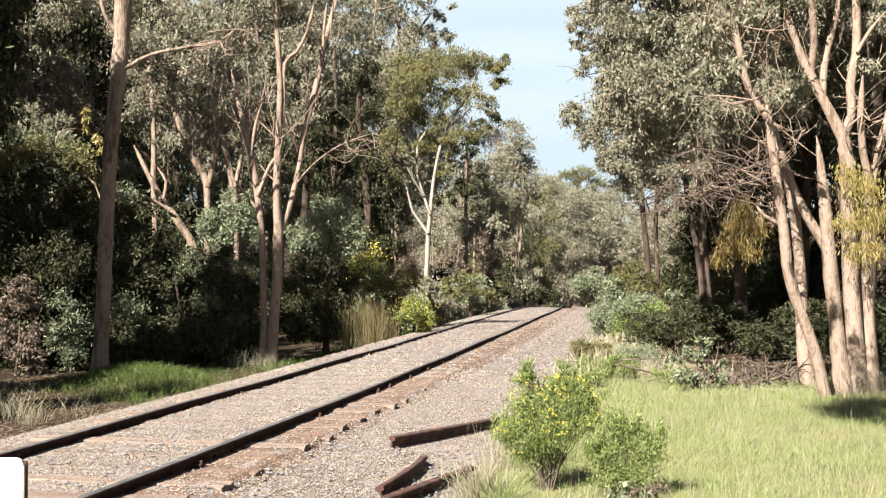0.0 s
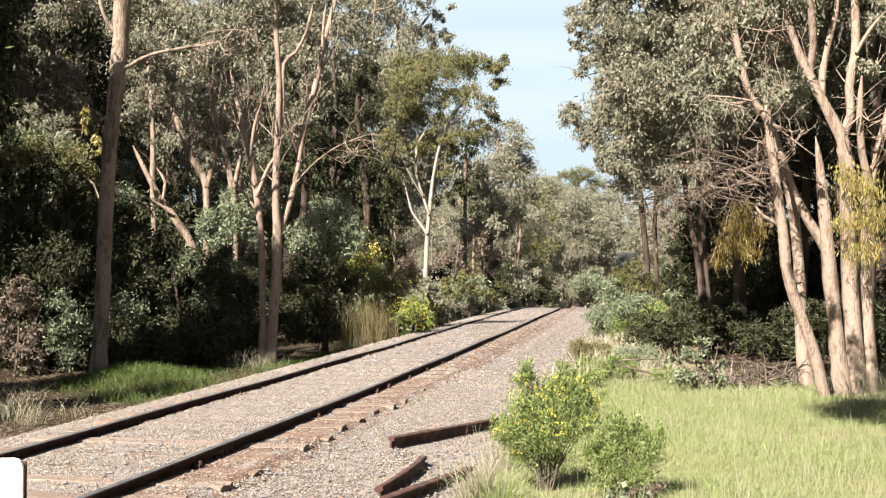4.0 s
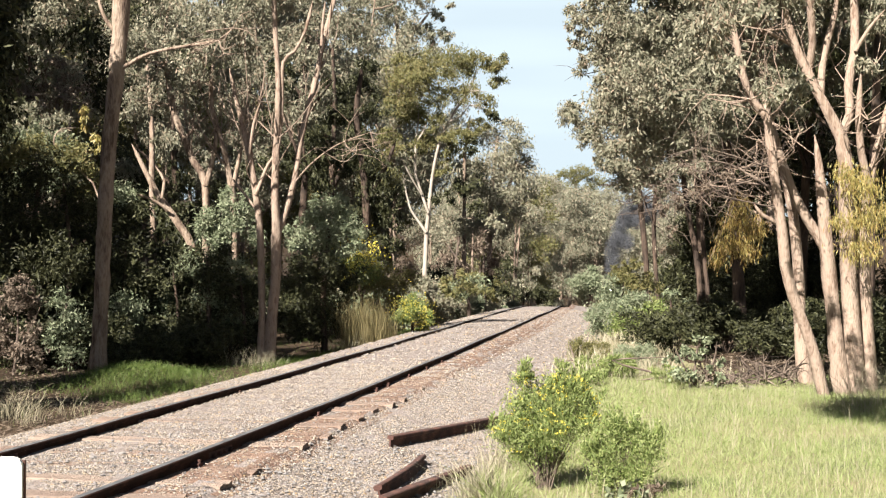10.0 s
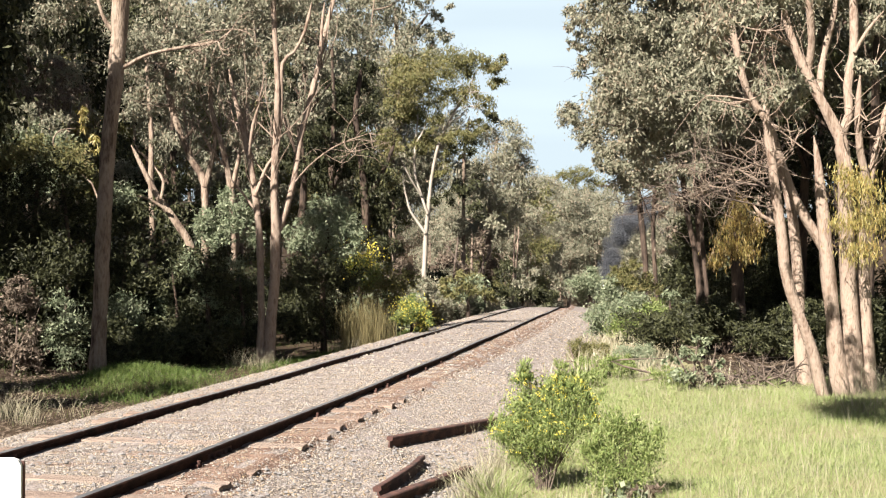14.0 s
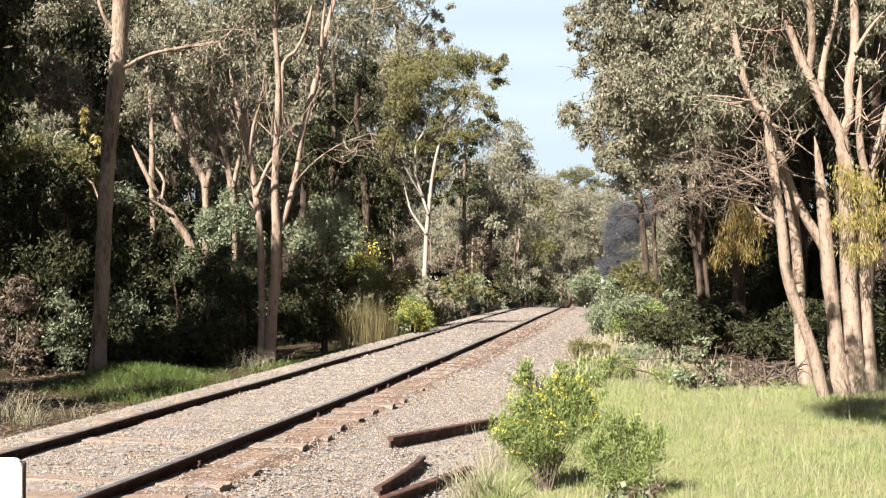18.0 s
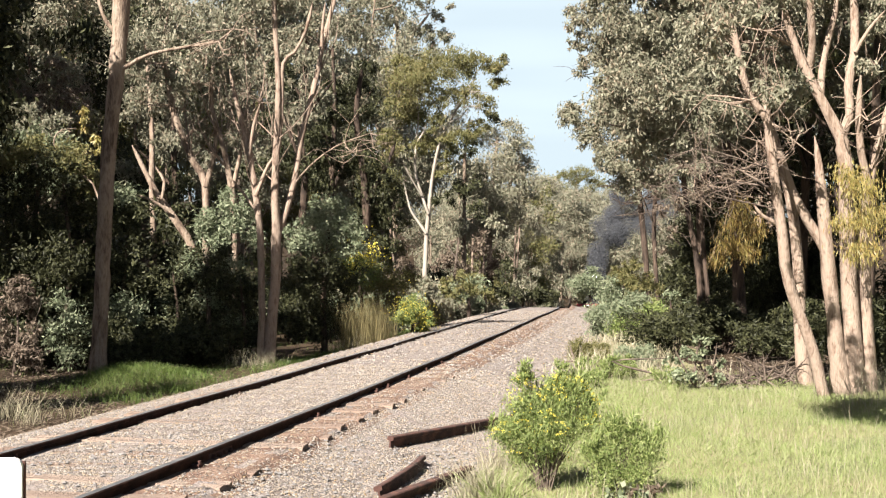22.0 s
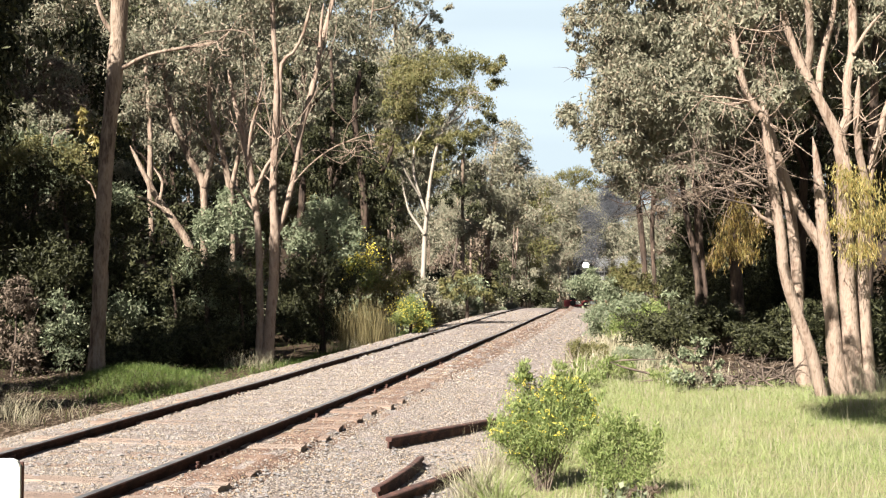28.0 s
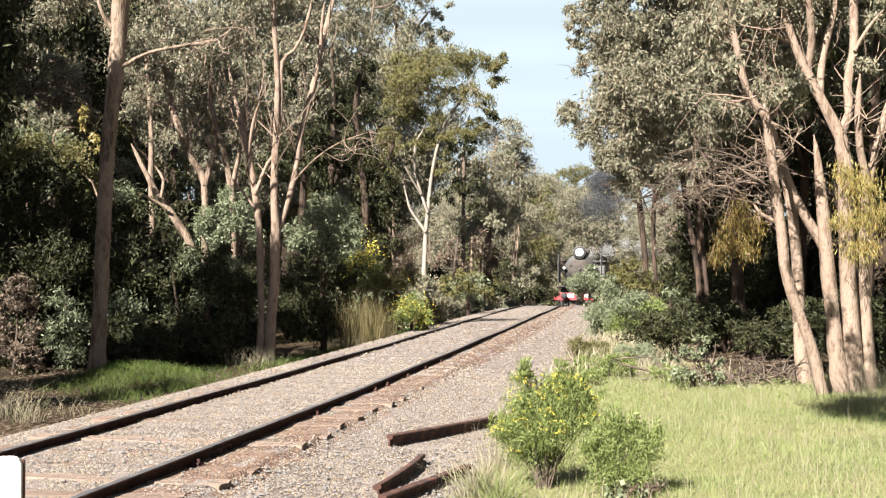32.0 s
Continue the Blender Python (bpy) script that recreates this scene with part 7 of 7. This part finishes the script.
    ob.matrix_basis = pose(x0, y0, za - sunk, math.degrees(math.atan2(zb - za, ln)), lean, math.degrees(math.atan2(d.y, d.x)) - 90)
    return ob


old_rail(-0.53, 11.75, 1.0, 14.7, 0.0, 4, "rusty length of rail lying across the gravel", 0.025)
old_rail(-0.49, 9.5, -0.16, 11.1, 0.04, -14, "short bent rusty rail offcut on gravel", 0.05)
old_rail(-0.47, 9.05, 0.24, 10.8, 0.0, 6, "rusty discarded rail half hidden in grass", 0.04)

# ---- white marker board ----
post = tagged(new("marker_board"), "white-painted marker board with a rusty edge on a post", "sign")
post.matrix_basis = pose(-1.90, 4.6, float(ground_z(-1.90, 4.6)), 0, 0, 4)
corner, outline = 0.035, []
for cx, cz, a0 in ((0.235, 1.265, 0), (-0.235, 1.265, 90), (-0.235, 0.895, 180), (0.235, 0.895, 270)):
    for k in range(5):
        a = radians(a0 + 22.5 * k)
        outline.append((cx + corner * math.cos(a), cz + corner * math.sin(a)))
bm = bmesh.new()
front = [bm.verts.new((a, -0.012, b)) for a, b in outline]
rear = [bm.verts.new((a, 0.012, b)) for a, b in outline]
bm.faces.new(front), bm.faces.new(rear[::-1])
for i in range(len(outline)):
    k = (i + 1) % len(outline)
    bm.faces.new((front[i], rear[i], rear[k], front[k]))
bmesh.ops.recalc_face_normals(bm, faces=bm.faces)
part("board", bm, M["white_paint"], post, "white painted steel board")
part("backing", box(-0.255, 0.013, 0.84, 0.278, 0.03, 1.285, 0.005), M["old_rust"], post, "rusty backing plate")
part("post", box(-0.04, 0.031, -0.1, 0.04, 0.10, 1.25, 0.006), M["grey_paint"], post, "grey steel post")
part("bolt", rod((0.215, -0.02, 1.02), (0.215, 0, 1.02), 0.011, sides=8), M["grey_paint"], post)

# ---- ballast stones ----
OCTA_V = np.array([(1, 0, 0), (-1, 0, 0), (0, 1, 0), (0, -1, 0), (0, 0, 1), (0, 0, -1)], float)
OCTA_F = np.array([(0, 2, 4), (2, 1, 4), (1, 3, 4), (3, 0, 4), (2, 0, 5), (1, 2, 5), (3, 1, 5), (0, 3, 5)])
TOP_F = OCTA_F[:4]                                           # bedded stones show their upper half


def stones(n, y0, y1, size, power=1.0):
    y = y0 + (y1 - y0) * rng.random(n) ** power
    o = -3.0 + 6.2 * rng.random(n)
    near = (np.abs(np.abs(o) - 0.835) > 0.09) & ((np.abs(o) > 1.4) | (rng.random(n) < np.where((y - 1.89) % 0.665 < 0.24, np.where(o > 0.9, 0.12, 0.4), np.where((o > 0.9) & (y < 18), 0.35, 0.97))))
    y, o = y[near], o[near]
    n = len(y)
    xc, zr = line_at(y)
    s = np.interp(y, LINE_Y, np.gradient(LINE[:, 0], LINE_Y))
    c = 1 / np.sqrt(1 + s * s)
    p = np.stack([xc + o * c, y - o * s * c, zr + ballast_z(o) + 0.004 + heaped(y, o)], 1)
    r = size * (0.45 + 0.9 * rng.random((n, 1, 1)) ** 2) * (0.7 + 0.6 * rng.random((n, 6, 1)))
    a = rng.random(n) * 6.28
    v = OCTA_V[None] * r * np.array([1.2, 0.9, 0.62])
    v = np.stack([v[..., 0] * np.cos(a)[:, None] - v[..., 1] * np.sin(a)[:, None], v[..., 0] * np.sin(a)[:, None] + v[..., 1] * np.cos(a)[:, None], v[..., 2] + 0.35 * v[..., 0] * (rng.random(n) - 0.5)[:, None]], -1) + p[:, None]
    return v.reshape(-1, 3), (TOP_F[None] + 6 * np.arange(n)[:, None, None]).reshape(-1, 3)


v, f = merged([stones(190000, 7.0, 20, 0.0125, 1.35), stones(26000, 18, 46, 0.026)])
tagged(child("stone_layer", mesh_from("stone_layer", v, f, M["stone"]), bed), kind="stuff")
sv = [mesh_from("stone", OCTA_V * np.array([0.028, 0.022, 0.015]) * (0.75 + 0.5 * np.random.default_rng(i).random((6, 1))), OCTA_F, M["stone"]) for i in range(5)]
for _ in range(280):
    y, o = place.uniform(7.8, 12.5), place.choice((place.uniform(-0.7, 0.7), place.uniform(1.4, 3.0), place.uniform(1.4, 3.0)))
    child("stone", sv[place.randrange(5)], bed, m=along(y, o, float(ballast_z(o)) + 0.014, place.uniform(0, 360)))


# ---- low scrub under the gums, leaf colour darkened for shade ----
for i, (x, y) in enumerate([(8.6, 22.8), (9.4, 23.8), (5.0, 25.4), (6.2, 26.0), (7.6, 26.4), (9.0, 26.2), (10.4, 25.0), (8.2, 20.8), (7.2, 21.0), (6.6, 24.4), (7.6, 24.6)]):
    wild_bush("scrub_bush", x, y, "low scrub bush under gum trees, leaves darkened for shade", "bush", 1.0 + 0.5 * place.random(), 1.9, 700 + i, "shade_leaf", "dark_shade_bark", 0.10, 0.03, 1.1, 9, 0.0)



# near-black leaves put the understorey's shade into the colour
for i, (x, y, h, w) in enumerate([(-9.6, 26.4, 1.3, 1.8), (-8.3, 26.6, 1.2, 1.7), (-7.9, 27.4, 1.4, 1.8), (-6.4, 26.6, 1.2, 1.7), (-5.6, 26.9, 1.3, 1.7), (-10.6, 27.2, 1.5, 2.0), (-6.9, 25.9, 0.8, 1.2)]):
    wild_bush("scrub_bush", x, y, "low scrub bush under the wattles, leaves darkened for shade", "bush", h, w, 740 + i, "shade_leaf", "dark_shade_bark", 0.10, 0.03, 1.4, 11, 0.0)

# ---- unseen trees outside the view, added for the shade they cast into it ----
for i, (x, y, h, w) in enumerate([(-15.4, 20.6, 9.0, 3.0), (-13.0, 28.4, 6.5, 3.4), (-10.7, 14.3, 8.0, 2.4), (-12.6, 12.0, 8.0, 2.6), (-12.4, 19.6, 5.2, 3.0), (-11.3, 17.7, 6.0, 2.4)]):
    wild_bush("wattle_tree", x, y, "unseen tall dense wattle placed for its shade", "wattle", h, w, 300 + i, "shade_leaf", "dark_shade_bark", 0.3, 0.1, 1.7, 44, 0.2)
tree = plant("gum_tree", 6.5, 8.3, "unseen gum tree whose limb is placed to shade the meadow", "tree")
trunk(tree, "pale_bark", (0, 0, -0.4, 0.2), (0.1, 0.1, 2.5, 0.17), (0.0, 0.2, 5, 0.13), (0.3, 0.1, 8, 0.07), (0.4, 0.0, 10, 0.03))
limb(tree, "pale_bark", (0.05, 0.2, 3.9, 0.08), (-1.8, 0.9, 4.7, 0.06), (-3.4, 1.8, 5.0, 0.04), (-4.6, 2.3, 5.2, 0.015))
crown(tree, "gum_leaf", 0.11, 0.034, 2.6, (-4.8, 2.2, 5.2, 0.5), (-4.2, 2.6, 5.3, 0.55), (-3.6, 2.0, 5.2, 0.5), (-3.2, 2.6, 5.6, 0.45), (-4.6, 0.5, 5.2, 0.5), (-4.0, 0.9, 5.3, 0.5), (-5.0, 1.3, 5.2, 0.45), (-3.7, 0.0, 5.3, 0.45), (0.3, 0.0, 9.4, 1.2), (1.0, 0.4, 8.6, 1.0), (-0.6, 0.2, 9.0, 1.0), per=20, spread=0.3)
thicket([(-18.5, 25.5, 0, 160, 0.6)], gums)
tree = plant("wattle_tree", -9.1, 16.4, "unseen slim wattle placed to shade the bank", "wattle")
trunk(tree, "dark_shade_bark", (0, 0, -0.8, 0.09), (0.1, 0, 2.5, 0.07), (0, 0.1, 5.6, 0.03))
crown(tree, "shade_leaf", 0.16, 0.055, 2.6, (0.1, 0, 3.0, 0.55), (-0.2, 0.1, 3.7, 0.6), (0.1, 0.1, 4.4, 0.5), (0, 0.1, 5.1, 0.42), (-0.1, 0, 5.7, 0.3), per=20, spread=0.28)
tree = plant("gum_tree", -11.8, 24.2, "unseen slender gum tree, its high crown placed to shade the wattles", "tree")
trunk(tree, "grey_bark", (0, 0, -0.8, 0.14), (0.1, 0, 3, 0.11), (0, 0.1, 6.5, 0.07), (0, 0, 8, 0.03))
crown(tree, "shade_leaf", 0.2, 0.07, 2.2, (0.3, 0.2, 5.8, 0.7), (-0.5, -0.4, 6.1, 0.75), (0.6, 0.6, 6.3, 0.75), (-0.3, 0.2, 6.8, 0.7), (0.2, -0.6, 7.0, 0.65), (1.0, -0.1, 6.0, 0.65), per=20, spread=0.28)
tree = plant("gum_tree", -9.5, 21.1, "unseen slender gum tree placed to shade the trunks by the line", "tree")
trunk(tree, "grey_bark", (0, 0, -0.8, 0.16), (0.1, 0, 3, 0.13), (0, 0.1, 7, 0.09), (0, 0, 10, 0.03))
crown(tree, "shade_leaf", 0.16, 0.06, 3.2, *[(0.25 * math.sin(2.1 * k), 0.25 * math.cos(1.7 * k), 1.2 + 0.8 * k, 0.95 + 0.12 * math.sin(3 * k)) for k in range(10)], (0.7, 0.9, 4.6, 0.7), (0.8, 1.0, 5.7, 0.75), (0.7, 0.8, 6.8, 0.75), (0.6, 0.8, 7.8, 0.7), (0.5, 0.5, 8.6, 0.6), per=16, spread=0.3)
# unseen bush closing the clearing around the camera, added against low sky light
rows = []
for k in range(13):
    a = radians(150 + 20 * k)
    rows.append((30 * math.cos(a) + place.uniform(-2, 2), 30 * math.sin(a) + place.uniform(-2, 2), place.randrange(4), place.uniform(0, 360), place.uniform(0.85, 1.05)))
rows += [(24 + place.uniform(-1, 1), 5.0 * k + place.uniform(-1, 1), place.randrange(4), place.uniform(0, 360), 0.95) for k in range(-1, 6)]
thicket(rows, gums)



# ---- the steam locomotive ----
loco = tagged(new("steam_locomotive"), "black steam locomotive with a red buffer beam and lit headlamp", "locomotive")
BZ = 2.78                                                    # height of the boiler's centre
along_y = Matrix.Rotation(radians(-90), 4, "X")


def ring(profile, at, sides=40):
    """A turned piece whose axis runs along the locomotive; profile: (radius, distance back)."""
    return lathe(profile, sides, Matrix.Translation(at) @ along_y)


smokebox = part("smokebox", ring([(0.90, 0), (0.95, 0.04), (0.95, 2.2)], (0, 0.55, BZ)), M["black_paint"], loco, "matt black smokebox", True)
door = part("smokebox_door", ring([(0.05, -0.17), (0.35, -0.14), (0.60, -0.06), (0.69, 0.0), (0.70, 0.03)], (0, 0.55, BZ)), M["smokebox_paint"], loco, "dished dark grey smokebox door", True)
part("door_dart", ring([(0.05, -0.30), (0.06, -0.16)], (0, 0.55, BZ), 12), M["steel"], door)
for a in (20, 160):
    part("hinge_strap", box(-0.62 if a > 90 else 0.1, 0.43, BZ - 0.03 + (0.2 if a > 90 else -0.2), -0.1 if a > 90 else 0.62, 0.46, BZ + 0.03 + (0.2 if a > 90 else -0.2), 0.008), M["black_paint"], door)
part("boiler", ring([(0.88, 0), (0.88, 3.5), (1.0, 5.2), (1.0, 6.6)], (0, 2.76, BZ)), M["black_paint"], loco, "black boiler barrel", True)
for k in (3.6, 5.2, 6.8):
    part("boiler_band", ring([(0.905, 0), (0.905, 0.07)], (0, k, BZ)), M["steel"], loco)
part("chimney", lathe([(0.44, 0), (0.30, 0.16), (0.27, 0.36), (0.33, 0.44), (0.33, 0.50), (0.24, 0.50), (0.22, 0.1)], 24, Matrix.Translation((0, 1.5, BZ + 0.86))), M["black_paint"], loco, "short black chimney", True)
part("steam_dome", lathe([(0.50, 0), (0.42, 0.16), (0.40, 0.40), (0.25, 0.52), (0.02, 0.56)], 24, Matrix.Translation((0, 4.2, BZ + 0.78))), M["black_paint"], loco, "", True)
lamp = part("headlamp", ring([(0.12, 0.46), (0.36, 0.44), (0.42, 0.32), (0.43, 0.0), (0.41, -0.03), (0.26, 0.0)], (0, 0.42, 3.83), 28), M["black_paint"], loco, "round black headlamp housing", True)
part("lamp_lens", ring([(0.245, 0.0), (0.19, -0.03), (0.05, -0.05)], (0, 0.43, 3.83), 28), M["lamp_glass"], lamp, "glowing white lamp lens", True)
part("lamp_bracket", box(-0.20, 0.46, 3.50, 0.20, 0.84, 3.60, 0.02), M["black_paint"], lamp)
part("generator", rod((0.32, 0.8, 3.86), (0.62, 0.8, 3.86), 0.15), M["smokebox_paint"], loco, "small turbo generator", True)
for s in (-1, 1):
    plate = part("smoke_deflector", box(s * 1.33 - 0.012, 0.35, 2.0, s * 1.33 + 0.012, 2.9, 3.75, 0.008), M["grey_paint"], loco, "tall grey steel smoke deflector")
    part("stay", rod((s * 0.90, 0.8, 3.1), (s * 1.32, 0.8, 3.4), 0.02, sides=8), M["black_paint"], plate)
    mark = part("marker_lamp", rod((s * 0.95, 0.30, 2.83), (s * 0.95, 0.55, 2.83), 0.10), M["black_paint"], loco, "small marker lamp", True)
    part("lamp_lens", rod((s * 0.95, 0.285, 2.83), (s * 0.95, 0.30, 2.83), 0.075), M["white_paint"], mark)
    part("running_board", box(min(s * 0.75, s * 1.40), 0.6, 1.66, max(s * 0.75, s * 1.40), 8.9, 1.71, 0.01), M["black_paint"], loco)
    part("handrail", rod((s * 1.03, 0.8, 3.1), (s * 1.03, 8.8, 3.1), 0.018, sides=8), M["steel"], loco)
    part("cylinder", ring([(0.33, 0), (0.36, 0.05), (0.36, 0.95), (0.33, 1.0)], (s * 1.08, 1.3, 0.95), 28), M["black_paint"], loco, "", True)
    part("valve_chest", ring([(0.20, 0), (0.22, 0.04), (0.22, 0.95), (0.20, 1.0)], (s * 1.02, 1.3, 1.43), 24), M["black_paint"], loco, "", True)
    part("frame_plate", box(s * 0.62 - 0.02, 0.3, 0.75, s * 0.62 + 0.02, 10.6, 1.5), M["black_paint"], loco)
    buf = part("buffer", ring([(0.09, 0.34), (0.09, 0.05), (0.20, 0.04), (0.21, 0.0), (0.10, -0.015)], (s * 0.92, -0.36, 1.05), 24), M["black_paint"], loco, "black buffer with a round head", True)
    part("step", box(min(s * 1.05, s * 1.40), 0.10, 0.40, max(s * 1.05, s * 1.40), 0.40, 0.44, 0.008), M["black_paint"], loco)
    part("step_hanger", box(s * 1.22 - 0.03, 0.24, 0.44, s * 1.22 + 0.03, 0.27, 0.85), M["black_paint"], loco)
    part("number_panel", box(s * 0.52 - 0.20, -0.052, 0.96, s * 0.52 + 0.20, -0.031, 1.20, 0.006), M["white_paint"], loco, "white panel on the red beam")
beam = part("buffer_beam", box(-1.57, -0.03, 0.80, 1.57, 0.16, 1.28, 0.015), M["red_paint"], loco, "bright red buffer beam")
part("coupler", box(-0.16, -0.42, 0.80, 0.16, -0.05, 1.12, 0.04), M["black_paint"], loco, "black automatic coupler")
part("front_platform", box(-1.35, 0.165, 1.24, 1.35, 0.9, 1.285, 0.008), M["black_paint"], loco)
part("saddle", box(-0.62, 0.8, 1.3, 0.62, 2.5, 2.1, 0.03), M["black_paint"], loco)
cow = bmesh.new()
for k in range(-6, 7):
    rod((k * 0.19, 0.02, 0.80), (k * 0.17, -0.30, 0.16), 0.022, sides=6, bm=cow)
box(-1.2, -0.34, 0.12, 1.2, -0.27, 0.19, 0.01, cow)
part("cowcatcher", cow, M["black_paint"], loco, "black barred cowcatcher")
cab = part("cab", box(-1.42, 9.3, 1.5, 1.42, 11.0, 3.65, 0.04), M["black_paint"], loco, "black steel cab")
part("cab_roof", box(-1.48, 9.1, 3.654, 1.48, 11.3, 3.80, 0.06), M["black_paint"], cab)
for s in (-1, 1):
    part("cab_window", box(s * 1.12 - 0.2, 9.285, 2.9, s * 1.12 + 0.2, 9.297, 3.4, 0.004), M["steel"], cab)
tender = part("tender", box(-1.40, 11.6, 1.2, 1.40, 18.0, 3.2, 0.05), M["black_paint"], loco, "black tender")
part("coal", box(-1.2, 11.9, 3.204, 1.2, 15.5, 3.5, 0.12), M["smokebox_paint"], tender, "heaped coal")
WHEELS = []


def wheel(x, y, r, name, spokes):
    bm = ring([(r - 0.10, -0.055), (r, -0.055), (r, 0.0), (r, 0.055), (r - 0.10, 0.055), (r - 0.10, -0.055)], (0, 0, 0), 32)
    w = part(name, bm, M["steel"], loco, "", True)
    bm = ring([(0.14, -0.10), (0.14, 0.10)], (0, 0, 0), 16)
    for k in range(spokes):
        a = 2 * math.pi * k / spokes
        rod((0.1 * math.cos(a), 0, 0.1 * math.sin(a)), ((r - 0.05) * math.cos(a), 0, (r - 0.05) * math.sin(a)), 0.035, sides=6, bm=bm)
    part("spoke_hub", bm, M["black_paint"], w)
    turn = Matrix.Rotation(radians(90), 4, "Z")
    for o in (w, *w.children):
        o.data.transform(turn)
    w.location = (x, y, r)
    WHEELS.append((w, x, y, r))


for s in (-1, 1):
    wheel(s * 0.835, 1.7, 0.42, "leading_wheel", 10)
    for y in (3.4, 4.9, 6.4, 7.9):
        wheel(s * 0.835, y, 0.70, "driving_wheel", 14)
    for y in (12.6, 14.2, 15.8, 17.2):
        wheel(s * 0.835, y, 0.45, "tender_wheel", 10)
    part("coupling_rod", box(s * 1.0 - 0.03, 3.3, 0.50, s * 1.0 + 0.03, 8.0, 0.62, 0.01), M["steel"], loco)
part("front_axle", rod((-0.8, 1.7, 0.42), (0.8, 1.7, 0.42), 0.08), M["black_paint"], loco)

# ---- smoke and steam, in puffs of fine flakes ----
def puff_mesh(name, n, radius, flake, mat, seed):
    r = np.random.default_rng(seed)
    p = r.standard_normal((n, 3))
    d = np.linalg.norm(p, axis=1)[:, None]
    p = p / d * np.minimum(d * 0.46, 0.98) * radius
    a, b = r.standard_normal((2, n, 3)) * flake
    v = np.stack([p - a / 2, p + a / 2, p + b], 1).reshape(-1, 3)
    return mesh_from(name, v, np.arange(3 * n).reshape(-1, 3), mat)


soot = [puff_mesh("smoke_puff", 5200, 1.0, 0.032, M["soot"], 500 + i) for i in range(4)]
mist = [puff_mesh("steam_puff", 1500, 0.5, 0.022, M["steam"], 520 + i) for i in range(3)]
PUFFS = []
for k in range(228):
    ob = tagged(child("smoke_puff", soot[k % 4]), "puff of dark grey coal smoke over the locomotive", "smoke", "smoke puffs")
    PUFFS.append((ob, 3.0 + 0.114 * k + 0.12 * max(0, k - 205), "smoke"))
for k in range(15):
    ob = tagged(child("steam_puff", mist[k % 3]), "puff of white steam beside the locomotive's boiler", "steam", "steam puffs")
    PUFFS.append((ob, 23.0 + 0.62 * k, "steam"))


def loco_at(t):
    """The locomotive's front, creeping up the grade: its pose at t seconds."""
    y = 74.0 + 3.1 * (32.0 - t)
    x, z = line_at(y)
    x2, z2 = line_at(y + 11.0)
    head = math.degrees(math.atan2(x2 - x, 11.0))
    rise = math.degrees(math.atan2(z2 - z, 11.0))
    return Matrix.Translation((float(x), float(y), float(z))) @ Euler((radians(rise), 0, radians(-head))).to_matrix().to_4x4()


def motions():
    times = [i * 1.0 for i in range(33)]
    walk(loco, [(t, loco_at(t)) for t in times])
    for w, x, y, r in WHEELS:
        rows, step = [], 1.35 * r / 3.1
        n = int(32.0 / step) + 1
        for i in range(n + 1):
            t = min(32.0, 32.0 * i / n)
            rows.append((t, pose(x, y, r, -math.degrees(3.1 * t / r) % 360, 0, 0)))
        walk(w, rows)
    r = np.random.default_rng(11)
    for ob, start, kind in PUFFS:
        store = (r.uniform(-0.05, 0.05), 1.6 + 5.0 * r.random(), BZ - 0.02)
        spin = r.uniform(-14, 14)
        side, fore, lift = r.standard_normal(3)
        rows = [(t, loco_at(t) @ pose(*store, 0, 0, spin * t)) for t in np.arange(0, max(start - 0.6, 0.1), 2.0)]
        if start > 0.7:
            rows.append((start - 0.5, loco_at(start - 0.5) @ pose(0, 1.5 if kind == "smoke" else 4.2, BZ - 0.02, 0, 0, spin * start)))
        mouth = loco_at(start) @ Vector((0, 1.5, BZ + 1.4) if kind == "smoke" else (0.3, 4.0, BZ + 0.9))
        for tau in (0.0, 0.5, 1.1, 1.8, 2.7, 3.8, 5.2, 7.0, 10.0, 15.0, 22.0, 30.0):
            t = min(start + tau, 32.0)
            tau = t - start
            if kind == "smoke":
                grow = 1 - math.exp(-tau / 0.9)
                top = 10.8 - 3.0 * min(1, max(0, (start - 7) / 7))
                late = min(1, max(0, (start - 12) / 8))
                p = mouth + Vector(((0.36 + 0.1 * late) * tau + 0.11 * tau ** 2 if tau < 7 else 7.9 + 0.7 * late + 1.96 * (tau - 7), 0.35 * tau, top * (1 - math.exp(-tau / 1.5)) + 0.12 * tau))
                p += Vector(((1.4 + 0.9 * late) * abs(side) - 0.35, 0.85 * fore, 0.95 * lift)) * grow
            else:
                p = mouth + Vector((0.9 * tau + 0.12 * tau ** 2 if tau < 7 else 12.2 + 2.6 * (tau - 7), 0.5 * tau, 0.9 * (1 - math.exp(-tau / 1.2)) + 0.1 * tau)) + Vector((0.2 * side, 0.2 * fore, 0.2 * lift)) * min(1, tau)
            rows.append((t, Matrix.Translation(p) @ pose(0, 0, 0, 0, 0, spin * t)))
            if t >= 32.0:
                break
        walk(ob, rows)


motions()
